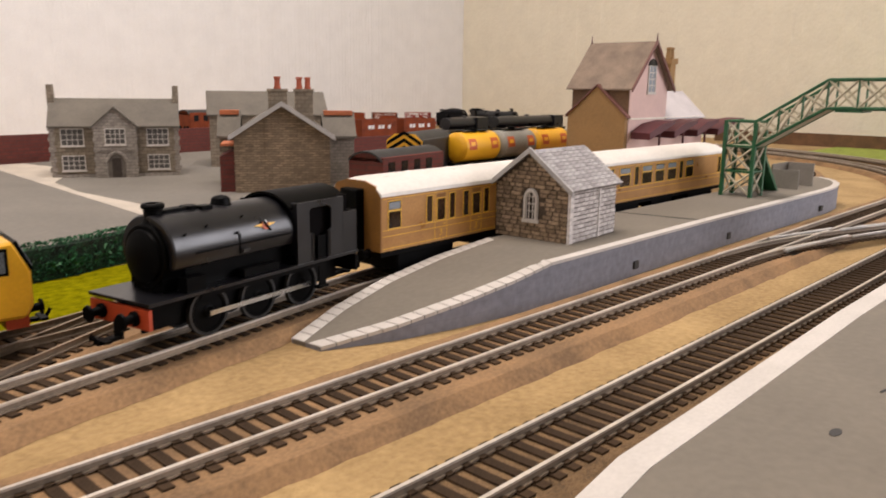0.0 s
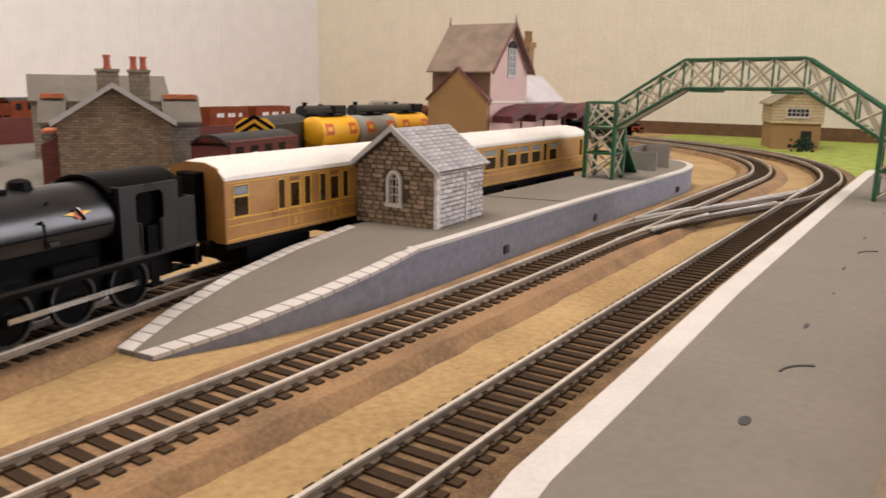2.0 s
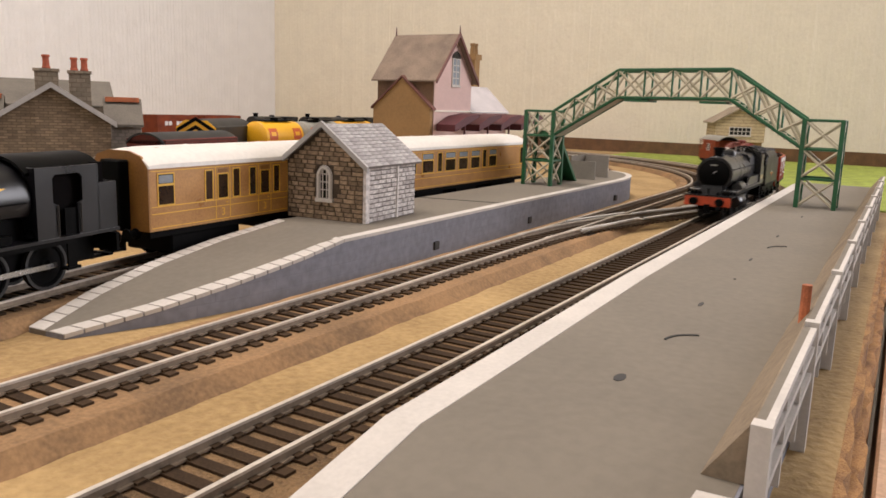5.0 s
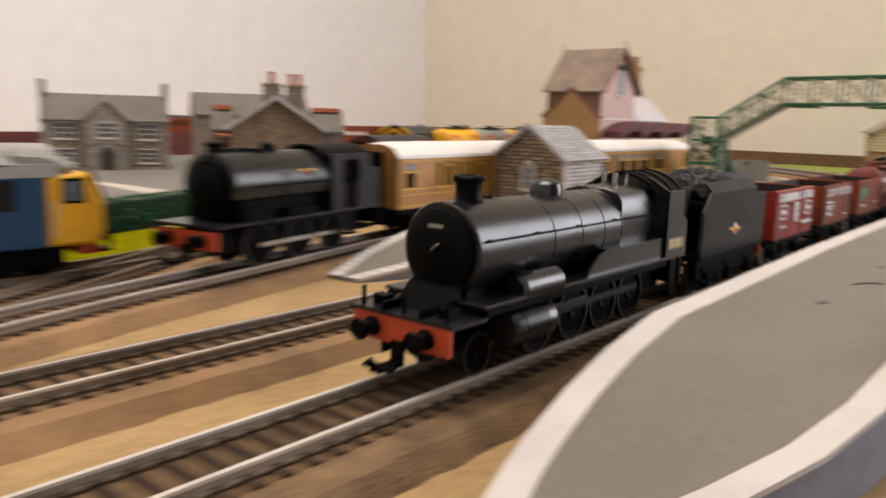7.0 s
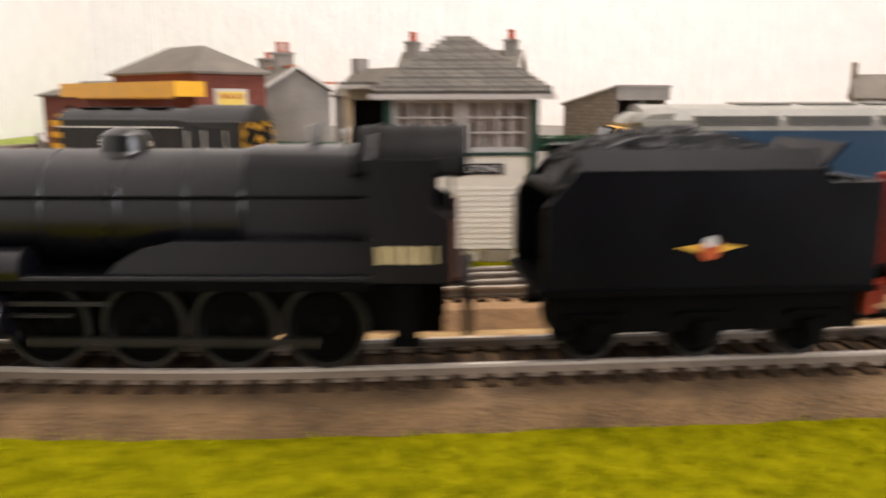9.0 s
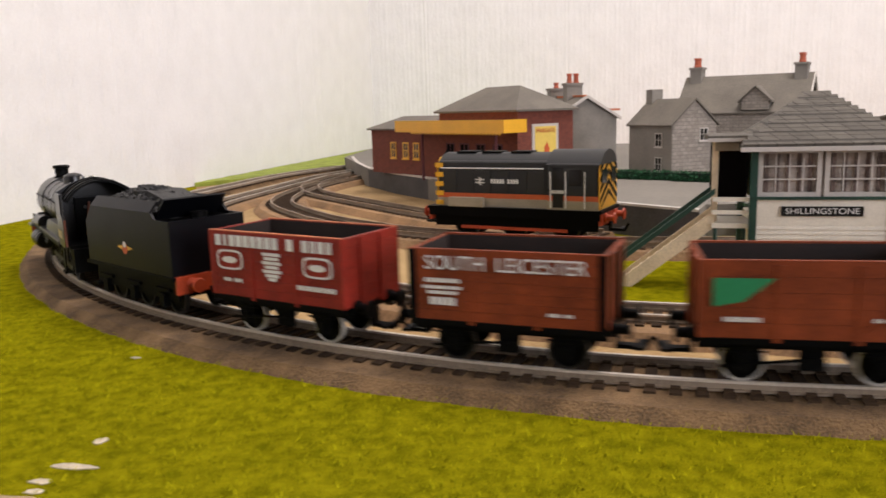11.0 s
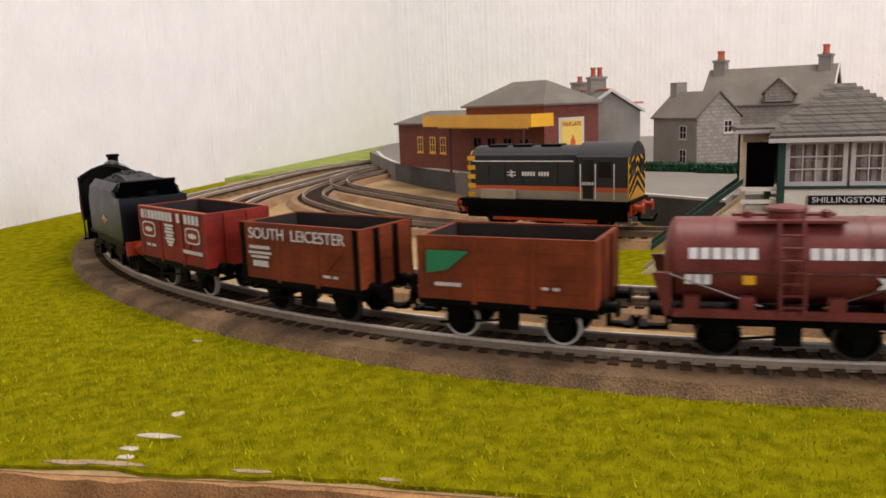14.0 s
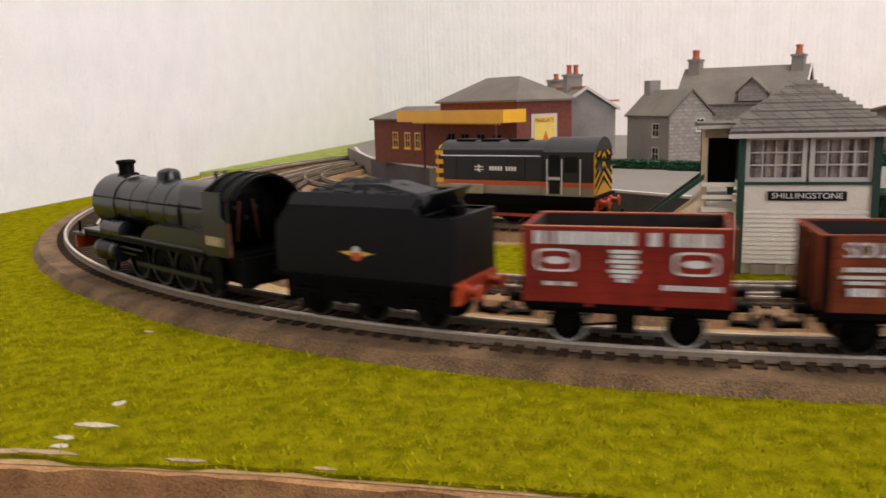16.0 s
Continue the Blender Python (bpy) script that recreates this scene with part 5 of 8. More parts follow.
for z in (1.0, 3.0):
    sash(vh2, 1.3, z, 0.8, 1.0, P(0, -2.8, 0), M["white"], M["pane"], 2, 2, 0.08)
sash(vh2, 0.3, 3.4, 0.7, 0.9, P(3.06, 0, 0, 90), M["white"], M["pane"], 2, 2, 0.08)
part("chimney", B(-3.0, -2.1, -1.1, 0.0, 4.5, 7.2), M["render"], vh2)
vh = thing("house", "tall grey rendered house with white bargeboards and orange roof tiles", "house", P(-2.8, 62.6, ZP, -62))
part("wall", gable_walls(bmesh.new(), -4.5, 4.5, -3.4, 3.4, 0, 4.75, 6.75, "x"), M["render"], vh, "plain grey rendered walls")
gable_roof(vh, -4.5, 4.5, -3.4, 3.4, 4.75, 6.75, M["houseroof"], "x", 0.25, 0.14)
for s in (-1, 1):
    part("bargeboard", PR([(s * 3.75, 4.5), (0, 6.72), (0, 7.02), (s * 3.75, 4.8)], "x", 4.75, 4.9), M["white"], vh, "white bargeboard")
part("ridge_tiles", B(-4.4, 4.4, -0.2, 0.2, 6.85, 7.05), M["ridge"], vh, "orange ridge tiles")
chimney(vh, 1.5, 0, 5.5, 8.3, 1.0, 1.7, M["render"], 2, "y", 0.95)
chimney(vh, -2.5, 0, 5.5, 7.9, 1.0, 1.7, M["render"], 1, "y", 0.6)
part("roof", B(-2.0, 2.0, 3.0, 5.2, 5.4, 5.6), M["ridge"], vh, "orange tiled side roof")

shed = thing("goods_shed", "grey open fronted shed with a sloping roof", "shed", P(28.35, 54.6, yard_z(33), 18))
part("side_wall", PR([(0.4, 0), (9.4, 0), (9.4, 3.5), (0.4, 5.05)], "x", 0.25, 0.45), M["greystone"], shed, "brownish side wall")
part("back_wall", B(0.45, 5.6, 9.2, 9.4, 0, 3.45), M["greystone"], shed)
part("side_wall", PR([(0.4, 0), (9.4, 0), (9.4, 3.5), (0.4, 5.05)], "x", 5.6, 5.8), M["greystone"], shed)
part("roof", PR([(-0.1, 5.1), (9.7, 3.42), (9.7, 3.6), (-0.1, 5.32)], "x", 0.0, 6.05), M["render"], shed, "flat grey sloping roof")
part("fascia", B(0.1, 5.95, 0.0, 0.16, 3.95, 5.1), M["render"], shed, "grey fascia board")
part("post", B(2.85, 3.15, 0.2, 0.4, 0, 3.95), M["render"], shed)
# black panel before the back wall paints the shed's inner shade
part("interior", B(0.5, 5.55, 8.9, 9.1, 0, 3.3), M["dark"], shed, "black panel standing for the shade inside")

# ---- red brick station on the curved platform ----
st1 = thing("station_building", "red brick station with hipped slate roof and yellow canopy", "station", P(-7.3, 45.1, ZP + 0.3, -43))


def hipped(parent, x0, x1, y0, y1, z, zr, mat, over=0.35):
    bm = bmesh.new()
    x0, x1, y0, y1 = x0 - over, x1 + over, y0 - over, y1 + over
    r = (y1 - y0) / 2
    ym = (y0 + y1) / 2
    lo = [bm.verts.new(p) for p in ((x0, y0, z), (x1, y0, z), (x1, y1, z), (x0, y1, z))]
    mid = [bm.verts.new((v.co.x, v.co.y, z + 0.16)) for v in lo]
    a, b = bm.verts.new((x0 + r, ym, zr)), bm.verts.new((x1 - r, ym, zr))
    bm.faces.new(lo[::-1])
    for i in range(4):
        bm.faces.new((lo[i], lo[(i + 1) % 4], mid[(i + 1) % 4], mid[i]))
    bm.faces.new((mid[0], mid[1], b, a))
    bm.faces.new((mid[1], mid[2], b))
    bm.faces.new((mid[2], mid[3], a, b))
    bm.faces.new((mid[3], mid[0], a))
    return part("roof", bm, mat, parent, "hipped slate roof")


part("wall", B(-5.2, 5.2, -3.0, 3.0, -0.3, 5.4), M["brick"], st1, "red brick main block")
hipped(st1, -5.2, 5.2, -3.0, 3.0, 5.4, 7.5, M["houseroof"])
part("wing_wall", B(-17.7, -5.2, -2.6, 2.2, -0.3, 3.9), M["brick"], st1, "low red brick wing")
hipped(st1, -17.7, -4.8, -2.6, 2.2, 3.9, 5.2, M["houseroof"])
part("canopy", B(-8.9, 6.2, -5.2, -3.0, 4.35, 4.5), M["yellow"], st1, "yellow platform canopy")
part("canopy_fascia", B(-8.9, 6.2, -5.3, -5.2, 3.85, 4.85), M["yellow"], st1, "yellow canopy fascia")
part("canopy_fascia", B(6.2, 6.3, -5.3, -3.0, 3.85, 4.85), M["yellow"], st1, "yellow canopy end")
bm = bmesh.new()
for k in range(31):
    x = -6.4 + k * 0.4
    prism(bm, [(x, 3.85), (x + 0.36, 3.85), (x + 0.18, 3.68)], "y", -5.3, -5.22)
part("canopy_valance", bm, M["yellow"], st1, "saw tooth valance")
for x in (-13.6, -11.4, -9.6):
    sash(st1, x, 2.0, 0.75, 1.3, P(0, -2.6, 0), M["yellow"], M["pane"], 2, 2, 0.12)
for x in (-3.6, -1.6, 0.6, 2.8):
    sash(st1, x, 1.9, 1.0, 1.7, P(0, -3.0, 0), M["maroon"], M["dark"], 2, 2, 0.12)
for s in (-1, 1):
    part("canopy_post", R((s * 5.0, -5.0, -0.3), (s * 5.0, -5.0, 4.36), 0.12, 8), M["maroon"], st1)
pos = part("poster_frame", B(5.2, 5.26, -1.5, 1.3, 1.3, 4.4), M["white"], st1, "white poster border")
part("poster", B(5.26, 5.29, -1.25, 1.05, 1.5, 4.2), M["poster"], pos, "yellow seaside poster")
lettering("MARGATE", 0.5, M["red"], pos, P(5.31, -0.1, 3.85, 90, 90), width=2.0)
part("poster_motif", PR([(-0.3, 1.7), (0.15, 1.7), (0.3, 2.4), (0.0, 3.0), (-0.25, 2.5)], "x", 5.29, 5.31), M["orange"], pos, "small orange motif")

# ---- signal box ----
sb = thing("signal_box", "white boarded signal box with green posts and grey slate roof", "signal box", P(9.75, 12.6, 0.0, -3))
W, D = 5.3, 4.6
part("base", B(-W / 2 + 0.1, W / 2 - 0.1, 0.1, D - 0.1, 0, 3.1), M["clap"], sb, "cream boarded base")
for k in range(12):
    z = 0.55 + k * 0.2
    part("board", PR([(-0.06, z), (0.06, z), (0.06, z + 0.2), (0.0, z + 0.2)], "x", -W / 2 + 0.1, W / 2 - 0.1), M["clap"], sb)
part("fascia", B(-W / 2, W / 2, -0.02, 0.08, 2.9, 4.0), M["clap"], sb, "plain cream board")
for x in (-1.6, -0.2, 1.4):
    part("plinth_pier", B(x - 0.5, x + 0.5, -0.1, 0.5, 0.0, 0.5), M["beige"], sb, "brick plinth pier")
part("window_sill", B(-W / 2 - 0.05, W / 2 + 0.05, -0.14, 0.1, 4.0, 4.12), M["sbgreen"], sb, "dark green sill")
for x in (-W / 2, W / 2):
    part("corner_post", B(x - 0.14, x + 0.14, -0.1, 0.2, 0, 6.1), M["sbgreen"], sb, "dark green corner post")
    part("corner_post", B(x - 0.14, x + 0.14, D - 0.2, D + 0.1, 0, 6.1), M["sbgreen"], sb, "dark green corner post")
part("upper_wall", B(-W / 2, W / 2, 0.25, D, 4.0, 6.1), M["clap"], sb, "cream upper walls")
part("interior", B(-W / 2 + 0.2, W / 2 - 0.2, 0.2, 0.26, 4.1, 6.0), M["curtain"], sb, "pale interior behind the glass")
for x in (-1.28, 1.28):
    fr = part("window_frame", B(x - 1.22, x + 1.22, 0.02, 0.1, 4.12, 4.3), M["white"], sb, "white window frame")
    part("window_frame", B(x - 1.22, x + 1.22, 0.02, 0.1, 5.9, 6.05), M["white"], sb)
    for xx in (x - 1.13, x + 1.13):
        part("window_frame", B(xx - 0.09, xx + 0.09, 0.02, 0.1, 4.3, 5.9), M["white"], sb)
    for k in range(1, 4):
        part("glazing_bar", B(x - 1.05 + k * 0.525 - 0.025, x - 1.05 + k * 0.525 + 0.025, 0.04, 0.09, 4.3, 5.9), M["white"], fr)
    for k in range(1, 3):
        z = 4.3 + k * 1.6 / 3
        part("glazing_bar", B(x - 1.05, x + 1.05, 0.035, 0.095, z - 0.03, z + 0.03), M["white"], fr)
    bm = bmesh.new()
    for k in range(5):
        box(bm, x - 0.95 + k * 0.42, x - 0.8 + k * 0.42, 0.17, 0.2, 4.3, 5.9)
    part("curtain", bm, M["leverbrown"], sb, "brown shapes behind the glass", kind="stuff")
hipped(sb, -W / 2, W / 2, 0, D, 6.1, 8.35, M["slate"], 0.55)
bm = bmesh.new()
nrow = 13
for k in range(nrow):
    u = k / nrow
    z = 6.27 + u * 2.05
    inset = u * (D / 2 + 0.55)
    x0, x1, y0 = -W / 2 - 0.55 + inset, W / 2 + 0.55 - inset, -0.55 + inset
    prism(bm, [(y0 - 0.02, z), (y0 + 0.24, z + 0.19), (y0 + 0.24, z + 0.24), (y0 - 0.05, z + 0.05)], "x", x0, x1)
part("slate_course", bm, M["slate"], sb, "raised slate courses", kind="stuff")
part("gutter", B(-W / 2 - 0.62, W / 2 + 0.62, -0.66, -0.52, 6.02, 6.2), M["white"], sb, "white gutter")
part("gutter", B(W / 2 + 0.52, W / 2 + 0.66, -0.6, D + 0.6, 6.02, 6.2), M["white"], sb, "white gutter")
sign = part("name_board", B(-1.55, 1.55, -0.1, -0.02, 3.32, 3.72), M["pane"], sb, "dark blue name board with white letters")
lettering("SHILLINGSTONE", 0.34, M["whiteletter"], sign, P(0, -0.115, 3.52, 0, 90), width=2.8)
# porch and stairs on the west side
TIMBER = material("cream_timber", (0.74, 0.60, 0.40), 0.7, 0, 0.12, 1.5)
# solid black block in place of the doorway's shade
part("porch", B(-W / 2 - 1.5, -W / 2 - 0.15, 0.9, 3.4, 4.0, 6.4), M["dark"], sb, "black block standing for the shaded doorway")
part("porch_wall", B(-W / 2 - 1.6, -W / 2 - 1.35, 0.8, 1.0, 2.9, 6.4), TIMBER, sb, "cream porch post")
part("porch_panel", B(-W / 2 - 1.5, -W / 2 - 0.1, 0.7, 0.8, 6.0, 6.5), M["beige"], sb, "cream porch lintel")
part("porch_roof", B(-W / 2 - 1.8, -W / 2 + 0.1, 0.4, 3.6, 6.45, 6.65), M["slate"], sb, "grey porch roof")
part("porch_trim", B(-W / 2 - 1.85, -W / 2 + 0.1, 0.32, 0.4, 6.4, 6.55), M["white"], sb, "thin white porch trim")
part("landing", B(-W / 2 - 1.6, -W / 2, 0.2, 2.6, 2.75, 2.95), M["clap"], sb, "cream landing")
for z in (3.35, 3.9):
    part("hand_rail", B(-W / 2 - 1.6, -W / 2 - 0.1, 0.1, 0.22, z, z + 0.17), M["clap"], sb, "cream handrail")
part("landing_leg", R((-W / 2 - 1.45, 0.3, 0), (-W / 2 - 1.45, 0.3, 2.8), 0.09, 6), M["sbgreen"], sb, "green landing leg")
part("landing_leg", R((-W / 2 - 0.3, 0.3, 0), (-W / 2 - 0.3, 0.3, 2.8), 0.09, 6), M["sbgreen"], sb, "green landing leg")
for y in (0.3, 1.7):
    part("stair_string", PR([(-W / 2 - 1.5, 3.5), (-W / 2 - 1.5, 2.75), (-W / 2 - 5.0, 0.0), (-W / 2 - 5.9, 0.0)], "y", y, y + 0.12), TIMBER, sb, "pale wooden stair string")
    part("stair_rail", PR([(-W / 2 - 1.5, 4.45), (-W / 2 - 1.5, 4.2), (-W / 2 - 5.4, 1.15), (-W / 2 - 5.4, 1.4)], "y", y, y + 0.12), M["sbgreen"], sb, "green stair handrail")
for k in range(11):
    x, z = -W / 2 - 1.7 - k * 0.34, 2.95 - k * 0.265
    part("stair_tread", B(x - 0.16, x + 0.16, 0.35, 1.75, z, z + 0.07), TIMBER, sb)

sb2 = thing("signal_box", "ochre brick signal box with tan boards and brown roof", "signal box", P(166.0, 12.7, 0.1, 20))
sb2.scale = (1.14, 1.14, 1.08)
part("base", B(-4.0, 4.0, -3.0, 3.0, 0, 3.6), M["ochre"], sb2, "ochre brick base")
part("upper_wall", gable_walls(bmesh.new(), -4.2, 4.2, -3.2, 3.2, 3.6, 6.4, 8.4, "x"), coursed("tan_boards", (0.56, 0.44, 0.27), (0.36, 0.27, 0.16), 9.0, 0.45, 0.05, 0.8, 0.01, 0.1), sb2, "tan boarded upper storey")
gable_roof(sb2, -4.2, 4.2, -3.2, 3.2, 6.4, 8.4, material("tan_felt_roof", (0.36, 0.29, 0.215), 0.9, 0, 0.15, 2.0), "x", 0.5, 0.2)
sash(sb2, 0, 5.1, 2.6, 1.0, P(-4.2, 0, 0, -90), M["white"], M["pane"], 5, 2, 0.12)
sash(sb2, -2.6, 5.1, 1.4, 1.0, P(0, -3.2, 0), M["white"], M["pane"], 3, 2, 0.12)
part("door", B(-4.08, -3.98, -1.9, -0.6, 0, 2.6), M["pane"], sb2, "dark blue door")
bm = bmesh.new()
rg = random.Random(2)
for k in range(60):
    p = Vector((rg.gauss(0, 1.0), rg.gauss(0, 0.8), abs(rg.gauss(0.8, 0.5))))
    bmesh.ops.create_icosphere(bm, subdivisions=1, radius=rg.uniform(0.15, 0.35), matrix=Matrix.Translation(p))
solo("bush", bm, M["hedge"], "small dark green foam bush by the signal box", "bush", m=P(158.5, 9.6, 0.1))
bm = bmesh.new()
for k in range(40):
    p = Vector((rg.gauss(0, 0.6), rg.gauss(0, 0.5), abs(rg.gauss(0.5, 0.3))))
    bmesh.ops.create_icosphere(bm, subdivisions=1, radius=rg.uniform(0.15, 0.3), matrix=Matrix.Translation(p))
solo("bush", bm, M["emerald"], "bright green foam bush at the platform's end", "bush", m=P(113.6, -4.6, 0.1))

# ---- hedges and boundary walls ----


FLOCK = bpy.data.materials.new("hedge_flock")
FLOCK.use_nodes = True
flock_nt = FLOCK.node_tree
flock_geo, flock_ramp = flock_nt.nodes.new("ShaderNodeNewGeometry"), flock_nt.nodes.new("ShaderNodeValToRGB")
flock_ramp.color_ramp.elements[0].color, flock_ramp.color_ramp.elements[1].color = (0.005, 0.045, 0.015, 1), (0.03, 0.15, 0.05, 1)
spark = flock_ramp.color_ramp.elements.new(0.93)
spark.color = (0.018, 0.125, 0.042, 1)
flock_ramp.color_ramp.elements[2].color = (0.16, 0.34, 0.18, 1)
flock_nt.links.new(flock_geo.outputs["Random Per Island"], flock_ramp.inputs[0])
flock_nt.links.new(flock_ramp.outputs[0], flock_nt.nodes["Principled BSDF"].inputs["Base Color"])
flock_nt.nodes["Principled BSDF"].inputs["Roughness"].default_value = 0.85


def hedge(line, h, w, base, label, seed):
    """A foam core under a coat of small flock leaves."""
    rs = np.random.RandomState(seed)
    core = bmesh.new()
    vs = []
    for (xa, ya), (xb, yb) in zip(line, line[1:]):
        L = math.hypot(xb - xa, yb - ya)
        n = int(L * 420)
        dx, dy = (xb - xa) / L, (yb - ya) / L
        u, a = rs.uniform(-0.02, 1.02, n), rs.uniform(-0.35, math.pi + 0.35, n)
        swell = 1.0 + 0.10 * np.sin(u * L * 2.1 + seed) + 0.06 * np.sin(u * L * 5.3)
        o, z = w * np.cos(a) * swell, np.clip(h * (0.42 + 0.58 * np.sin(a)) * (0.9 + 0.1 * swell), 0.02, None)
        low = rs.uniform(0, 1, n) < 0.45
        z = np.where(low, rs.uniform(0.02, 0.5, n) * h, z)
        o = np.where(low, np.sign(o) * w * swell, o)
        c = np.stack([xa + (xb - xa) * u - dy * o, ya + (yb - ya) * u + dx * o, base + z], 1)
        vs.append((c[:, None, :] + rs.normal(0, 0.075, (n, 3, 3))).reshape(-1, 3))
        nn = Vector((-dy, dx, 0)) * w * 0.88
        q = [Vector((xa, ya, 0)) - nn, Vector((xb, yb, 0)) - nn, Vector((xb, yb, 0)) + nn, Vector((xa, ya, 0)) + nn]
        prism(core, [(v.x, v.y) for v in q], "z", base, base + h * 0.86)
    vs = np.concatenate(vs)
    ob = solo("hedge", core, M["hedge"], label, "hedge")
    me = bpy.data.meshes.new("leaf_flock")
    me.from_pydata((vs * CM).tolist(), [], np.arange(len(vs)).reshape(-1, 3).tolist())
    me.materials.append(FLOCK)
    leaves = new("leaf_flock", me)
    leaves.parent = ob
    tagged(leaves, "dark emerald flock leaves with pale flecks", kind="stuff")
    return ob


hedge([(9, 27.2), (16, 27.6), (26, 28.6), (36, 29.4), (46, 30.7), (54, 33.6)], 2.0, 0.45, 0.03, "dark green flocked foam hedge along the yard's edge", 1)
hedge([(-1, 45.5), (9, 40.8), (14, 40.2)], 0.75, 0.3, 2.0, "low dark green hedge beside the platform yard", 2)
hedge([(15, 45), (26, 43.5), (31, 47)], 1.2, 0.35, 1.95, "low dark green hedge in front of the shed", 3)
solo("boundary_wall", PR([(44, 82.6), (98, 88.6), (98, 89.2), (44, 83.2)], "z", 0, 4.2), M["brickwall"], "low maroon brick paper wall at the yard's back", "wall", "structure")
solo("boundary_wall", B(93, 108, 65.4, 66.0, 0, 3.7), M["brickwall"], "maroon brick paper retaining wall before the stored wagons", "wall", "structure")
sheet("rear_terrace", [(84, 66.0), (160, 66.0), (160, 75), (84, 75)], 1.3, M["dirt"], "raised brown terrace under the rear yard track", "terrace", 1.3)
sheet("yard_terrace", [(66.5, 32.8), (74, 32.8), (86, 33.6), (104, 34.2), (128, 34.6), (128, 40.5), (66.5, 40.5)], 0.92, M["dirt"], "low brown terrace under the yard tracks", "terrace", 0.92)
solo("boundary_wall", B(188, 188.6, -11, 60, 0, 2.4), material("brown_fence", (0.16, 0.085, 0.04), 0.9, 0, 0.2, 2.0), "low brown fence strip along the east wall", "fence", "structure")
sheet("road", [(40, 84), (50.6, 60), (52.4, 44), (54, 38), (58, 41), (57, 56), (58, 64), (64, 74), (62, 84)], 1.02 + 0.02, material("pale_road", (0.52, 0.46, 0.38), 0.9, 0, 0.08, 3.0), "pale road strip across the grey yard", "road", 0.05)
solo("stone_chip", B(73.6, 74.4, 8.3, 8.7, 0, 0.35), M["cork"], "loose brown cork chip by the platform", "chip", bevel=0.12)

# ---- rolling stock; local x forward, z up from the rail head ----
WHEELS = {}


def wheel_ring(bm, y, ra, rb, w, n):
    ring = []
    for i in range(n):
        t = 2 * math.pi * i / n
        ring.append([bm.verts.new((math.cos(t) * q, y + o, math.sin(t) * q)) for q, o in ((ra, -w), (rb, -w), (rb, w), (ra, w))])
    for i in range(n):
        a, b = ring[i], ring[(i + 1) % n]
        for k in range(4):
            bm.faces.new((a[k], a[(k + 1) % 4], b[(k + 1) % 4], b[k]))


def wheelset(parent, x, r, mat, tyre=None, gauge=0.82):
    """Two dished wheels on an axle, turning about their own centre."""
    ob = part("wheelset", R((0, -gauge, 0), (0, gauge, 0), 0.1, 6), mat, parent, "axle with two wheels", at=P(x, 0, r))
    for s in (-1, 1):
        y = s * gauge
        bm = turned(bmesh.new(), (0, y - 0.08, 0), (0, 1, 0), [(0.05, 0.02), (0.0, r * 0.2), (0.02, r * 0.26), (0.05, r * 0.3), (0.055, r * 0.74), (0.0, r * 0.8), (0.0, r * 0.89), (0.16, r * 0.89), (0.16, r * 0.8), (0.105, r * 0.74), (0.11, r * 0.3), (0.14, r * 0.26), (0.16, r * 0.2), (0.11, 0.02)], 24)
        part("wheel", bm, mat, ob, "dished wheel")
        bm = bmesh.new()
        wheel_ring(bm, y, r * 0.88, r, 0.1, 24)
        part("tyre", bm, tyre or M["steel"], ob)
    WHEELS.setdefault(parent.name, []).append((ob, x, r))
    return ob


def buffers(parent, x, s, beam=None, z=1.38, hw=1.55, headr=0.3, head=None):
    if beam:
        part("buffer_beam", B(min(x, x - s * 0.14), max(x, x - s * 0.14), -hw, hw, z - 0.35, z + 0.35), beam, parent, "buffer beam")
    for y in (-0.9, 0.9):
        bm = bmesh.new()
        turned(bm, (x, y, z), (s, 0, 0), [(0, 0.26), (0.1, 0.26), (0.14, 0.17), (0.5, 0.14), (0.5, headr), (0.58, headr * 0.9)], 12)
        part("buffer", bm, head or beam or M["matt"], parent, "round buffer")
    bm = bmesh.new()
    box(bm, min(x, x + s * 0.9), max(x, x + s * 0.9), -0.16, 0.16, 0.55, 0.68)
    box(bm, min(x + s * 0.6, x + s * 0.85), max(x + s * 0.6, x + s * 0.85), -0.45, 0.45, 0.62, 0.72)
    rod(bm, (x + s * 0.85, 0, 0.62), (x + s * 1.05, 0, 0.95), 0.07, 5)
    box(bm, min(x, x + s * 0.1), max(x, x + s * 0.1), -0.2, 0.2, 0.55, 1.2)
    part("coupling", bm, M["matt"], parent, "black tension lock coupling")


def text_bars(parent, lengths, h, mat, side, x, y, z, pitch=None, lw=0.7):
    """Writing as plain bars of its size, one for each letter; 0 leaves a space."""
    pitch = pitch or h * 0.82
    n = len(lengths)
    bm = bmesh.new()
    for i, l in enumerate(lengths):
        if not l:
            continue
        c = (i - (n - 1) / 2) * pitch
        w = pitch * lw * l / 2
        box(bm, c - w, c + w, -h / 2, h / 2, 0, 0.012)
    return part("lettering", bm, mat, parent, "writing shown as plain bars", at=SIDE[side](x, y, z))


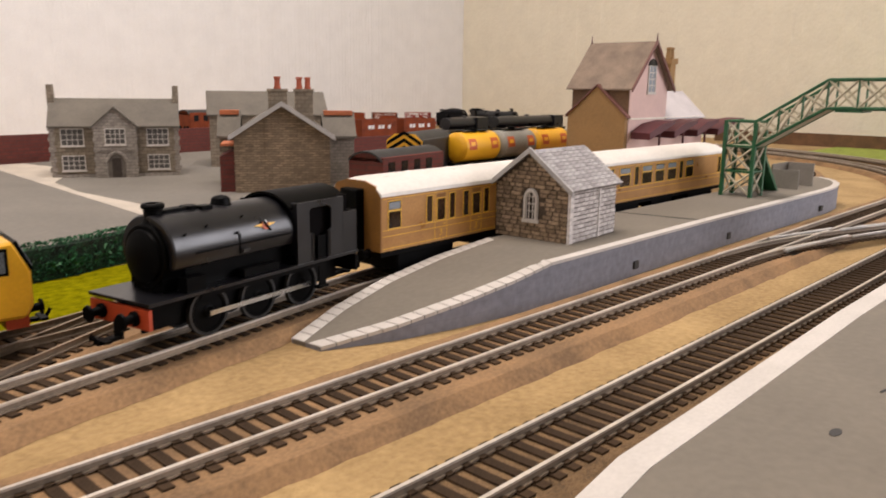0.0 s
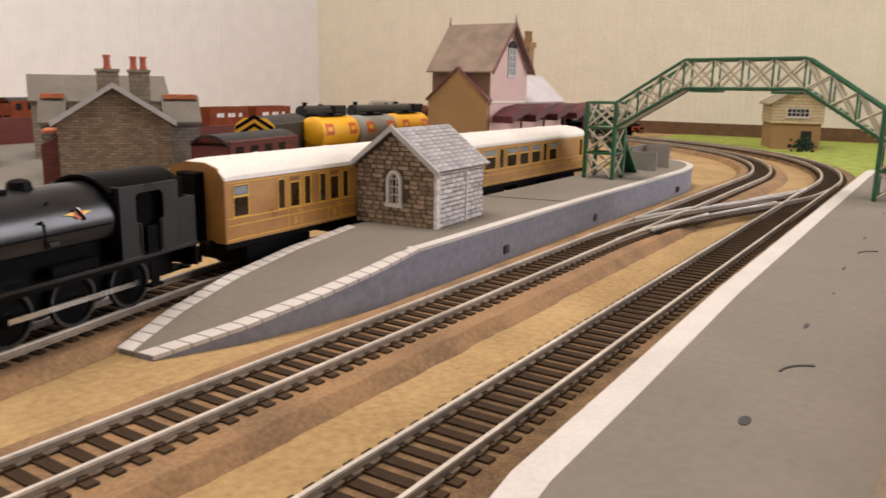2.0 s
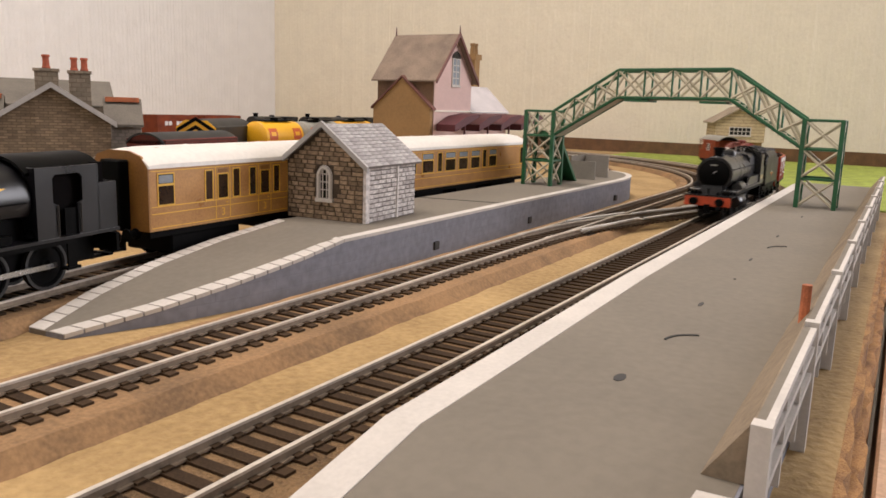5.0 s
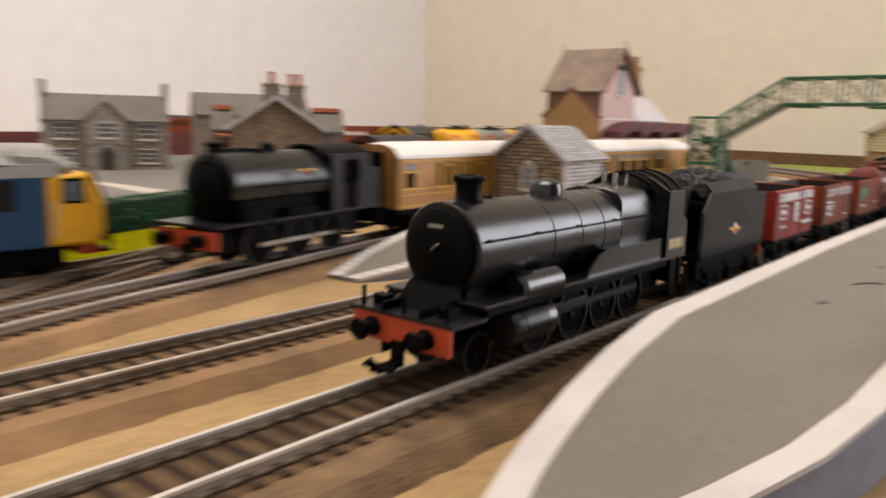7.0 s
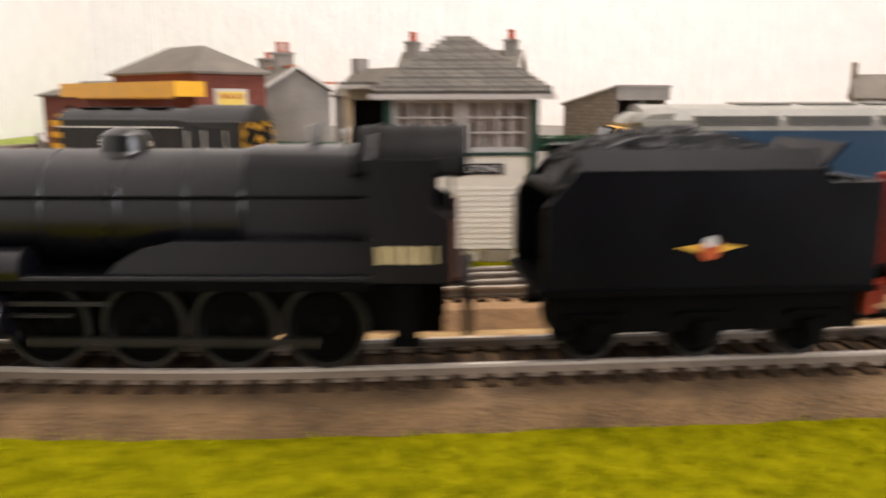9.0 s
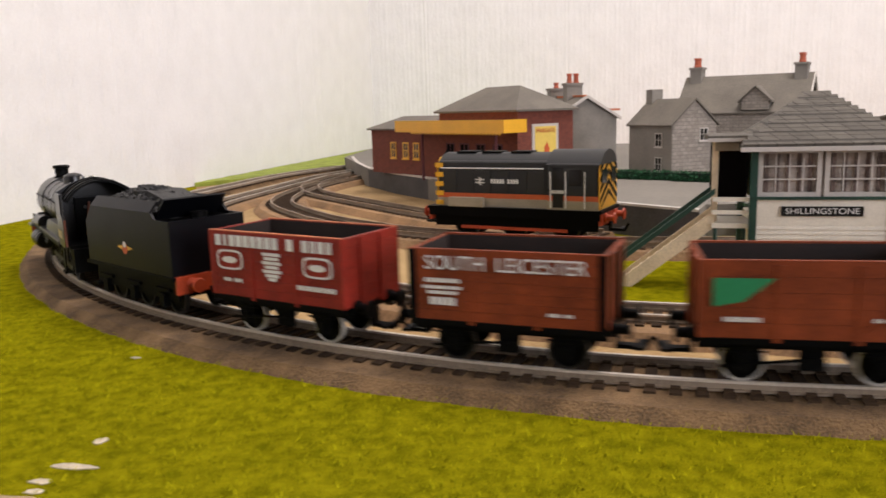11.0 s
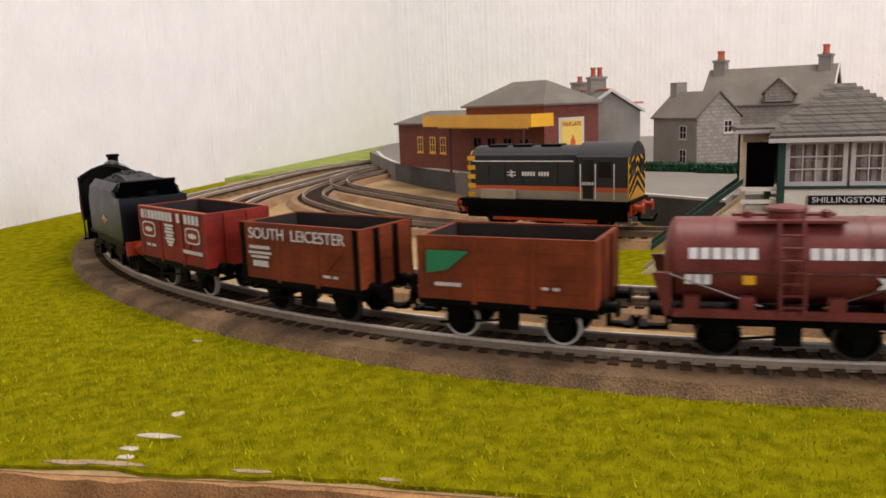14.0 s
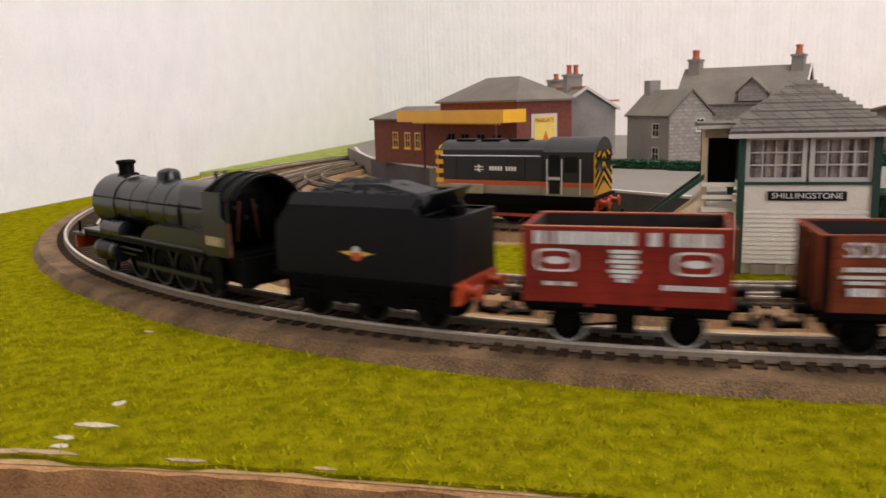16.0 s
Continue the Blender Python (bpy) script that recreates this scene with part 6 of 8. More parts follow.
def crest(parent, side, x, y, z, s=1.0):
    c = part("crest", PR([(-0.75 * s, 0.05 * s), (-0.2 * s, 0.12 * s), (0.2 * s, 0.12 * s), (0.75 * s, 0.05 * s), (0.2 * s, -0.08 * s), (-0.2 * s, -0.08 * s)], "z", 0, 0.008), M["gold"], parent, "small gold and red crest", at=SIDE[side](x, y, z))
    part("crest_wheel", PR([(0.24 * s * math.cos(a), 0.24 * s * math.sin(a)) for a in np.linspace(0, 6.28, 12, endpoint=False)], "z", 0.008, 0.014), M["orange"], c)
    part("crest_lion", PR([(0.15 * s * math.cos(a), 0.16 * s + 0.13 * s * math.sin(a)) for a in np.linspace(0, 6.28, 10, endpoint=False)], "z", 0.014, 0.02), M["whiteletter"], c)
    return c


def boiler(parent, x0, x1, z, r, mat, name="boiler", label="", n=28):
    bm = bmesh.new()
    turned(bm, (x0, 0, z), (x1 - x0, 0, 0), [(0, r * 0.97), (0.04, r), (abs(x1 - x0) - 0.04, r), (abs(x1 - x0), r * 0.97)], n)
    return part(name, bm, mat, parent, label)


def chimney_stack(parent, x, z, r, h, mat):
    bm = bmesh.new()
    turned(bm, (x, 0, z), (0, 0, 1), [(0, r * 1.5), (0.12, r * 1.12), (0.25, r * 0.95), (h - 0.2, r), (h - 0.16, r * 1.22), (h - 0.06, r * 1.25), (h, r * 1.05), (h, r * 0.7), (h - 0.15, r * 0.65)], 20)
    part("chimney", bm, mat, parent, "lipped chimney")


def dome(parent, x, z, r, h, mat, name="dome"):
    bm = bmesh.new()
    turned(bm, (x, 0, z), (0, 0, 1), [(0, r * 1.25), (0.12, r * 1.03), (h * 0.55, r), (h * 0.75, r * 0.92), (h * 0.9, r * 0.68), (h, r * 0.2)], 20)
    part(name, bm, mat, parent, "rounded " + name)


# -- the black 2-8-0 goods engine --
def goods_engine():
    e = thing("steam_locomotive", "satin black eight-coupled goods engine with red buffer beam", "locomotive")
    K = lambda off: 8.2 - off
    k, mt = M["black"], M["matt"]
    boiler(e, K(2.9), K(5.1), 3.36, 1.3, k, "smokebox", "black smokebox")
    boiler(e, K(5.1), K(10.8), 3.36, 1.25, k, "boiler", "satin black boiler barrel")
    bm = bmesh.new()
    turned(bm, (K(2.9), 0, 3.36), (1, 0, 0), [(0, 1.12), (0.12, 1.1), (0.25, 0.82), (0.33, 0.3), (0.34, 0.05)], 24)
    door = part("smokebox_door", bm, mt, e, "round smokebox door")
    part("door_handle", R((K(2.5), 0, 3.42), (K(2.42), 0.25, 3.6), 0.04, 5), M["steel"], door)
    part("door_plate", B(K(2.72), K(2.62), -0.24, 0.24, 3.98, 4.08), M["ltgrey"], door, "small grey front plate")
    for o in (5.1, 6.6, 8.2, 9.6, 10.75):
        boiler(e, K(o - 0.06), K(o + 0.06), 3.36, 1.27, k, "boiler_band")
    prof = [(-1.08, 2.2), (-1.18, 3.4), (-1.15, 4.25), (-0.95, 4.56), (-0.5, 4.68), (0.5, 4.68), (0.95, 4.56), (1.15, 4.25), (1.18, 3.4), (1.08, 2.2)]
    part("firebox", PR(prof, "x", K(13.5), K(10.8)), k, e, "square topped firebox", 0.04)
    chimney_stack(e, K(4.0), 4.5, 0.36, 0.82, mt)
    dome(e, K(7.95), 4.45, 0.5, 0.62, k)
    part("snifting_valve", turned(bmesh.new(), (K(4.9), 0, 4.5), (0, 0, 1), [(0, 0.14), (0.2, 0.16), (0.28, 0.05)], 10), mt, e)
    for y in (-0.2, 0.2):
        part("safety_valve", R((K(12.1), y, 4.6), (K(12.1), y, 5.12), 0.09, 8, 0.11), M["steel"], e, "safety valve")
    part("whistle", R((K(12.8), 0.3, 4.6), (K(12.8), 0.3, 5.05), 0.06, 6), M["steel"], e)
    for s in (-1, 1):
        part("handrail", R((K(3.1), s * 1.3, 3.72), (K(13.3), s * 1.32, 3.72), 0.035, 5), M["matt"], e, "boiler handrail")
        for o in (3.3, 5.6, 7.9, 10.2):
            part("handrail_knob", R((K(o), s * 1.15, 3.7), (K(o), s * 1.33, 3.73), 0.05, 5), M["matt"], e)
    # cab
    side = [(K(13.4), 2.05), (K(15.1), 2.05), (K(15.1), 3.35), (K(14.7), 3.6), (K(14.75), 4.5), (K(13.4), 4.5)]
    for s in (-1, 1):
        part("cab_side", PR(side, "y", s * 1.62 - 0.05, s * 1.62 + 0.05), k, e, "black cab side sheet")
        text_bars(e, [1, 1, 1, 1, 0.4], 0.36, M["yellowletter"], s, K(14.2), s * 1.685, 2.62, 0.26)
        part("cab_pillar", R((K(15.05), s * 1.6, 3.3), (K(15.05), s * 1.6, 4.55), 0.035, 5), M["darksteel"], e)
    part("cab_front", PR([(-1.65, 2.05), (1.65, 2.05), (1.65, 4.5), (0.9, 4.95), (-0.9, 4.95), (-1.65, 4.5)], "x", K(13.5), K(13.4)), k, e)
    arc = [(1.75 * math.sin(a) * 1.02, 3.15 + 1.95 * math.cos(a)) for a in np.linspace(-0.98, 0.98, 15)]
    part("cab_roof", PR(arc + [(y * 0.96, z - 0.09) for y, z in arc[::-1]], "x", K(15.4), K(13.1)), mt, e, "curved cab roof")
    for o in (13.5, 14.3, 15.1):
        part("roof_rib", PR([(y * 1.01, z + 0.05) for y, z in arc] + [(y, z - 0.02) for y, z in arc[::-1]], "x", K(o + 0.05), K(o - 0.05)), mt, e)
    part("backhead", B(K(13.7), K(13.5), -0.9, 0.9, 2.2, 4.2), mt, e, "matt black boiler backhead")
    for y, z, r in ((-0.5, 3.7, 0.08), (0.45, 3.75, 0.08), (0.0, 3.3, 0.1), (-0.35, 2.9, 0.06), (0.4, 2.95, 0.06)):
        part("gauge", R((K(13.7), y, z), (K(13.82), y, z), r, 10), M["darksteel"], e, "small cab fitting")
    for s in (-1, 1):
        part("cab_beading", R((K(15.12), s * 1.6, 2.1), (K(15.12), s * 1.6, 3.35), 0.06, 6), M["copper"], e, "dull copper cab edge")
        part("backhead_pipe", R((K(13.85), s * 0.5, 2.4), (K(13.85), s * 0.3, 4.0), 0.06, 6), M["copper"], e, "copper pipe")
    part("cab_floor", B(K(15.3), K(13.4), -1.5, 1.5, 2.0, 2.15), mt, e)
    # running plate, splashers and frames
    part("running_plate", B(K(13.4), K(2.6), -1.72, 1.72, 2.08, 2.18), k, e, "black running plate", 0.02)
    part("front_platform", B(K(2.7), K(1.28), -1.72, 1.72, 1.78, 1.88), k, e, "front footplate")
    part("platform_step", PR([(K(2.9), 1.8), (K(1.9), 1.86), (K(2.5), 2.5), (K(2.9), 2.6)], "y", -0.75, 0.75), mt, e, "smokebox saddle front")
    part("saddle", B(K(5.0), K(2.95), -0.85, 0.85, 1.6, 2.8), mt, e)
    for s in (-1, 1):
        pr = [(K(8.0), 2.15), (K(13.4), 2.15), (K(13.4), 2.85), (K(9.4), 2.85), (K(8.8), 2.72), (K(8.3), 2.45)]
        part("splasher", PR(pr, "y", s * 1.5 - 0.06, s * 1.5 + 0.06), k, e, "long black splasher")
        part("splasher_top", B(K(13.4), K(9.4), min(s * 0.9, s * 1.55), max(s * 0.9, s * 1.55), 2.8, 2.86), k, e)
        part("valance", B(K(13.4), K(2.7), s * 1.66 - 0.04, s * 1.66 + 0.04, 1.88, 2.1), mt, e)
        part("valve_cover", turned(bmesh.new(), (K(6.4), s * 1.35, 2.3), (1, 0, 0), [(0, 0.1), (0.05, 0.42), (1.9, 0.42), (2.0, 0.3)], 14), k, e, "rounded valve casing")
        part("lubricator", B(K(5.0), K(4.55), s * 1.3 - 0.22, s * 1.3 + 0.22, 2.15, 2.75), mt, e)
        cyl = part("cylinder", turned(bmesh.new(), (K(5.9), s * 1.42, 1.3), (1, 0, 0), [(0, 0.42), (0.1, 0.5), (1.95, 0.5), (2.1, 0.42), (2.12, 0.2)], 18), k, e, "outside cylinder")
        part("cylinder_band", R((K(5.4), s * 1.42, 1.3), (K(4.3), s * 1.42, 1.3), 0.515, 18), M["tender"], cyl)
        part("slide_bar", B(K(8.0), K(5.9), s * 1.5 - 0.05, s * 1.5 + 0.05, 1.52, 1.62), M["darksteel"], e, "oily slide bar")
        part("piston_rod", R((K(7.2), s * 1.45, 1.3), (K(5.9), s * 1.45, 1.3), 0.06, 6), M["darksteel"], e)
        part("step", B(K(14.5), K(13.8), s * 1.6 - 0.2, s * 1.6 + 0.12, 0.75, 0.85), mt, e)
        part("step_hanger", B(K(14.4), K(13.9), s * 1.62 - 0.03, s * 1.62 + 0.03, 0.8, 2.0), mt, e)
        part("sand_box", B(K(2.1), K(1.7), s * 1.1 - 0.2, s * 1.1 + 0.2, 1.88, 2.15), mt, e)
    for x, y in ((1.0, -1.4), (1.0, 0.0), (1.0, 1.4)):
        part("lamp_iron", B(K(1.5), K(1.43), y - 0.05, y + 0.05, 1.85, 2.4), mt, e)
    for s in (-1, 1):
        part("frame", B(K(14.9), K(1.35), s * 0.62 - 0.04, s * 0.62 + 0.04, 0.75, 2.1), mt, e)
    buffers(e, K(1.3), 1, M["red"], 1.42, 1.6, head=M["matt"])
    part("drag_beam", B(K(15.5), K(15.3), -1.4, 1.4, 0.9, 2.0), mt, e)
    rods = []
    for o in (6.35, 8.45, 10.4, 12.35):
        wheelset(e, K(o), 0.93, mt, M["darksteel"])
    wheelset(e, K(3.4), 0.6, mt, M["darksteel"])
    for s, ph in ((-1, 0.0), (1, math.pi / 2)):
        r = part("coupling_rod", B(K(12.35) - 0.15, K(6.35) + 0.15, s * 1.12 - 0.04, s * 1.12 + 0.04, -0.09, 0.09), M["darksteel"], e, "oily steel coupling rod", at=P(0, 0, 0.93))
        rods.append((r, ph, 0.36, 0.93))
    return e, rods


def goods_tender():
    t = thing("tender", "black coal tender with a small crest and heaped coal", "tender")
    K = lambda off: 20.0 - off
    k = M["tender"]
    for s in (-1, 1):
        part("tank_side", PR([(K(16.2), 1.75), (K(23.7), 1.75), (K(23.7), 3.95), (K(22.6), 3.95), (K(22.2), 4.25), (K(16.9), 4.25), (K(16.4), 3.7), (K(16.2), 3.5)], "y", s * 1.58 - 0.05, s * 1.58 + 0.05), k, t, "flat black tender side")
        part("coping", PR([(s * 1.6, 4.2), (s * 1.66, 4.22), (s * 1.3, 4.62), (s * 1.24, 4.58)], "x", K(22.3), K(16.9)), k, t, "inclined coal plate")
        crest(t, s, K(19.85), s * 1.635, 2.58, 1.0)
        part("frame", B(K(23.6), K(16.4), s * 1.35 - 0.05, s * 1.35 + 0.05, 0.75, 1.75), M["matt"], t, "outside frame")
        for o in (17.4, 19.95, 22.5):
            part("axle_box", B(K(o) - 0.2, K(o) + 0.2, s * 1.4 - 0.12, s * 1.4 + 0.16, 0.45, 1.0), M["matt"], t, "axle box")
            part("spring", R((K(o) - 0.6, s * 1.45, 1.15), (K(o) + 0.6, s * 1.45, 1.15), 0.07, 5), M["matt"], t)
        part("step", B(K(16.9), K(16.4), s * 1.5 - 0.2, s * 1.5 + 0.15, 0.7, 0.8), M["matt"], t)
        part("hand_rail", R((K(16.15), s * 1.55, 1.9), (K(16.15), s * 1.55, 3.4), 0.035, 5), M["darksteel"], t)
    part("tank_back", B(K(23.75), K(23.62), -1.62, 1.62, 1.75, 3.95), k, t, "tender back")
    part("tank_top", B(K(23.6), K(16.4), -1.52, 1.52, 3.7, 3.85), M["matt"], t)
    part("back_coping", PR([(K(22.2), 3.9), (K(22.1), 3.9), (K(22.9), 4.75), (K(23.0), 4.7)], "y", -1.35, 1.35), k, t, "rear coal plate")
    part("footplate", B(K(23.8), K(16.0), -1.68, 1.68, 1.62, 1.76), M["matt"], t)
    rg = random.Random(4)
    bm = bmesh.new()
    prism(bm, [(K(22.2), 3.8), (K(16.6), 3.8), (K(16.9), 4.35), (K(18.5), 4.85), (K(20.5), 4.9), (K(21.9), 4.6)], "y", -0.75, 0.75)
    for i in range(520):
        u = rg.uniform(0.02, 0.98)
        yy = rg.uniform(-1.28, 1.28)
        top = 3.95 + 0.95 * (1 - abs(u - 0.5) ** 2 * 2.6) * (1 - (yy / 1.6) ** 2)
        mm = Matrix.Translation((K(16.7 + 5.4 * u), yy, top + rg.uniform(-0.12, 0.06))) @ Euler((rg.uniform(0, 3), rg.uniform(0, 3), rg.uniform(0, 3))).to_matrix().to_4x4() @ Matrix.Diagonal((rg.uniform(0.1, 0.22), rg.uniform(0.1, 0.2), rg.uniform(0.08, 0.16), 1))
        bmesh.ops.create_cube(bm, size=1.4, matrix=mm)
    part("coal", bm, M["coal"], t, "heaped grey black coal", kind="stuff")
    buffers(t, K(23.85), -1, M["red"], 1.42, 1.55)
    part("water_filler", R((K(23.1), 0, 3.85), (K(23.1), 0, 4.15), 0.35, 14), M["matt"], t)
    for o in (17.4, 19.95, 22.5):
        wheelset(t, K(o), 0.7, M["matt"], M["darksteel"])
    return t


def wagon_under(w, L, tyre):
    part("solebar", B(-L / 2, L / 2, -1.2, -1.05, 1.05, 1.45), M["matt"], w, "black solebar")
    part("solebar", B(-L / 2, L / 2, 1.05, 1.2, 1.05, 1.45), M["matt"], w, "black solebar")
    for x in (-1.75, 1.75):
        wheelset(w, x, 0.62, M["matt"], tyre)
        for s in (-1, 1):
            part("axle_guard", PR([(x - 0.45, 1.1), (x + 0.45, 1.1), (x + 0.18, 0.4), (x - 0.18, 0.4)], "y", s * 1.14 - 0.05, s * 1.14 + 0.1), M["matt"], w)
            part("axle_box", B(x - 0.18, x + 0.18, s * 1.2 - 0.1, s * 1.2 + 0.12, 0.45, 0.82), M["matt"], w, "axle box")
            part("spring", PR([(x - 0.6, 1.0), (x, 0.86), (x + 0.6, 1.0), (x, 0.96)], "y", s * 1.22 - 0.05, s * 1.22 + 0.08), M["matt"], w)
    for s in (-1, 1):
        part("brake_lever", R((-0.2, s * 1.3, 0.85), (2.4, s * 1.3, 0.55), 0.05, 5), M["matt"], w, "brake lever")
        part("brake_shoe", B(-0.35, 0.35, s * 1.1 - 0.1, s * 1.1 + 0.05, 0.45, 1.1), M["matt"], w)
        buffers(w, s * L / 2, s, None, 1.38)
    part("underframe", B(-L / 2, L / 2, -1.0, 1.0, 1.2, 1.4), M["matt"], w, "black underframe")


def open_wagon(label, L, H, mat, planks, tyre, end_black=False):
    w = thing("open_wagon", label, "wagon")
    z0, hw, th = 1.45, 1.55, 0.13
    ph = H / planks
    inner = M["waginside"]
    part("wagon_floor", B(-L / 2 + 0.1, L / 2 - 0.1, -hw + 0.1, hw - 0.1, z0, z0 + 0.12), inner, w, "wagon floor darkened for the shade inside")
    for s in (-1, 1):
        for k in range(planks):
            part("side_plank", B(-L / 2, L / 2, min(s * hw, s * (hw - th)), max(s * hw, s * (hw - th)), z0 + k * ph + 0.004, z0 + (k + 1) * ph - 0.004), mat, w)
            part("end_plank", B(min(s * L / 2, s * (L / 2 - th)), max(s * L / 2, s * (L / 2 - th)), -hw + th, hw - th, z0 + k * ph + 0.004, z0 + (k + 1) * ph - 0.004), mat, w)
        # thin dark sheets over the inner planks, painting the shade inside
        part("side_lining", B(-L / 2 + th, L / 2 - th, min(s * (hw - th), s * (hw - th - 0.02)), max(s * (hw - th), s * (hw - th - 0.02)), z0 + 0.1, z0 + H - 0.03), inner, w, "inner face darkened for the shade inside")
        part("end_lining", B(min(s * (L / 2 - th), s * (L / 2 - th - 0.02)), max(s * (L / 2 - th), s * (L / 2 - th - 0.02)), -hw + th, hw - th, z0 + 0.1, z0 + H - 0.03), inner, w, "inner face darkened for the shade inside")
        for x in (-1.0, 1.0):
            part("side_knee", B(x - 0.09, x + 0.09, s * hw - 0.04, s * hw + 0.04, z0 - 0.1, z0 + H - 0.1), mat, w, "side strapping")
        for y in (-0.55, 0.55):
            part("end_post", B(s * L / 2 - 0.06, s * L / 2 + 0.1, y - 0.13, y + 0.13, z0 - 0.1, z0 + H - 0.05), M["matt"] if end_black else mat, w, "end stanchion")
        for x in (-L / 2, L / 2):
            part("corner_plate", B(x - 0.24 if x > 0 else x - 0.015, x + 0.015 if x > 0 else x + 0.24, s * hw - 0.02, s * hw + 0.02, z0, z0 + H), M["matt"] if end_black else mat, w, "corner plate")
        part("diagonal_strap", R((-1.0, s * (hw + 0.01), z0 + 0.1), (-2.6, s * (hw + 0.01), z0 + H - 0.5), 0.05, 4), mat, w)
        part("curb_rail", B(-L / 2 - 0.02, L / 2 + 0.02, s * hw - 0.1, s * hw + 0.03, z0 - 0.18, z0 + 0.0), M["matt"], w, "black curb rail")
    part("top_rim", B(-L / 2, L / 2, hw - th, hw, z0 + H, z0 + H + 0.03), M["ridge"] if mat is M["wagred"] else mat, w)
    part("top_rim", B(-L / 2, L / 2, -hw, -hw + th, z0 + H, z0 + H + 0.03), M["ridge"] if mat is M["wagred"] else mat, w)
    wagon_under(w, L, tyre)
    return w


def goods_wagons():
    L = 6.0
    w1 = open_wagon("bright red plank wagon with white lettering and pale wheel rims", L, 2.35, M["wagred"], 7, M["tyre"])
    w2 = open_wagon("reddish brown coal wagon lettered south leicester with black ironwork", L, 2.2, M["wagbrown"], 7, M["darksteel"], True)
    w3 = open_wagon("plain bauxite brown open wagon with green triangle", L, 2.15, M["wagbrown"], 5, M["tyre"])
    for s in (-1, 1):
        y = s * 1.6
        text_bars(w1, [1, 0.4, 1, 1, 1, 1, 1, 1, 1, 0, 1, 0, 1, 0.7, 1, 0.7], 0.4, M["whiteletter"], s, 0, y, 3.48, 0.335, 0.8)
        for x in (-2.0, 2.0):
            fr = part("panel_outline", PR([(0.62 * math.copysign(abs(math.cos(a)) ** 0.5, math.cos(a)), 0.36 * math.copysign(abs(math.sin(a)) ** 0.5, math.sin(a))) for a in np.linspace(0, 6.28, 24, endpoint=False)], "z", 0, 0.01), M["whiteletter"], w1, "white outlined panel", at=SIDE[s](x, y - s * 0.0, 2.78))
            part("panel_field", PR([(0.54 * math.copysign(abs(math.cos(a)) ** 0.5, math.cos(a)), 0.29 * math.copysign(abs(math.sin(a)) ** 0.5, math.sin(a))) for a in np.linspace(0, 6.28, 24, endpoint=False)], "z", 0.01, 0.016), M["wagred"], fr)
            part("panel_mark", PR([(0.36 * math.cos(a), 0.12 * math.sin(a)) for a in np.linspace(0, 6.28, 14, endpoint=False)], "z", 0.016, 0.022), M["whiteletter"], fr)
        bm = bmesh.new()
        for k, (wd, zz) in enumerate(((0.4, 0.4), (0.32, 0.25), (0.42, 0.1), (0.3, -0.05), (0.42, -0.2), (0.3, -0.35), (0.18, -0.48))):
            box(bm, -wd, wd, zz - 0.055, zz + 0.055, 0, 0.012)
        part("badge", bm, M["whiteletter"], w1, "white shield shaped badge", at=SIDE[s](0, y + s * 0.02, 2.7))
        text_bars(w1, [1, 1, 1, 0, 1, 1, 1], 0.13, M["whiteletter"], s, -s * -1.9, y, 2.05, 0.13, 0.8)
        text_bars(w1, [1] * 11, 0.16, M["whiteletter"], s, s * -1.9, y, 2.05, 0.15, 0.8)
        lettering("SOUTH  LEICESTER", 0.62, M["whiteletter"], w2, SIDE[s](0, y + s * 0.035, 3.25), width=4.9)
        text_bars(w2, [1] * 8, 0.13, M["whiteletter"], s, s * 1.9, y + s * 0.03, 2.72, 0.14, 0.8)
        text_bars(w2, [1] * 9, 0.1, M["whiteletter"], s, s * 1.9, y + s * 0.03, 2.5, 0.14, 0.8)
        text_bars(w2, [1] * 7, 0.1, M["whiteletter"], s, s * 1.9, y + s * 0.03, 2.34, 0.14, 0.8)
        text_bars(w2, [1] * 5, 0.24, M["whiteletter"], s, s * 1.9, y + s * 0.03, 2.07, 0.17, 0.8)
        text_bars(w2, [1, 1, 1, 0, 1, 1], 0.1, M["whiteletter"], s, -s * 1.7, y + s * 0.03, 1.85, 0.12, 0.8)
        part("green_triangle", PR([(-1.3, 0.4), (0.25, 0.4), (-0.55, -0.25), (-1.3, -0.4)], "z", 0, 0.012), M["emerald"], w3, "green triangular mark", at=SIDE[s](s * 1.35, y + s * 0.035, 2.75))
        text_bars(w3, [1] * 8, 0.13, M["whiteletter"], s, s * 1.9, y + s * 0.03, 2.0, 0.12, 0.7)
        text_bars(w3, [1, 1, 0, 1, 1], 0.1, M["whiteletter"], s, -s * 1.6, y + s * 0.03, 2.05, 0.12, 0.7)
    tank = thing("tank_wagon", "oxide red tank wagon with white lettering, ladder and catwalk", "wagon")
    tr = M["tankred"]
    boiler(tank, -2.95, 2.95, 2.85, 1.34, tr, "barrel", "oxide red tank barrel", 32)
    for s in (-1, 1):
        bm = bmesh.new()
        turned(bm, (s * 2.9, 0, 2.85), (s, 0, 0), [(0, 1.33), (0.12, 1.18), (0.22, 0.9), (0.28, 0.4), (0.29, 0.05)], 28)
        part("barrel_end", bm, tr, tank, "domed tank end")
        for x in (-1.9, 0.0, 1.9):
            boiler(tank, x - 0.04, x + 0.04, 2.85, 1.355, tr, "barrel_strap")
        part("end_frame", PR([(-1.5, 1.4), (1.5, 1.4), (1.5, 2.7), (1.1, 2.7), (0.9, 1.9), (-0.9, 1.9), (-1.1, 2.7), (-1.5, 2.7)], "x", s * 3.12 - 0.08, s * 3.12 + 0.08), tr, tank, "upright end frame")
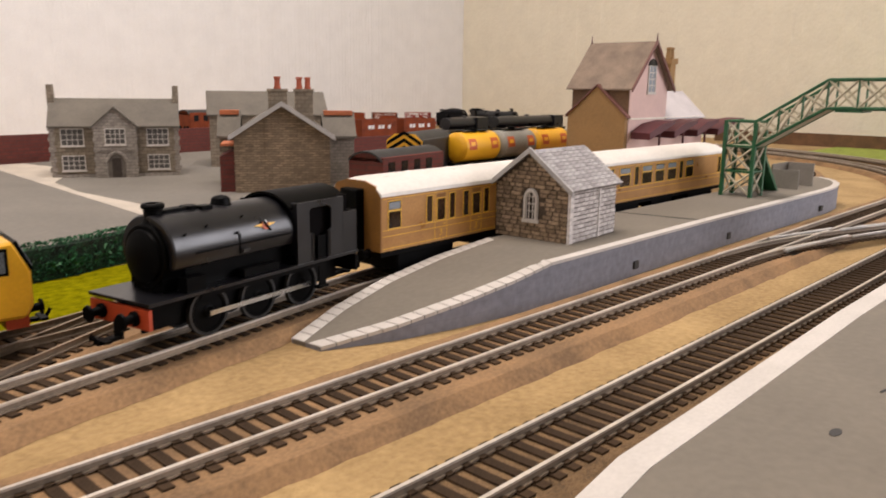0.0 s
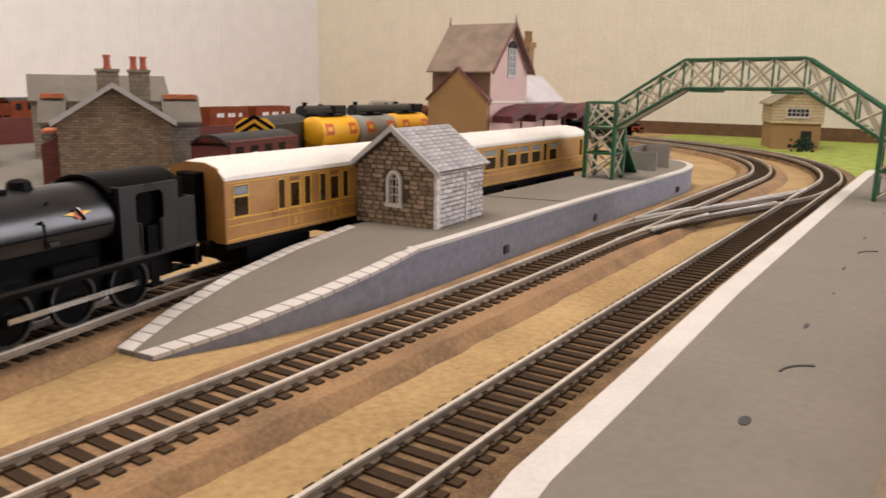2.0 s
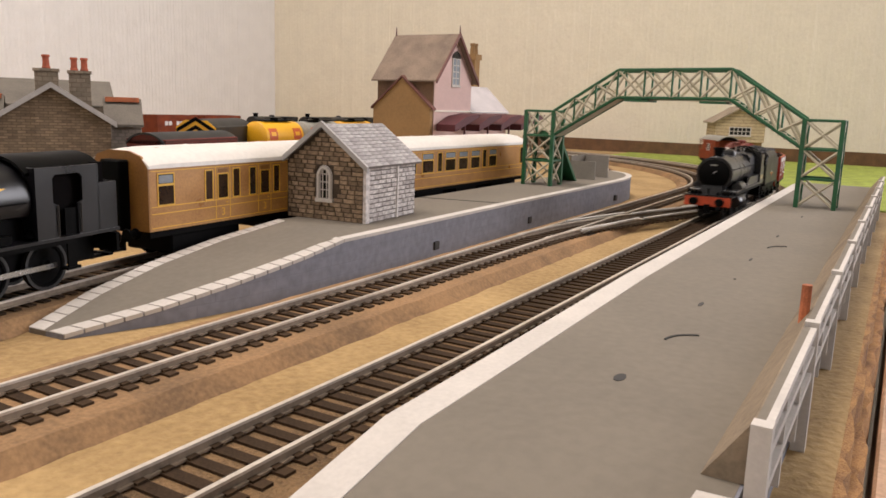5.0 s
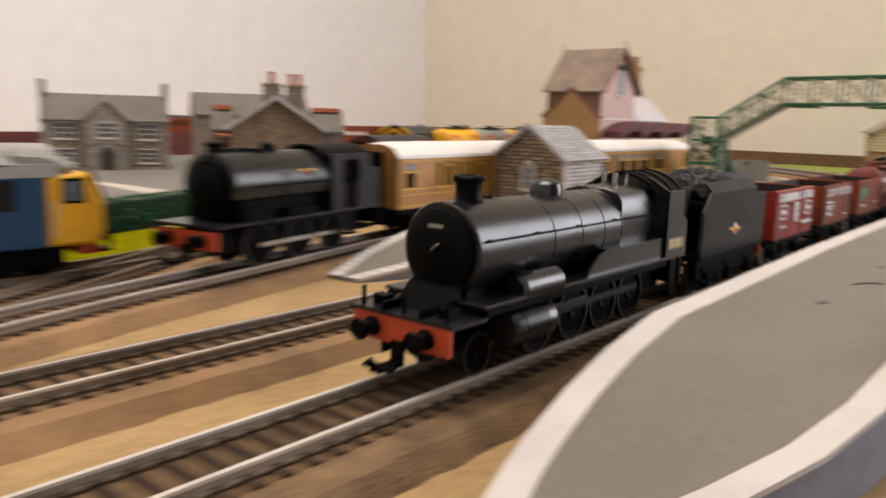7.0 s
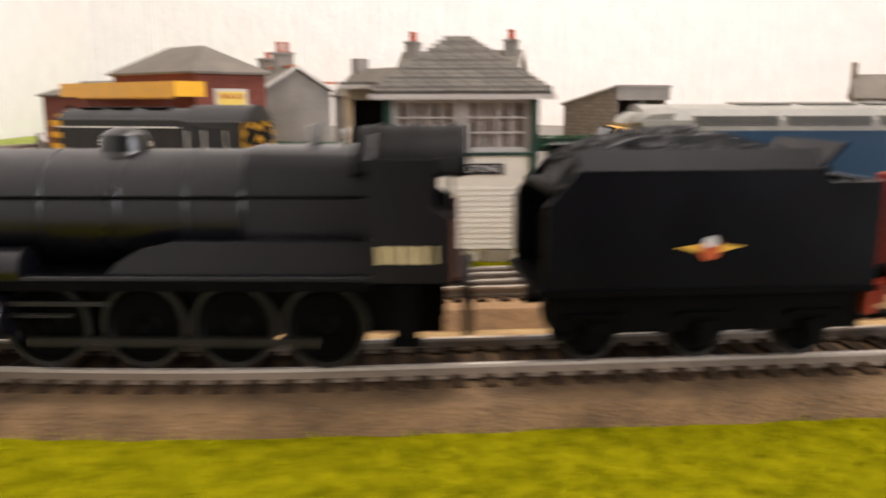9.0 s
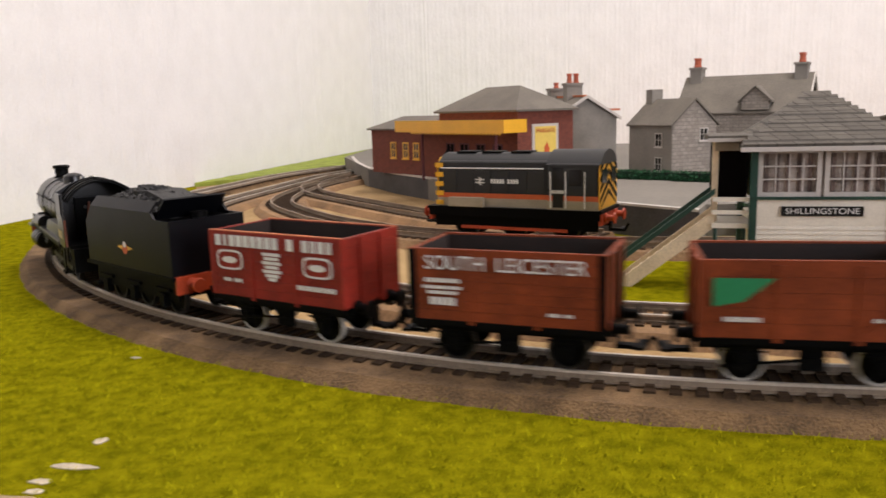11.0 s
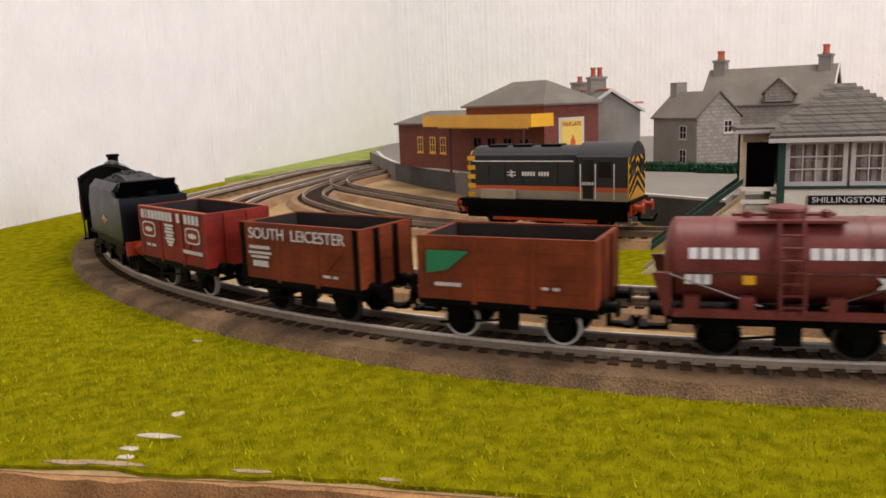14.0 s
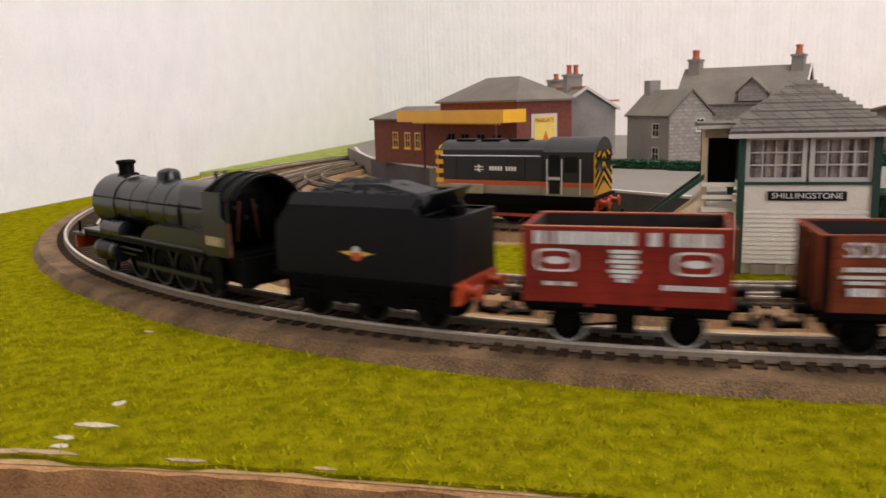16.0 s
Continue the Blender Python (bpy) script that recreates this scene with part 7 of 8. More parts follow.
        for sy in (-1, 1):
            part("end_bracket", PR([(s * 3.05, 1.4), (s * 3.2, 1.4), (s * 3.55, 2.72), (s * 3.2, 2.72)], "y", sy * 1.42 - 0.09, sy * 1.42 + 0.09), tr, tank, "flared red bracket")
        part("side_cradle", B(-3.0, 3.0, s * 1.45 - 0.12, s * 1.45 + 0.12, 1.38, 1.62), tr, tank, "red cradle beam")
        for x in (-2.5, -1.1, 1.1, 2.5):
            part("cradle_foot", B(x - 0.2, x + 0.2, s * 1.2 - 0.1, s * 1.2 + 0.35, 1.55, 2.0), tr, tank)
        for sx in (-1, 1):
            part("stay_wire", R((sx * 3.1, s * 1.5, 2.7), (sx * 0.75, s * 1.52, 1.75), 0.028, 5), M["steel"], tank, "thin bright stay wire")
        part("girth_wire", R((-3.1, s * 1.36, 2.72), (3.1, s * 1.36, 2.72), 0.02, 4), M["steel"], tank)
        part("catwalk", B(-1.35, 1.35, s * 0.72 - 0.22, s * 0.72 + 0.22, 4.12, 4.2), tr, tank, "catwalk board")
        for x in (-0.3, 0.3):
            part("ladder_rail", R((x, s * 1.6, 1.5), (x, s * 1.5, 3.2), 0.05, 5), tr, tank, "red ladder rail")
            part("ladder_rail", R((x, s * 1.5, 3.2), (x, s * 0.9, 4.22), 0.05, 5), tr, tank, "red ladder rail")
        for kk in range(7):
            z = 1.75 + kk * 0.34
            yy = 1.58 - 0.08 * (z - 1.5) / 1.7 if z < 3.2 else 1.5 - 0.59 * (z - 3.2)
            part("ladder_rung", R((-0.3, s * yy, z), (0.3, s * yy, z), 0.045, 5), tr, tank)
        # words as bars along the upper flank
        for cx, n in ((-s * -1.72, 6), (s * -1.6, 8)):
            bm = bmesh.new()
            p = 0.3
            for i in range(n):
                c = (i - (n - 1) / 2) * p
                box(bm, c - 0.115, c + 0.115, -0.17, 0.17, 0, 0.012)
            part("lettering", bm, M["whiteletter"], tank, "white writing shown as plain bars", at=P(cx, s * 1.278, 3.28, 180 if s > 0 else 0, 71))
        text_bars(tank, [1, 1, 1], 0.3, M["whiteletter"], s, s * 2.35, s * 1.335, 2.5, 0.24, 0.8)
        part("yellow_mark", PR([(-0.16, -0.14), (0.16, -0.14), (0.16, 0.14), (-0.16, 0.14)], "z", 0, 0.012), M["yellow"], tank, "small yellow plate", at=SIDE[s](s * 1.05, s * 1.33, 2.5))
        star = [(0.36 * (1 if i % 2 == 0 else 0.48) * math.sin(i * math.pi / 6), 0.36 * (1 if i % 2 == 0 else 0.48) * math.cos(i * math.pi / 6)) for i in range(12)]
        part("star", PR(star, "z", 0, 0.012), M["whiteletter"], tank, "white star", at=SIDE[s](-s * 2.35, s * 1.33, 2.45))
    part("manhole", turned(bmesh.new(), (0, 0, 4.15), (0, 0, 1), [(0, 0.5), (0.2, 0.5), (0.26, 0.56), (0.34, 0.54), (0.42, 0.2)], 18), tr, tank, "domed manhole cover")
    for x in (-1.0, 1.0):
        part("vent", turned(bmesh.new(), (x, 0, 4.15), (0, 0, 1), [(0, 0.14), (0.2, 0.14), (0.26, 0.05)], 10), tr, tank)
    wagon_under(tank, 6.1, M["darksteel"])
    van = thing("brake_van", "brown goods brake van with verandah ends", "wagon")
    wb = M["wagbrown"]
    part("body", B(-2.2, 2.2, -1.5, 1.5, 1.45, 4.2), wb, van, "planked brown van body", 0.03)
    for s in (-1, 1):
        part("verandah_side", B(min(s * 2.2, s * 3.0), max(s * 2.2, s * 3.0), 1.4, 1.5, 1.45, 2.8), wb, van)
        part("verandah_side", B(min(s * 2.2, s * 3.0), max(s * 2.2, s * 3.0), -1.5, -1.4, 1.45, 2.8), wb, van)
        part("verandah_end", B(s * 3.0 - 0.05, s * 3.0 + 0.05, -1.5, 1.5, 1.45, 2.8), wb, van)
        for y in (-1.45, 1.45):
            part("post", B(s * 3.0 - 0.08, s * 3.0 + 0.08, y - 0.06, y + 0.06, 2.8, 4.2), wb, van)
        sash(van, 0, 3.2, 0.7, 0.8, P(0, s * 1.5, 0, 180 if s > 0 else 0), M["white"], M["pane"], 2, 1, 0.06)
    arc = [(1.65 * math.sin(a), 3.3 + 1.2 * math.cos(a)) for a in np.linspace(-1.1, 1.1, 11)]
    part("roof", PR([(y, z + 0.35) for y, z in arc] + [(y, z + 0.25) for y, z in arc[::-1]], "x", -3.15, 3.15), M["ltgrey"], van, "curved grey roof")
    wagon_under(van, 6.1, M["darksteel"])
    return [(w1, 28.0), (w2, 35.75), (w3, 43.5), (tank, 51.3), (van, 59.0)]


# -- standing stock --
def arrow_mark(parent, side, x, y, z, s, mat):
    bm = bmesh.new()
    for zz in (0.28, -0.28):
        box(bm, -1.0 * s, 1.0 * s, (zz - 0.1) * s, (zz + 0.1) * s, 0, 0.012)
    for pts in ([(-0.35, 0.72), (-0.05, 0.72), (0.55, 0.28), (0.1, 0.28)], [(0.45, 0.24), (0.1, 0.24), (-0.5, -0.24), (-0.15, -0.24)], [(-0.55, -0.28), (-0.1, -0.28), (0.45, -0.72), (0.1, -0.72)]):
        prism(bm, [(a * s, b * s) for a, b in pts], "z", 0, 0.013)
    part("arrow_mark", bm, mat, parent, "white arrow shape", at=SIDE[side](x, y, z))


def bogie(parent, x, mat, n=3, pitch=1.75, r=0.62):
    b = part("bogie", B(x - pitch * (n - 1) / 2 - 0.9, x + pitch * (n - 1) / 2 + 0.9, -1.42, 1.42, 0.32, 1.2), mat, parent, "black bogie frame", 0.08)
    for k in range(n):
        xx = x + (k - (n - 1) / 2) * pitch
        for s in (-1, 1):
            part("wheel", R((xx, s * 0.78, r), (xx, s * 0.94, r), r, 18), M["matt"], b)
            part("axle_box", B(xx - 0.2, xx + 0.2, s * 1.1, s * 1.3, 0.4, 0.85) if s > 0 else B(xx - 0.2, xx + 0.2, -1.3, -1.1, 0.4, 0.85), M["matt"], b)


def blue_diesel(m):
    d = thing("diesel_locomotive", "blue diesel locomotive with yellow cabs and grey roof", "locomotive", m)
    L = 22.9
    hw = 1.72
    side = [(-hw, 1.15), (-hw, 3.75)]
    part("body", B(-L / 2 + 2.1, L / 2 - 2.1, -hw, hw, 1.15, 3.8), M["blue"], d, "blue body sides", 0.05)
    roof = [(-hw, 3.78), (-hw + 0.08, 4.25), (-1.2, 4.75), (-0.5, 4.95), (0.5, 4.95), (1.2, 4.75), (hw - 0.08, 4.25), (hw, 3.78)]
    part("roof", PR(roof, "x", -L / 2 + 1.6, L / 2 - 1.6), M["ltgrey"], d, "weathered grey roof")
    for s in (-1, 1):
        cab = [(s * (L / 2 - 2.1), 1.15), (s * (L / 2 - 0.25), 1.15), (s * L / 2, 1.6), (s * L / 2, 2.9), (s * (L / 2 - 0.5), 3.95), (s * (L / 2 - 2.1), 3.8)]
        part("cab", PR(cab, "y", -hw + 0.02, hw - 0.02), M["yellow"], d, "yellow cab end", 0.12)
        part("cab_roof", PR([(s * (L / 2 - 3.3), 3.78), (s * (L / 2 - 0.7), 3.85), (s * (L / 2 - 1.1), 4.4), (s * (L / 2 - 2.0), 4.8), (s * (L / 2 - 3.3), 4.88)], "y", -1.62, 1.62), M["ltgrey"], d, "grey cab dome", 0.3)
        for y in (-0.85, 0.85):
            part("windscreen_frame", PR([(s * (L / 2 - 0.1), 2.85), (s * (L / 2 - 0.55), 3.86), (s * (L / 2 - 0.38), 3.95), (s * (L / 2 + 0.1), 2.85)], "y", y - 0.78, y + 0.78), M["matt"], d, "black windscreen surround")
            # pale pane colour stands in for the reflection on the cab glass
            part("windscreen", PR([(s * (L / 2 - 0.05), 2.98), (s * (L / 2 - 0.42), 3.78), (s * (L / 2 - 0.3), 3.84), (s * (L / 2 + 0.1), 2.98)], "y", y - 0.64, y + 0.64), M["palepane"], d, "windscreen with a reflection in its pale colour")
        for sy in (-1, 1):
            part("cab_window_frame", B(s * (L / 2 - 1.15) - 0.42, s * (L / 2 - 1.15) + 0.42, sy * hw - 0.06, sy * hw + 0.05, 2.78, 3.72), M["matt"], d, "black side window surround")
            part("cab_window", B(s * (L / 2 - 1.15) - 0.32, s * (L / 2 - 1.15) + 0.32, sy * hw - 0.06, sy * hw + 0.07, 2.88, 3.62), M["palepane"], d, "pale cab side window")
            part("cab_door", B(s * (L / 2 - 1.2) - 0.42, s * (L / 2 - 1.2) + 0.42, sy * hw - 0.03, sy * hw + 0.02, 1.3, 3.7), M["yellow"], d, "yellow cab door")
            part("grab_rail", R((s * (L / 2 - 1.85), sy * (hw + 0.06), 1.5), (s * (L / 2 - 1.85), sy * (hw + 0.06), 2.9), 0.03, 5), M["whiteletter"], d)
        part("marker_panel", B(s * L / 2 - 0.03, s * L / 2 + 0.03, -0.7, 0.7, 1.75, 2.2), M["matt"], d)
        part("nose_skirt", B(min(s * (L / 2 - 0.9), s * (L / 2 - 0.15)), max(s * (L / 2 - 0.9), s * (L / 2 - 0.15)), -1.4, 1.4, 0.75, 1.2), M["red"], d, "red buffer beam")
        buffers(d, s * (L / 2 - 0.15), s, None, 1.3)
        bogie(d, s * 7.4, M["matt"])
    for sy in (-1, 1):
        arrow_mark(d, sy, -sy * -5.6, sy * (hw + 0.004), 2.6, 1.25, M["whiteletter"])
        text_bars(d, [1, 1, 1, 1, 1], 0.5, M["whiteletter"], sy, 6.0, sy * (hw + 0.004), 2.1, 0.42, 0.8)
        for k in range(3):
            part("grille", B(-7.5 + k * 4.2, -3.6 + k * 4.2, sy * 1.55 - 0.12, sy * 1.55 + 0.12, 3.95, 4.45), M["ltgrey"], d, "grey louvred grille")
            bm = bmesh.new()
            for j in range(5):
                box(bm, -7.4 + k * 4.2, -3.7 + k * 4.2, sy * 1.69 - 0.012, sy * 1.69 + 0.012, 4.0 + j * 0.09, 4.04 + j * 0.09)
            part("louvre", bm, M["dkgrey"], d)
        part("side_grille", B(4.3, 8.3, sy * hw - 0.03, sy * hw + 0.02, 2.6, 3.7), M["pane"], d, "dark side grille")
        part("side_grille", B(4.6, 6.4, sy * (hw - 0.1) - 0.03, sy * (hw - 0.1) + 0.03, 3.85, 4.25), M["pane"], d, "dark roof grille")
        part("side_grille", B(6.6, 8.2, sy * (hw - 0.1) - 0.03, sy * (hw - 0.1) + 0.03, 3.85, 4.25), M["pane"], d, "dark roof grille")
    for x in (-4, -1, 2):
        part("roof_panel", B(x - 1.3, x + 1.3, -0.7, 0.7, 4.93, 5.05), M["ltgrey"], d, "roof hatch", 0.03)
    part("fuel_tank", B(-4.2, 4.2, -1.5, 1.5, 0.35, 1.2), M["matt"], d, "black underframe tanks", 0.08)
    return d


blue_diesel(P(28.7, 20.0, ZR, -5.5))


def grey_shunter(m):
    d = thing("diesel_shunter", "grey and orange diesel shunter with yellow chevron ends", "locomotive", m)
    g = M["dkgrey"]
    part("running_plate", B(-5.2, 5.2, -1.7, 1.7, 1.55, 1.7), M["matt"], d, "black footplate")
    part("valance", B(-5.1, 5.1, -1.66, 1.66, 1.2, 1.55), M["matt"], d)
    part("hood", B(-4.6, 2.2, -1.38, 1.38, 1.7, 4.1), g, d, "grey engine hood", 0.08)
    part("hood_lower", B(-4.62, 2.2, -1.42, 1.42, 1.7, 2.15), M["beige"], d, "beige lower band")
    part("hood_stripe", B(-4.61, 2.2, -1.41, 1.41, 2.15, 2.4), M["orange"], d, "orange red stripe")
    arc = [(1.42 * math.sin(a), 3.5 + 1.0 * math.cos(a)) for a in np.linspace(-1.05, 1.05, 11)]
    part("hood_roof", PR([(-1.38, 4.0)] + arc + [(1.38, 4.0)], "x", -4.6, 2.2), M["dkgrey"], d, "rounded dark hood top")
    for x in (-3.2, -1.6, 0.2):
        part("hood_hatch", B(x - 0.6, x + 0.6, -0.5, 0.5, 4.42, 4.56), M["matt"], d, "", 0.03)
    part("cab", B(2.2, 5.0, -1.62, 1.62, 1.7, 4.0), g, d, "grey cab", 0.06)
    part("cab_stripe", B(2.2, 5.01, -1.63, 1.63, 2.15, 2.4), M["orange"], d)
    part("cab_lower", B(2.2, 5.02, -1.64, 1.64, 1.7, 2.15), M["beige"], d)
    arc2 = [(1.7 * math.sin(a), 3.35 + 1.3 * math.cos(a)) for a in np.linspace(-1.08, 1.08, 13)]
    part("cab_roof", PR([(-1.6, 3.95)] + arc2 + [(1.6, 3.95)], "x", 2.1, 5.1), M["dkgrey"], d, "curved cab roof")
    # wasp chevrons on the cab end and nose
    for x, sgn, hw, zt in ((5.02, 1, 1.6, 4.55), (-4.63, -1, 1.36, 4.35)):
        outline = [(-hw, 1.75), (hw, 1.75), (hw, 3.7), (hw * 0.75, 4.25), (hw * 0.3, zt), (-hw * 0.3, zt), (-hw * 0.75, 4.25), (-hw, 3.7)]
        part("end_panel", PR(outline, "x", min(x, x + sgn * 0.05), max(x, x + sgn * 0.05)), M["yellow"], d, "yellow end panel")
        bm = bmesh.new()
        for k in range(5):
            z = 1.9 + k * 0.5
            for sy in (-1, 1):
                prism(bm, [(0, z + 0.55), (0, z + 0.78), (sy * hw * 0.95, z - 0.1), (sy * hw * 0.95, z - 0.33 if k else z - 0.12)], "x", min(x + sgn * 0.05, x + sgn * 0.075), max(x + sgn * 0.05, x + sgn * 0.075))
        part("chevron", bm, M["matt"], d, "black chevron stripes")
        buffers(d, 5.15 if sgn > 0 else -5.15, sgn, M["red"], 1.3)
        if sgn > 0:
            for y in (-0.85, 0.85):
                part("cab_end_window", B(5.09, 5.12, y - 0.45, y + 0.45, 3.0, 3.7), M["pane"], d)
    for sy in (-1, 1):
        part("cab_window", B(3.4, 4.1, sy * 1.63 - 0.02, sy * 1.63 + 0.02, 2.9, 3.7), M["pane"], d, "cab window")
        part("cab_door", B(2.5, 3.1, sy * 1.63 - 0.02, sy * 1.63 + 0.02, 1.8, 3.8), M["pane"], d, "dark cab doorway")
        for x in (2.4, 3.25, 4.3):
            part("grab_rail", R((x, sy * 1.72, 1.8), (x, sy * 1.72, 3.6), 0.035, 5), M["whiteletter"], d, "white grab rail")
        part("hood_handrail", R((-4.4, sy * 1.44, 3.72), (1.9, sy * 1.44, 3.72), 0.03, 5), M["whiteletter"], d, "white handrail")
        for k in range(6):
            part("hood_door", B(-4.4 + k * 1.08, -3.4 + k * 1.08, sy * 1.4 - 0.02, sy * 1.4 + 0.02, 2.45, 3.6), g, d, "hood door")
        arrow_mark(d, sy, -sy * -1.9 if sy < 0 else 1.9, sy * 1.43, 3.05, 0.28, M["whiteletter"])
        text_bars(d, [1, 1, 1, 1, 1, 0, 1, 1, 1, 1], 0.22, M["whiteletter"], sy, sy * 0.4, sy * 1.43, 3.05, 0.17, 0.75)
        text_bars(d, [1, 1, 1, 1, 1], 0.16, M["whiteletter"], sy, 2.8, sy * 1.66, 2.6, 0.14, 0.75)
        part("tool_box", B(-3.8, -1.6, sy * 1.55 - 0.18, sy * 1.55 + 0.12, 1.7, 2.2), M["beige"], d, "beige battery box", 0.03)
        part("frame", B(-4.9, 4.9, sy * 1.2 - 0.05, sy * 1.2 + 0.05, 0.6, 1.5), M["matt"], d)
        part("coupling_rod", B(-3.2, 3.2, sy * 1.3 - 0.04, sy * 1.3 + 0.04, 0.5, 0.66), M["red"], d, "dull red rod")
        bm = bmesh.new()
        for k in range(5):
            prism(bm, [(-4.75, 1.75 + k * 0.5), (-4.25, 1.75 + k * 0.5), (-4.25, 2.0 + k * 0.5), (-4.75, 2.0 + k * 0.5)], "y", sy * 1.43 - 0.012, sy * 1.43 + 0.012)
        part("wasp_stripe", bm, M["yellow"], d, "yellow wasp stripes")
    for x in (-3.0, 0.0, 3.0):
        wheelset(d, x, 0.88, M["matt"], M["darksteel"])
    return d


SHUNTER = grey_shunter(P(-3.6, 22.6, ZR, -17))
SHUNTER.scale = (1.0, 1.0, 1.07)


def saddle_tank(m):
    e = thing("tank_engine", "satin black saddle tank engine with red buffer beam", "locomotive", m)
    k, mt = M["black"], M["matt"]
    part("running_plate", B(-5.2, 5.4, -1.65, 1.65, 1.85, 1.97), k, e, "black running plate")
    n = 26
    prof = [(1.45 * math.cos(a), 3.35 + 1.28 * math.sin(a)) for a in np.linspace(-0.45, math.pi + 0.45, n)]
    part("saddle_tank", PR(prof, "x", -1.5, 4.15), k, e, "rounded saddle tank", 0.06)
    boiler(e, 3.4, 4.3, 3.2, 1.12, mt, "smokebox", "matt black smokebox")
    bm = bmesh.new()
    turned(bm, (4.3, 0, 3.2), (1, 0, 0), [(0, 0.95), (0.1, 0.92), (0.22, 0.6), (0.27, 0.1)], 22)
    part("smokebox_door", bm, mt, e)
    part("saddle", B(3.4, 4.2, -0.8, 0.8, 1.9, 2.6), mt, e)
    part("firebox", B(-1.5, 3.38, -0.95, 0.95, 1.6, 3.0), mt, e, "matt black boiler bottom")
    chimney_stack(e, 3.85, 4.25, 0.32, 0.75, mt)
    dome(e, 0.9, 4.55, 0.36, 0.4, mt, "filler")
    part("tank_filler", R((2.4, 0, 4.6), (2.4, 0, 4.75), 0.3, 14), mt, e)
    part("cab_front", B(-1.62, -1.5, -1.6, 1.6, 1.97, 4.45), k, e, "black cab front", 0.02)
    part("cab_back", B(-4.3, -4.2, -1.6, 1.6, 1.97, 4.45), k, e, "black cab back", 0.02)
    # black filling paints the shade inside the cab
    part("cab_interior", B(-4.18, -1.64, -1.3, 1.3, 1.98, 4.3), M["dark"], e, "black block for the shade in the cab")
    for x, y, z, dx in ((3.1, 0, 4.63, 0.5), (1.9, 0.25, 4.62, 0.25)):
        part("tank_hatch", B(x - dx, x + dx, y - 0.22, y + 0.22, z - 0.1, z + 0.1), mt, e, "small tank top hatch", 0.03)
    for s in (-1, 1):
        side = [(-4.2, 1.97), (-3.28, 1.97), (-3.28, 3.1), (-3.5, 3.2), (-3.5, 4.05), (-3.38, 4.18), (-2.32, 4.18), (-2.2, 4.05), (-2.2, 3.2), (-2.42, 3.1), (-2.42, 1.97), (-1.5, 1.97), (-1.5, 4.45), (-4.2, 4.45)]
        part("cab_side", PR(side, "y", s * 1.57 - 0.04, s * 1.57 + 0.04), k, e, "black cab side with keyhole opening")
        part("cab_door", B(-3.3, -2.75, s * 1.5 - 0.03, s * 1.5 + 0.03, 1.98, 2.95), mt, e, "low black cab door")
        for x in (-3.36, -2.36):
            part("grab_rail", R((x, s * 1.66, 2.05), (x, s * 1.66, 3.1), 0.03, 5), M["darksteel"], e, "cab grab rail")
        part("tool_box", B(-0.6, 1.2, s * 1.3 - 0.2, s * 1.3 + 0.2, 1.97, 2.3), mt, e, "long tool box", 0.03)
        part("injector", B(0.9, 1.25, s * 1.5 - 0.06, s * 1.5 + 0.06, 2.95, 3.1), M["darksteel"], e, "small flank fitting", 0.02)
        for x, z in ((3.6, 3.95), (2.6, 4.1), (1.4, 3.7), (0.9, 4.2)):
            part("grab_iron", R((x, s * (1.45 * math.cos(math.asin(min(1, (z - 3.35) / 1.28))) - 0.02), z), (x + 0.02, s * (1.45 * math.cos(math.asin(min(1, (z - 3.35) / 1.28))) + 0.1), z + 0.06), 0.05, 5), mt, e)
        part("tank_seam", B(1.28, 1.33, s * 1.45 - 0.02, s * 1.45 + 0.02, 2.9, 3.7), mt, e)
        part("splash_guard", PR([(-3.0, 1.7), (3.3, 1.7), (3.3, 1.86), (-3.0, 1.86)], "y", s * 1.62 - 0.03, s * 1.62 + 0.03), mt, e, "black valance")
        part("handrail", R((-1.2, s * 1.5, 3.3), (3.3, s * 1.5, 3.3), 0.035, 5), mt, e)
        part("tank_step", R((-0.2, s * 1.48, 3.6), (0.1, s * 1.42, 4.0), 0.05, 5), mt, e)
        c_ob = crest(e, s, 0.0, s * 1.395, 3.8, 0.75)
        c_ob.matrix_basis = P(0.0, s * 1.40, 3.8, 180 if s > 0 else 0, 70)
        part("step", B(-3.2, -2.6, s * 1.6 - 0.2, s * 1.6 + 0.1, 0.75, 0.85), mt, e)
        part("step_hanger", B(-3.1, -2.7, s * 1.6 - 0.03, s * 1.6 + 0.03, 0.8, 1.9), mt, e)
        part("bunker_side", B(-5.1, -4.2, s * 1.55 - 0.05, s * 1.55 + 0.05, 1.97, 3.75), k, e, "bunker side")
        part("coupling_rod", B(-2.6, 2.6, s * 1.15 - 0.05, s * 1.15 + 0.05, 0.82, 1.0), M["steel"], e, "steel coupling rod")
        part("frame", B(-4.8, 5.0, s * 0.6 - 0.04, s * 0.6 + 0.04, 0.7, 1.9), mt, e)
        part("sand_box", B(3.0, 3.8, s * 1.3 - 0.25, s * 1.3 + 0.25, 1.97, 2.5), mt, e)
    part("bunker_back", B(-5.15, -5.05, -1.6, 1.6, 1.97, 3.75), k, e)
    part("bunker_top", B(-5.1, -4.2, -1.55, 1.55, 3.5, 3.6), mt, e)
    arc = [(1.72 * math.sin(a), 3.5 + 1.35 * math.cos(a)) for a in np.linspace(-0.95, 0.95, 13)]
    part("cab_roof", PR(arc + [(y * 0.97, z - 0.1) for y, z in arc[::-1]], "x", -4.7, -1.3), mt, e, "curved cab roof")
    # black block for the shade between cab and bunker
    part("cab_gap", B(-4.6, -4.25, -1.5, 1.5, 3.7, 4.5), M["dark"], e)
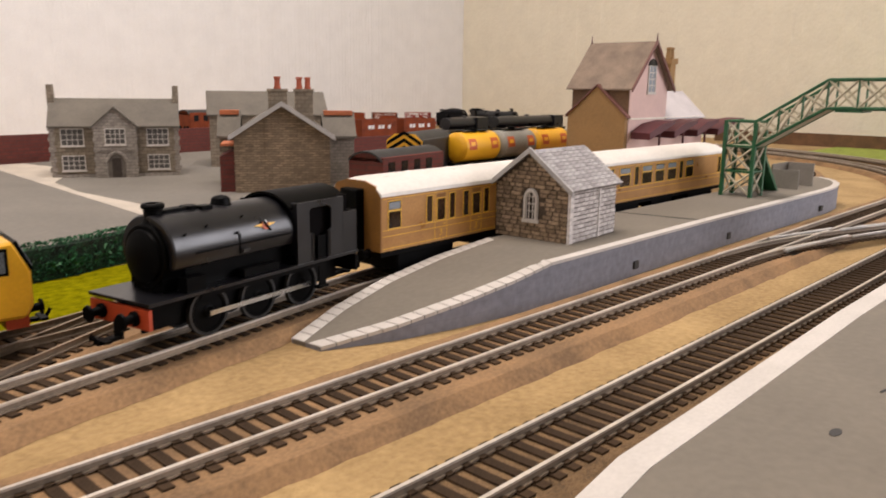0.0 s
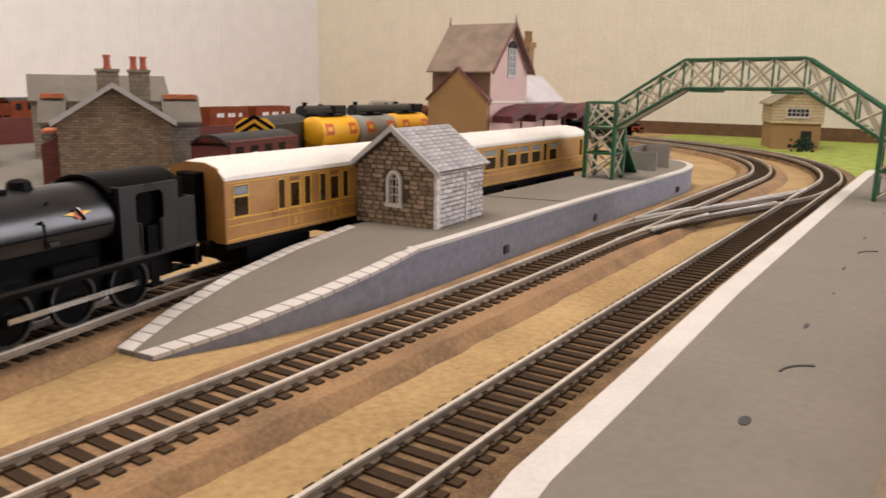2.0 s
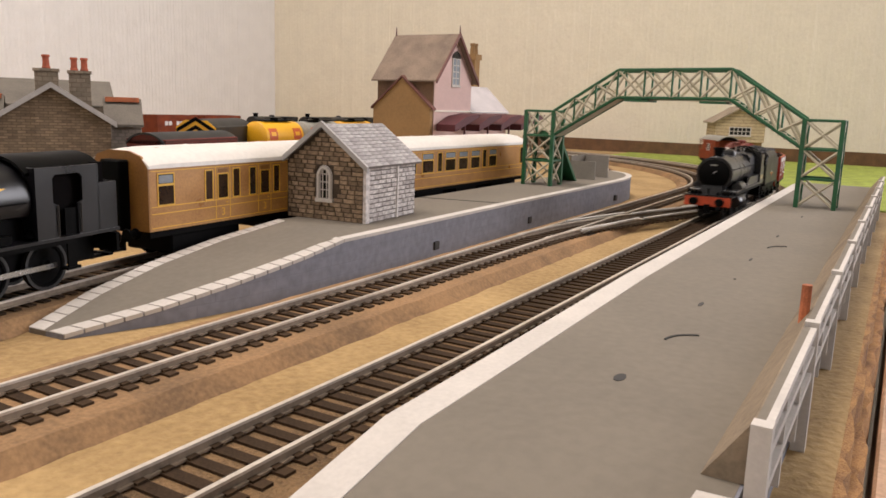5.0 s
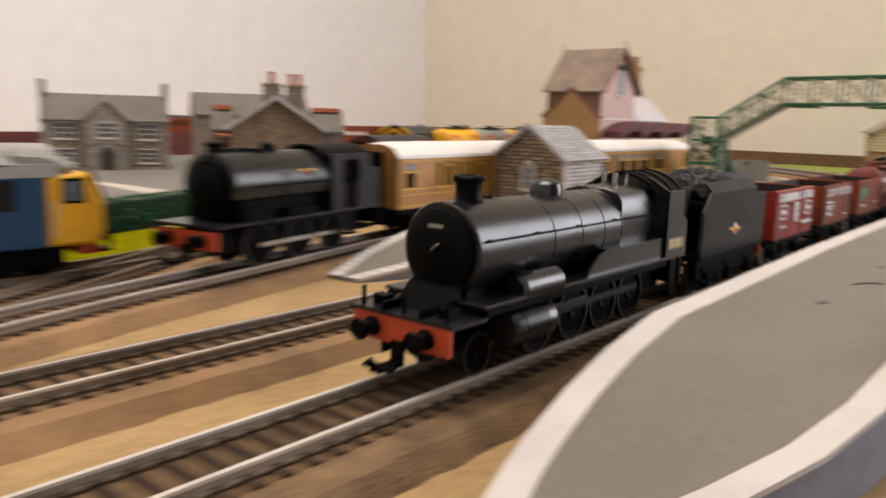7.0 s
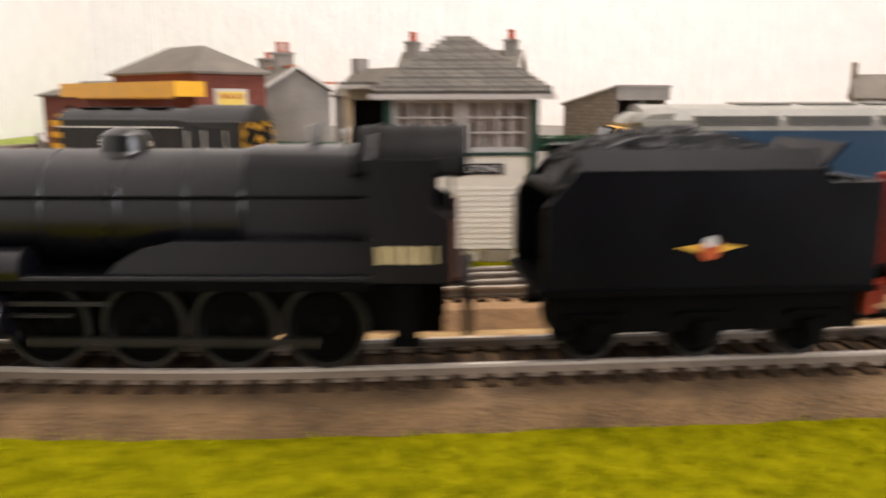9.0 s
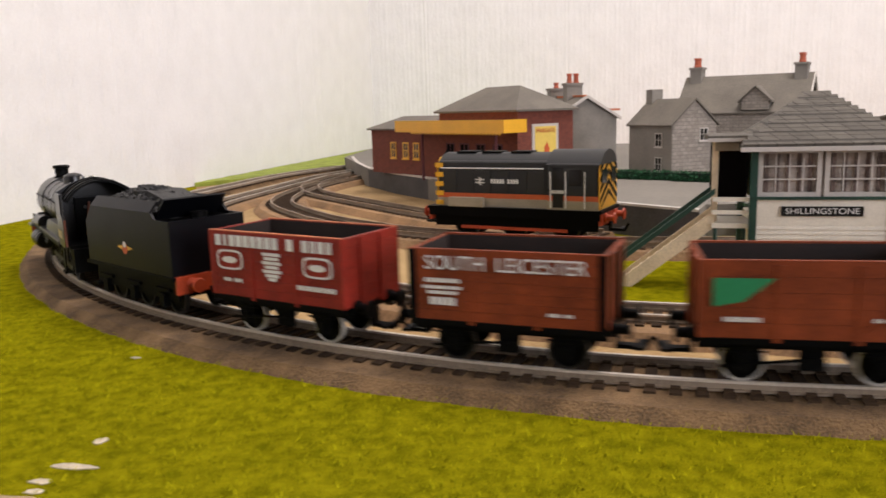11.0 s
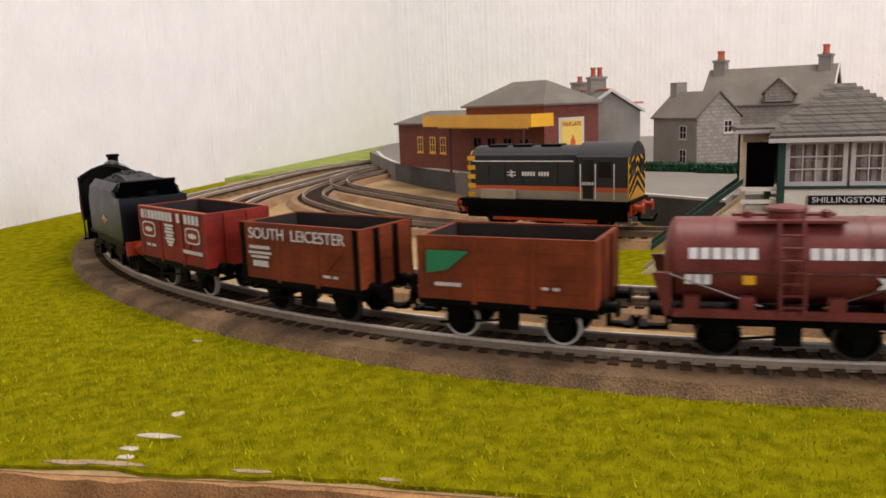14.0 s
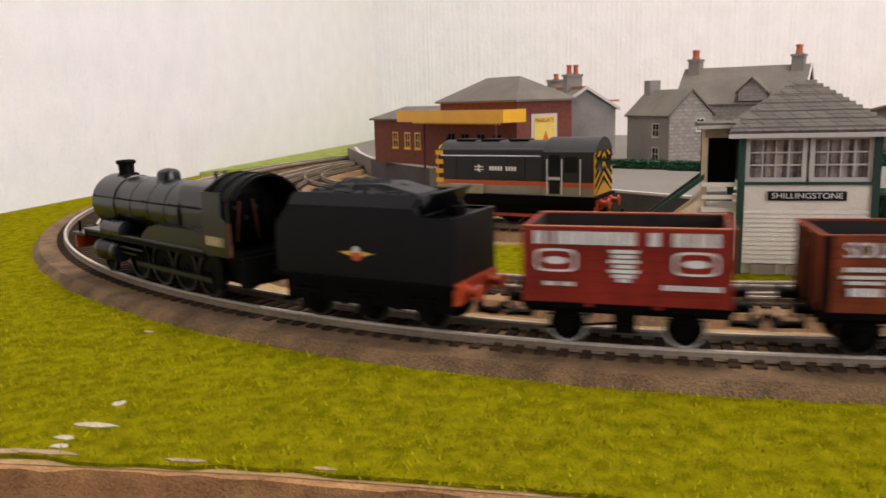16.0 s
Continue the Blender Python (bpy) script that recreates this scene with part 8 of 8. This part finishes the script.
    buffers(e, 5.4, 1, M["red"], 1.4, 1.6, head=M["matt"])
    buffers(e, -5.2, -1, M["matt"], 1.4, 1.6)
    for x in (-2.4, 0.0, 2.4):
        wheelset(e, x, 0.9, mt, M["darksteel"])
    return e


TANK_ENGINE = saddle_tank(P(47.4, 15.7, ZR + 0.01, 191.5))
TANK_ENGINE.scale = (1.07, 1.0, 1.03)


def teak_coach(m, L, layout):
    c = thing("railway_coach", "varnished teak passenger coach with white roof and yellow lining", "coach", m)
    hw = 1.72
    part("body", B(-L / 2, L / 2, -hw, hw, 1.5, 4.22), M["teak"], c, "varnished teak sides")
    for s in (-1, 1):
        pr = [(-hw, 1.5), (hw, 1.5), (hw, 4.2), (1.3, 4.68), (0.6, 4.88), (-0.6, 4.88), (-1.3, 4.68), (-hw, 4.2)]
        part("body_end", PR(pr, "x", s * L / 2 - 0.06, s * L / 2 + 0.06), M["teakend"], c, "domed teak end")
        part("gangway", B(min(s * L / 2, s * (L / 2 + 0.55)), max(s * L / 2, s * (L / 2 + 0.55)), -0.6, 0.6, 1.5, 4.5), M["matt"], c, "black gangway bellows", 0.06)
        bogie(c, s * (L / 2 - 3.6), M["matt"], 2, 2.6, 0.6)
        buffers(c, s * L / 2, s, None, 1.35)
    arc = [(-1.8, 4.18), (-1.76, 4.36), (-1.45, 4.68), (-0.9, 4.92), (-0.3, 5.0), (0.3, 5.0), (0.9, 4.92), (1.45, 4.68), (1.76, 4.36), (1.8, 4.18)]
    bm = bmesh.new()
    rows = []
    for u, sc in ((0.0, 0.72), (0.35, 0.9), (1.0, 0.985), (1.6, 1.0), (L - 1.6, 1.0), (L - 1.0, 0.985), (L - 0.35, 0.9), (L, 0.72)):
        rows.append([bm.verts.new((-L / 2 - 0.05 + u * (L + 0.1) / L, y, 4.18 + (z - 4.18) * sc)) for y, z in arc])
    for a, b in zip(rows, rows[1:]):
        for i in range(len(arc) - 1):
            bm.faces.new((a[i], a[i + 1], b[i + 1], b[i]))
        bm.faces.new((a[-1], a[0], b[0], b[-1]))
    bm.faces.new(rows[0])
    bm.faces.new(rows[-1][::-1])
    part("roof", bm, M["roofwhite"], c, "off white domed roof")
    for k in range(int(L / 2.6)):
        part("roof_vent", turned(bmesh.new(), (-L / 2 + 1.6 + k * 2.6, 0.45 if k % 2 else -0.45, 4.93), (0, 0, 1), [(0, 0.16), (0.05, 0.17), (0.08, 0.05)], 10), M["roofwhite"], c, "roof ventilator")
    for s in (-1, 1):
        y = s * (hw + 0.004)
        for z in (1.62, 2.22, 2.52, 4.05):
            part("lining", B(-L / 2 + 0.1, L / 2 - 0.1, y - 0.008, y + 0.008, z, z + 0.04), M["gold"], c, "yellow lining")
        for x, w, kind in layout:
            z0, z1 = (2.62, 3.72) if kind == "door" else (2.62, 3.92)
            win = part("window", B(x - w / 2, x + w / 2, y - 0.012, y + 0.014, z0, z1), M["coachpane"], c, "dark window")
            bm = bmesh.new()
            for p0, p1, q0, q1 in ((-w / 2 - 0.05, -w / 2, z0 - 0.05, z1 + 0.05), (w / 2, w / 2 + 0.05, z0 - 0.05, z1 + 0.05), (-w / 2, w / 2, z1, z1 + 0.05), (-w / 2, w / 2, z0 - 0.05, z0)):
                box(bm, x + p0, x + p1, y - 0.025, y + 0.025, q0, q1)
            if kind == "light":
                box(bm, x - w / 2, x + w / 2, y - 0.022, y + 0.022, 3.42, 3.52)
            part("window_frame", bm, M["gold"], win, "yellow lined window frame")
            if kind == "light":
                part("top_light", B(x - w / 2 + 0.04, x + w / 2 - 0.04, y - 0.016, y + 0.018, 3.54, 3.88), M["palepane"], win, "pale ventilator light")
            if kind == "door":
                for e in (-1, 1):
                    part("door_line", B(x + e * (w / 2 + 0.16) - 0.02, x + e * (w / 2 + 0.16) + 0.02, y - 0.008, y + 0.01, 1.62, 4.05), M["gold"], c, "yellow door edge")
                part("vent_hood", B(x - w / 2, x + w / 2, y - 0.02, y + 0.02, 3.8, 3.98), M["teakend"], c, "teak ventilator hood")
                lettering("3", 0.52, M["gold"], c, SIDE[s](x, y + s * 0.012, 1.95))
                part("door_handle", B(x + w / 2 - 0.1, x + w / 2 - 0.02, y - 0.04, y + 0.04, 2.36, 2.42), M["gold"], c)
        part("solebar", B(-L / 2 + 0.1, L / 2 - 0.1, s * 1.5 - 0.08, s * 1.5 + 0.08, 1.2, 1.5), M["matt"], c, "black solebar")
        part("truss", R((-L / 2 + 5.5, s * 1.2, 0.7), (L / 2 - 5.5, s * 1.2, 0.7), 0.08, 5), M["matt"], c)
    part("battery_box", B(-1.6, 1.6, -1.2, 1.2, 0.55, 1.3), M["matt"], c)
    return c


LAYOUT_A = [(-9.3, 0.85, "light")]
for k in range(6):
    LAYOUT_A += [(-6.75 + k * 2.95, 0.42, "narrow"), (-5.85 + k * 2.95, 0.62, "door"), (-4.95 + k * 2.95, 0.42, "narrow")]
LAYOUT_B = [(9.8 - d, w, "light" if w > 1 else "narrow") for d, w in ((1.2, 0.5), (6.6, 1.25), (8.0, 0.55), (9.5, 1.35), (11.4, 1.3), (13.3, 1.4), (14.8, 0.55), (16.4, 1.4), (18.2, 0.55))]
teak_coach(P(65.2, 18.0, ZR, 3.0), 20.4, LAYOUT_A)
teak_coach(P(85.8, 18.6, ZR, 0.0), 19.3, LAYOUT_B)


def box_van(m, label, L, body, roof, h=4.0, stripe=None):
    v = thing("goods_van", label, "van", m)
    part("body", B(-L / 2, L / 2, -1.5, 1.5, 1.2, h), body, v, "van body", 0.04)
    arc = [(1.62 * math.sin(a), h - 0.75 + 1.15 * math.cos(a)) for a in np.linspace(-1.1, 1.1, 11)]
    part("roof", PR(arc + [(y * 0.96, z - 0.12) for y, z in arc[::-1]], "x", -L / 2 - 0.12, L / 2 + 0.12), roof, v, "curved roof")
    part("end_fill", PR([(-1.4, h - 0.1)] + [(y * 0.94, z - 0.1) for y, z in arc] + [(1.4, h - 0.1)], "x", -L / 2, L / 2), body, v)
    for s in (-1, 1):
        for k in range(int(L / 1.6)):
            x = -L / 2 + 1.0 + k * 1.6
            part("window", B(x - 0.4, x + 0.4, s * 1.5 - 0.02, s * 1.5 + 0.015, h - 1.2, h - 0.35), M["pane"], v)
        if stripe:
            part("stripe", B(-L / 2 + 0.05, L / 2 - 0.05, s * 1.5 - 0.02, s * 1.5 + 0.02, h - 1.45, h - 1.3), stripe, v)
        buffers(v, s * L / 2, s, None, 1.3)
        part("solebar", B(-L / 2, L / 2, s * 1.2 - 0.08, s * 1.2 + 0.08, 0.9, 1.2), M["matt"], v)
    for x in (-L / 2 + 1.6, L / 2 - 1.6):
        for s in (-1, 1):
            part("wheel", R((x, s * 0.78, 0.6), (x, s * 0.94, 0.6), 0.6, 16), M["matt"], v)
    return v


box_van(P(69.9, 30.3, ZR + 0.45, 12), "maroon luggage van with dark grey curved roof", 7.9, M["brickwall"], M["dkgrey"], 4.1, M["orange"])


def yard_tank(m, label, mat):
    t = thing("tank_wagon", label, "wagon", m, "tank wagons in the yard")
    boiler(t, -2.5, 2.5, 3.1, 1.35, mat, "barrel", "tank barrel", 24)
    for s in (-1, 1):
        bm = bmesh.new()
        turned(bm, (s * 2.45, 0, 3.1), (s, 0, 0), [(0, 1.34), (0.15, 1.2), (0.28, 0.8), (0.32, 0.1)], 24)
        part("barrel_end", bm, mat, t)
        for x in (-1.6, 1.6):
            ring = [(s * math.cos(q), 3.1 + math.sin(q)) for q in np.linspace(-0.12, 0.62, 7)]
            for r, half, m_em in ((1.37, 0.52, M["orange"]), (1.385, 0.3, M["yellow"])):
                arc_in = [(c * (r - 0.03), 3.1 + (z - 3.1) * (r - 0.03)) for c, z in (ring if r < 1.38 else ring[2:5])]
                arc_out = [(c * r, 3.1 + (z - 3.1) * r) for c, z in (ring if r < 1.38 else ring[2:5])]
                part("emblem", PR(arc_out + arc_in[::-1], "x", x - half, x + half), m_em, t, "red orange emblem")
        buffers(t, s * 2.9, s, None, 1.3)
    part("frame", B(-2.9, 2.9, -1.1, 1.1, 1.1, 1.75), M["matt"], t, "black frame")
    part("catwalk", B(-1.8, 1.8, -0.5, 0.5, 4.5, 4.58), M["matt"], t, "roof catwalk")
    part("manhole", R((0, 0, 4.4), (0, 0, 4.75), 0.35, 12), M["matt"], t)
    part("catwalk_rail", R((-1.8, -0.5, 4.75), (1.8, -0.5, 4.75), 0.04, 4), M["matt"], t)
    for x in (-1.7, 1.7):
        for s in (-1, 1):
            part("wheel", R((x, s * 0.78, 0.6), (x, s * 0.94, 0.6), 0.6, 16), M["matt"], t)
    return t


lift_track = smooth_line([(63, 28.8), (70, 30.3), (77, 31.8)])
track(lift_track, "short siding track under the luggage van", M["cork"], lift=0.46)
sheet("yard_terrace", [(62.5, 26.6), (77.5, 29.8), (76.6, 33.6), (62, 30.6)], 0.46, M["dirt"], "low brown terrace under the luggage van", "terrace", 0.46)
old_van = box_van(P(89.5, 93.0, ZR + 1.9, 6), "brown brake van stored behind the brick wall", 5.4, M["wagbrown"], M["dkgrey"], 3.4)
sheet("rear_terrace", [(82, 90.5), (97, 91.2), (97, 96), (82, 95.5)], 2.65, M["dirt"], "raised brown terrace behind the brick wall", "terrace", 2.65)
yt = yard_tank(P(84.9, 36.2, ZR + 0.93, 3), "yellow tank wagon with red emblems in the yard", M["yellow"])
yt2 = yard_tank(P(90.7, 36.4, ZR + 0.93, 2), "pale grey tank wagon in the yard", M["ltgrey"])
yt3 = copy_thing(yt, P(96.5, 36.6, ZR + 0.93, 1))
ys = thing("diesel_shunter", "black diesel shunter with yellow chevron nose in the yard", "locomotive", P(79.2, 37.3, ZR + 0.93, 22))
ys.scale = (0.95, 1.12, 1.02)
part("body", B(-3.6, 4.4, -1.5, 1.5, 1.2, 4.0), M["dkgrey"], ys, "dark grey body", 0.06)
arc = [(1.55 * math.sin(a), 3.2 + 1.35 * math.cos(a)) for a in np.linspace(-1.0, 1.0, 11)]
part("roof", PR([(-1.45, 3.9)] + arc + [(1.45, 3.9)], "x", -3.6, 4.4), M["dkgrey"], ys, "curved roof")
part("nose_panel", PR([(-1.45, 1.3), (1.45, 1.3), (1.45, 3.9), (0.8, 4.45), (-0.8, 4.45), (-1.45, 3.9)], "x", -3.7, -3.6), M["yellow"], ys, "yellow nose panel")
bm = bmesh.new()
for k in range(5):
    z = 1.5 + k * 0.6
    for sy in (-1, 1):
        prism(bm, [(0, z + 0.5), (0, z + 0.8), (sy * 1.4, z - 0.1), (sy * 1.4, z - 0.4)], "x", -3.74, -3.7)
part("chevron", bm, M["matt"], ys, "black chevrons")
part("underframe", B(-3.8, 4.6, -1.3, 1.3, 0.6, 1.2), M["matt"], ys)
for x in (-2.5, 0.2, 3.0):
    for s in (-1, 1):
        part("wheel", R((x, s * 0.78, 0.8), (x, s * 0.94, 0.8), 0.8, 16), M["matt"], ys)

# stored stock on the rear yard track
for x, y, rz in ((102.6, 70.2, 0), (110.4, 70.25, 0)):
    w = thing("open_wagon", "maroon open wagon stored on the rear track", "wagon", P(x, y, ZR + 1.3, rz), "stored wagons")
    for s in (-1, 1):
        part("side", B(-3.2, 3.2, min(s * 1.5, s * 1.38), max(s * 1.5, s * 1.38), 1.4, 3.6), M["wagbrown"], w, "planked side")
        part("end", B(min(s * 3.2, s * 3.08), max(s * 3.2, s * 3.08), -1.4, 1.4, 1.4, 3.6), M["wagbrown"], w)
        text_bars(w, [1, 1, 0, 1, 1, 0, 1], 0.5, M["whiteletter"], s, 0, s * 1.505, 2.6, 0.6, 0.8)
    part("floor_plank", B(-3.1, 3.1, -1.4, 1.4, 1.2, 1.42), M["waginside"], w)
    part("underframe", B(-3.1, 3.1, -1.1, 1.1, 0.7, 1.2), M["matt"], w)
    for xx in (-1.8, 1.8):
        for s in (-1, 1):
            part("wheel", R((xx, s * 0.78, 0.6), (xx, s * 0.94, 0.6), 0.6, 14), M["matt"], w)
for x, y, rz, L in ((121.6, 70.4, 0, 9.6), (137.4, 70.3, 0, 18.5)):
    e = thing("steam_locomotive", "black steam engine stored on the rear track", "locomotive", P(x, y, ZR + 1.3, rz), "stored engines")
    e.scale = (1, 0.95, 0.78)
    part("footplate", B(-L / 2, L / 2, -1.6, 1.6, 1.4, 1.9), M["matt"], e)
    boiler(e, -L / 2 + 0.6, L / 2 - 3.2, 3.3, 1.2, M["black"])
    part("cab", B(L / 2 - 3.2, L / 2 - 0.6, -1.55, 1.55, 1.9, 4.5), M["black"], e, "", 0.06)
    chimney_stack(e, -L / 2 + 1.4, 4.3, 0.35, 0.8, M["matt"])
    dome(e, 0.0, 4.3, 0.42, 0.5, M["black"])
    part("underframe", B(-L / 2 + 0.4, L / 2 - 0.4, -0.9, 0.9, 0.5, 1.4), M["matt"], e)
    for k in range(4):
        for s in (-1, 1):
            xx = -L / 2 + 1.5 + k * (L - 3) / 3
            part("wheel", R((xx, s * 0.78, 0.85), (xx, s * 0.94, 0.85), 0.85, 16), M["matt"], e)

# ---- the moving goods train ----
ENGINE, RODS = goods_engine()
TENDER = goods_tender()
WAGONS = goods_wagons()
ENGINE.scale, TENDER.scale = (0.92, 0.96, 0.93), (0.88, 0.96, 0.93)
for w, _ in WAGONS:
    w.scale = (1.03 if w.name.startswith("tank") else 0.95, 0.95, 0.93)
TRAIN_S = [(0.0, -123.0), (1.0, -95.0), (2.0, -65.0), (2.5, -49.5), (3.0, -33.5), (3.5, -18.5), (4.0, -4.0), (4.2, 1.8), (5.3, 33.0), (6.3, 58.6), (6.5, 63.1), (6.7, 67.7), (7.0, 75.0), (7.4, 83.6), (7.8, 92.5),
           (8.1, 99.4), (8.5, 107.7), (9.0, 117.8), (9.5, 127.0), (10.0, 135.0), (10.2, 138.0), (11.0, 148.3), (11.6, 154.3), (12.2, 157.9), (12.6, 158.5), (13.5, 158.5), (13.8, 158.2), (14.0, 157.4), (14.5, 154.6), (15.0, 149.0), (15.5, 143.2), (16.0, 137.0)]


def train_at(t):
    """Where the engine's front buffers stand at t, by a smooth curve through the known places."""
    ts, ss = [a for a, _ in TRAIN_S], [b for _, b in TRAIN_S]
    i = min(max(int(np.searchsorted(ts, t, side="right")) - 1, 0), len(ts) - 2)
    def slope(k):
        if k <= 0 or k >= len(ts) - 1:
            j = min(max(k, 0), len(ts) - 2) if k <= 0 else len(ts) - 2
            return (ss[j + 1] - ss[j]) / (ts[j + 1] - ts[j])
        d0, d1 = (ss[k] - ss[k - 1]) / (ts[k] - ts[k - 1]), (ss[k + 1] - ss[k]) / (ts[k + 1] - ts[k])
        return 0.0 if d0 * d1 <= 0 else 2 * d0 * d1 / (d0 + d1)
    h = ts[i + 1] - ts[i]
    u = (t - ts[i]) / h
    a, b = slope(i) * h, slope(i + 1) * h
    return (2 * u ** 3 - 3 * u ** 2 + 1) * ss[i] + (u ** 3 - 2 * u ** 2 + u) * a + (3 * u ** 2 - 2 * u ** 3) * ss[i + 1] + (u ** 3 - u ** 2) * b


def on_rails(s, centre, half):
    """A vehicle's pose with its two ends' axles on the rails."""
    xa, ya, _ = route(s - centre + half)
    xb, yb, _ = route(s - centre - half)
    return P((xa + xb) / 2, (ya + yb) / 2, ZR, math.degrees(math.atan2(ya - yb, xa - xb)))


def motions():
    vehicles = [(ENGINE, 8.68, 3.3), (TENDER, 19.98, 2.3)] + [(w, c, 1.7) for w, c in WAGONS]
    for ob, centre, half in vehicles:
        walk(ob, [(t, on_rails(train_at(t), centre, half)) for t in np.arange(0, 16.01, 0.2)])
        for wheel, x, r in WHEELS.get(ob.name, []):
            rows = []
            for k in range(0, 481):
                t = k / 30
                rows.append((t, P(x, 0, r, 0, 0, math.degrees(train_at(t) / r) % 360)))
            walk(wheel, rows)
    for rod_ob, phase, crank, r in RODS:
        rows = []
        for k in range(0, 481):
            a = train_at(k / 30) / r + phase
            rows.append((k / 30, P(crank * math.sin(a), 0, r + crank * math.cos(a))))
        walk(rod_ob, rows)


motions()
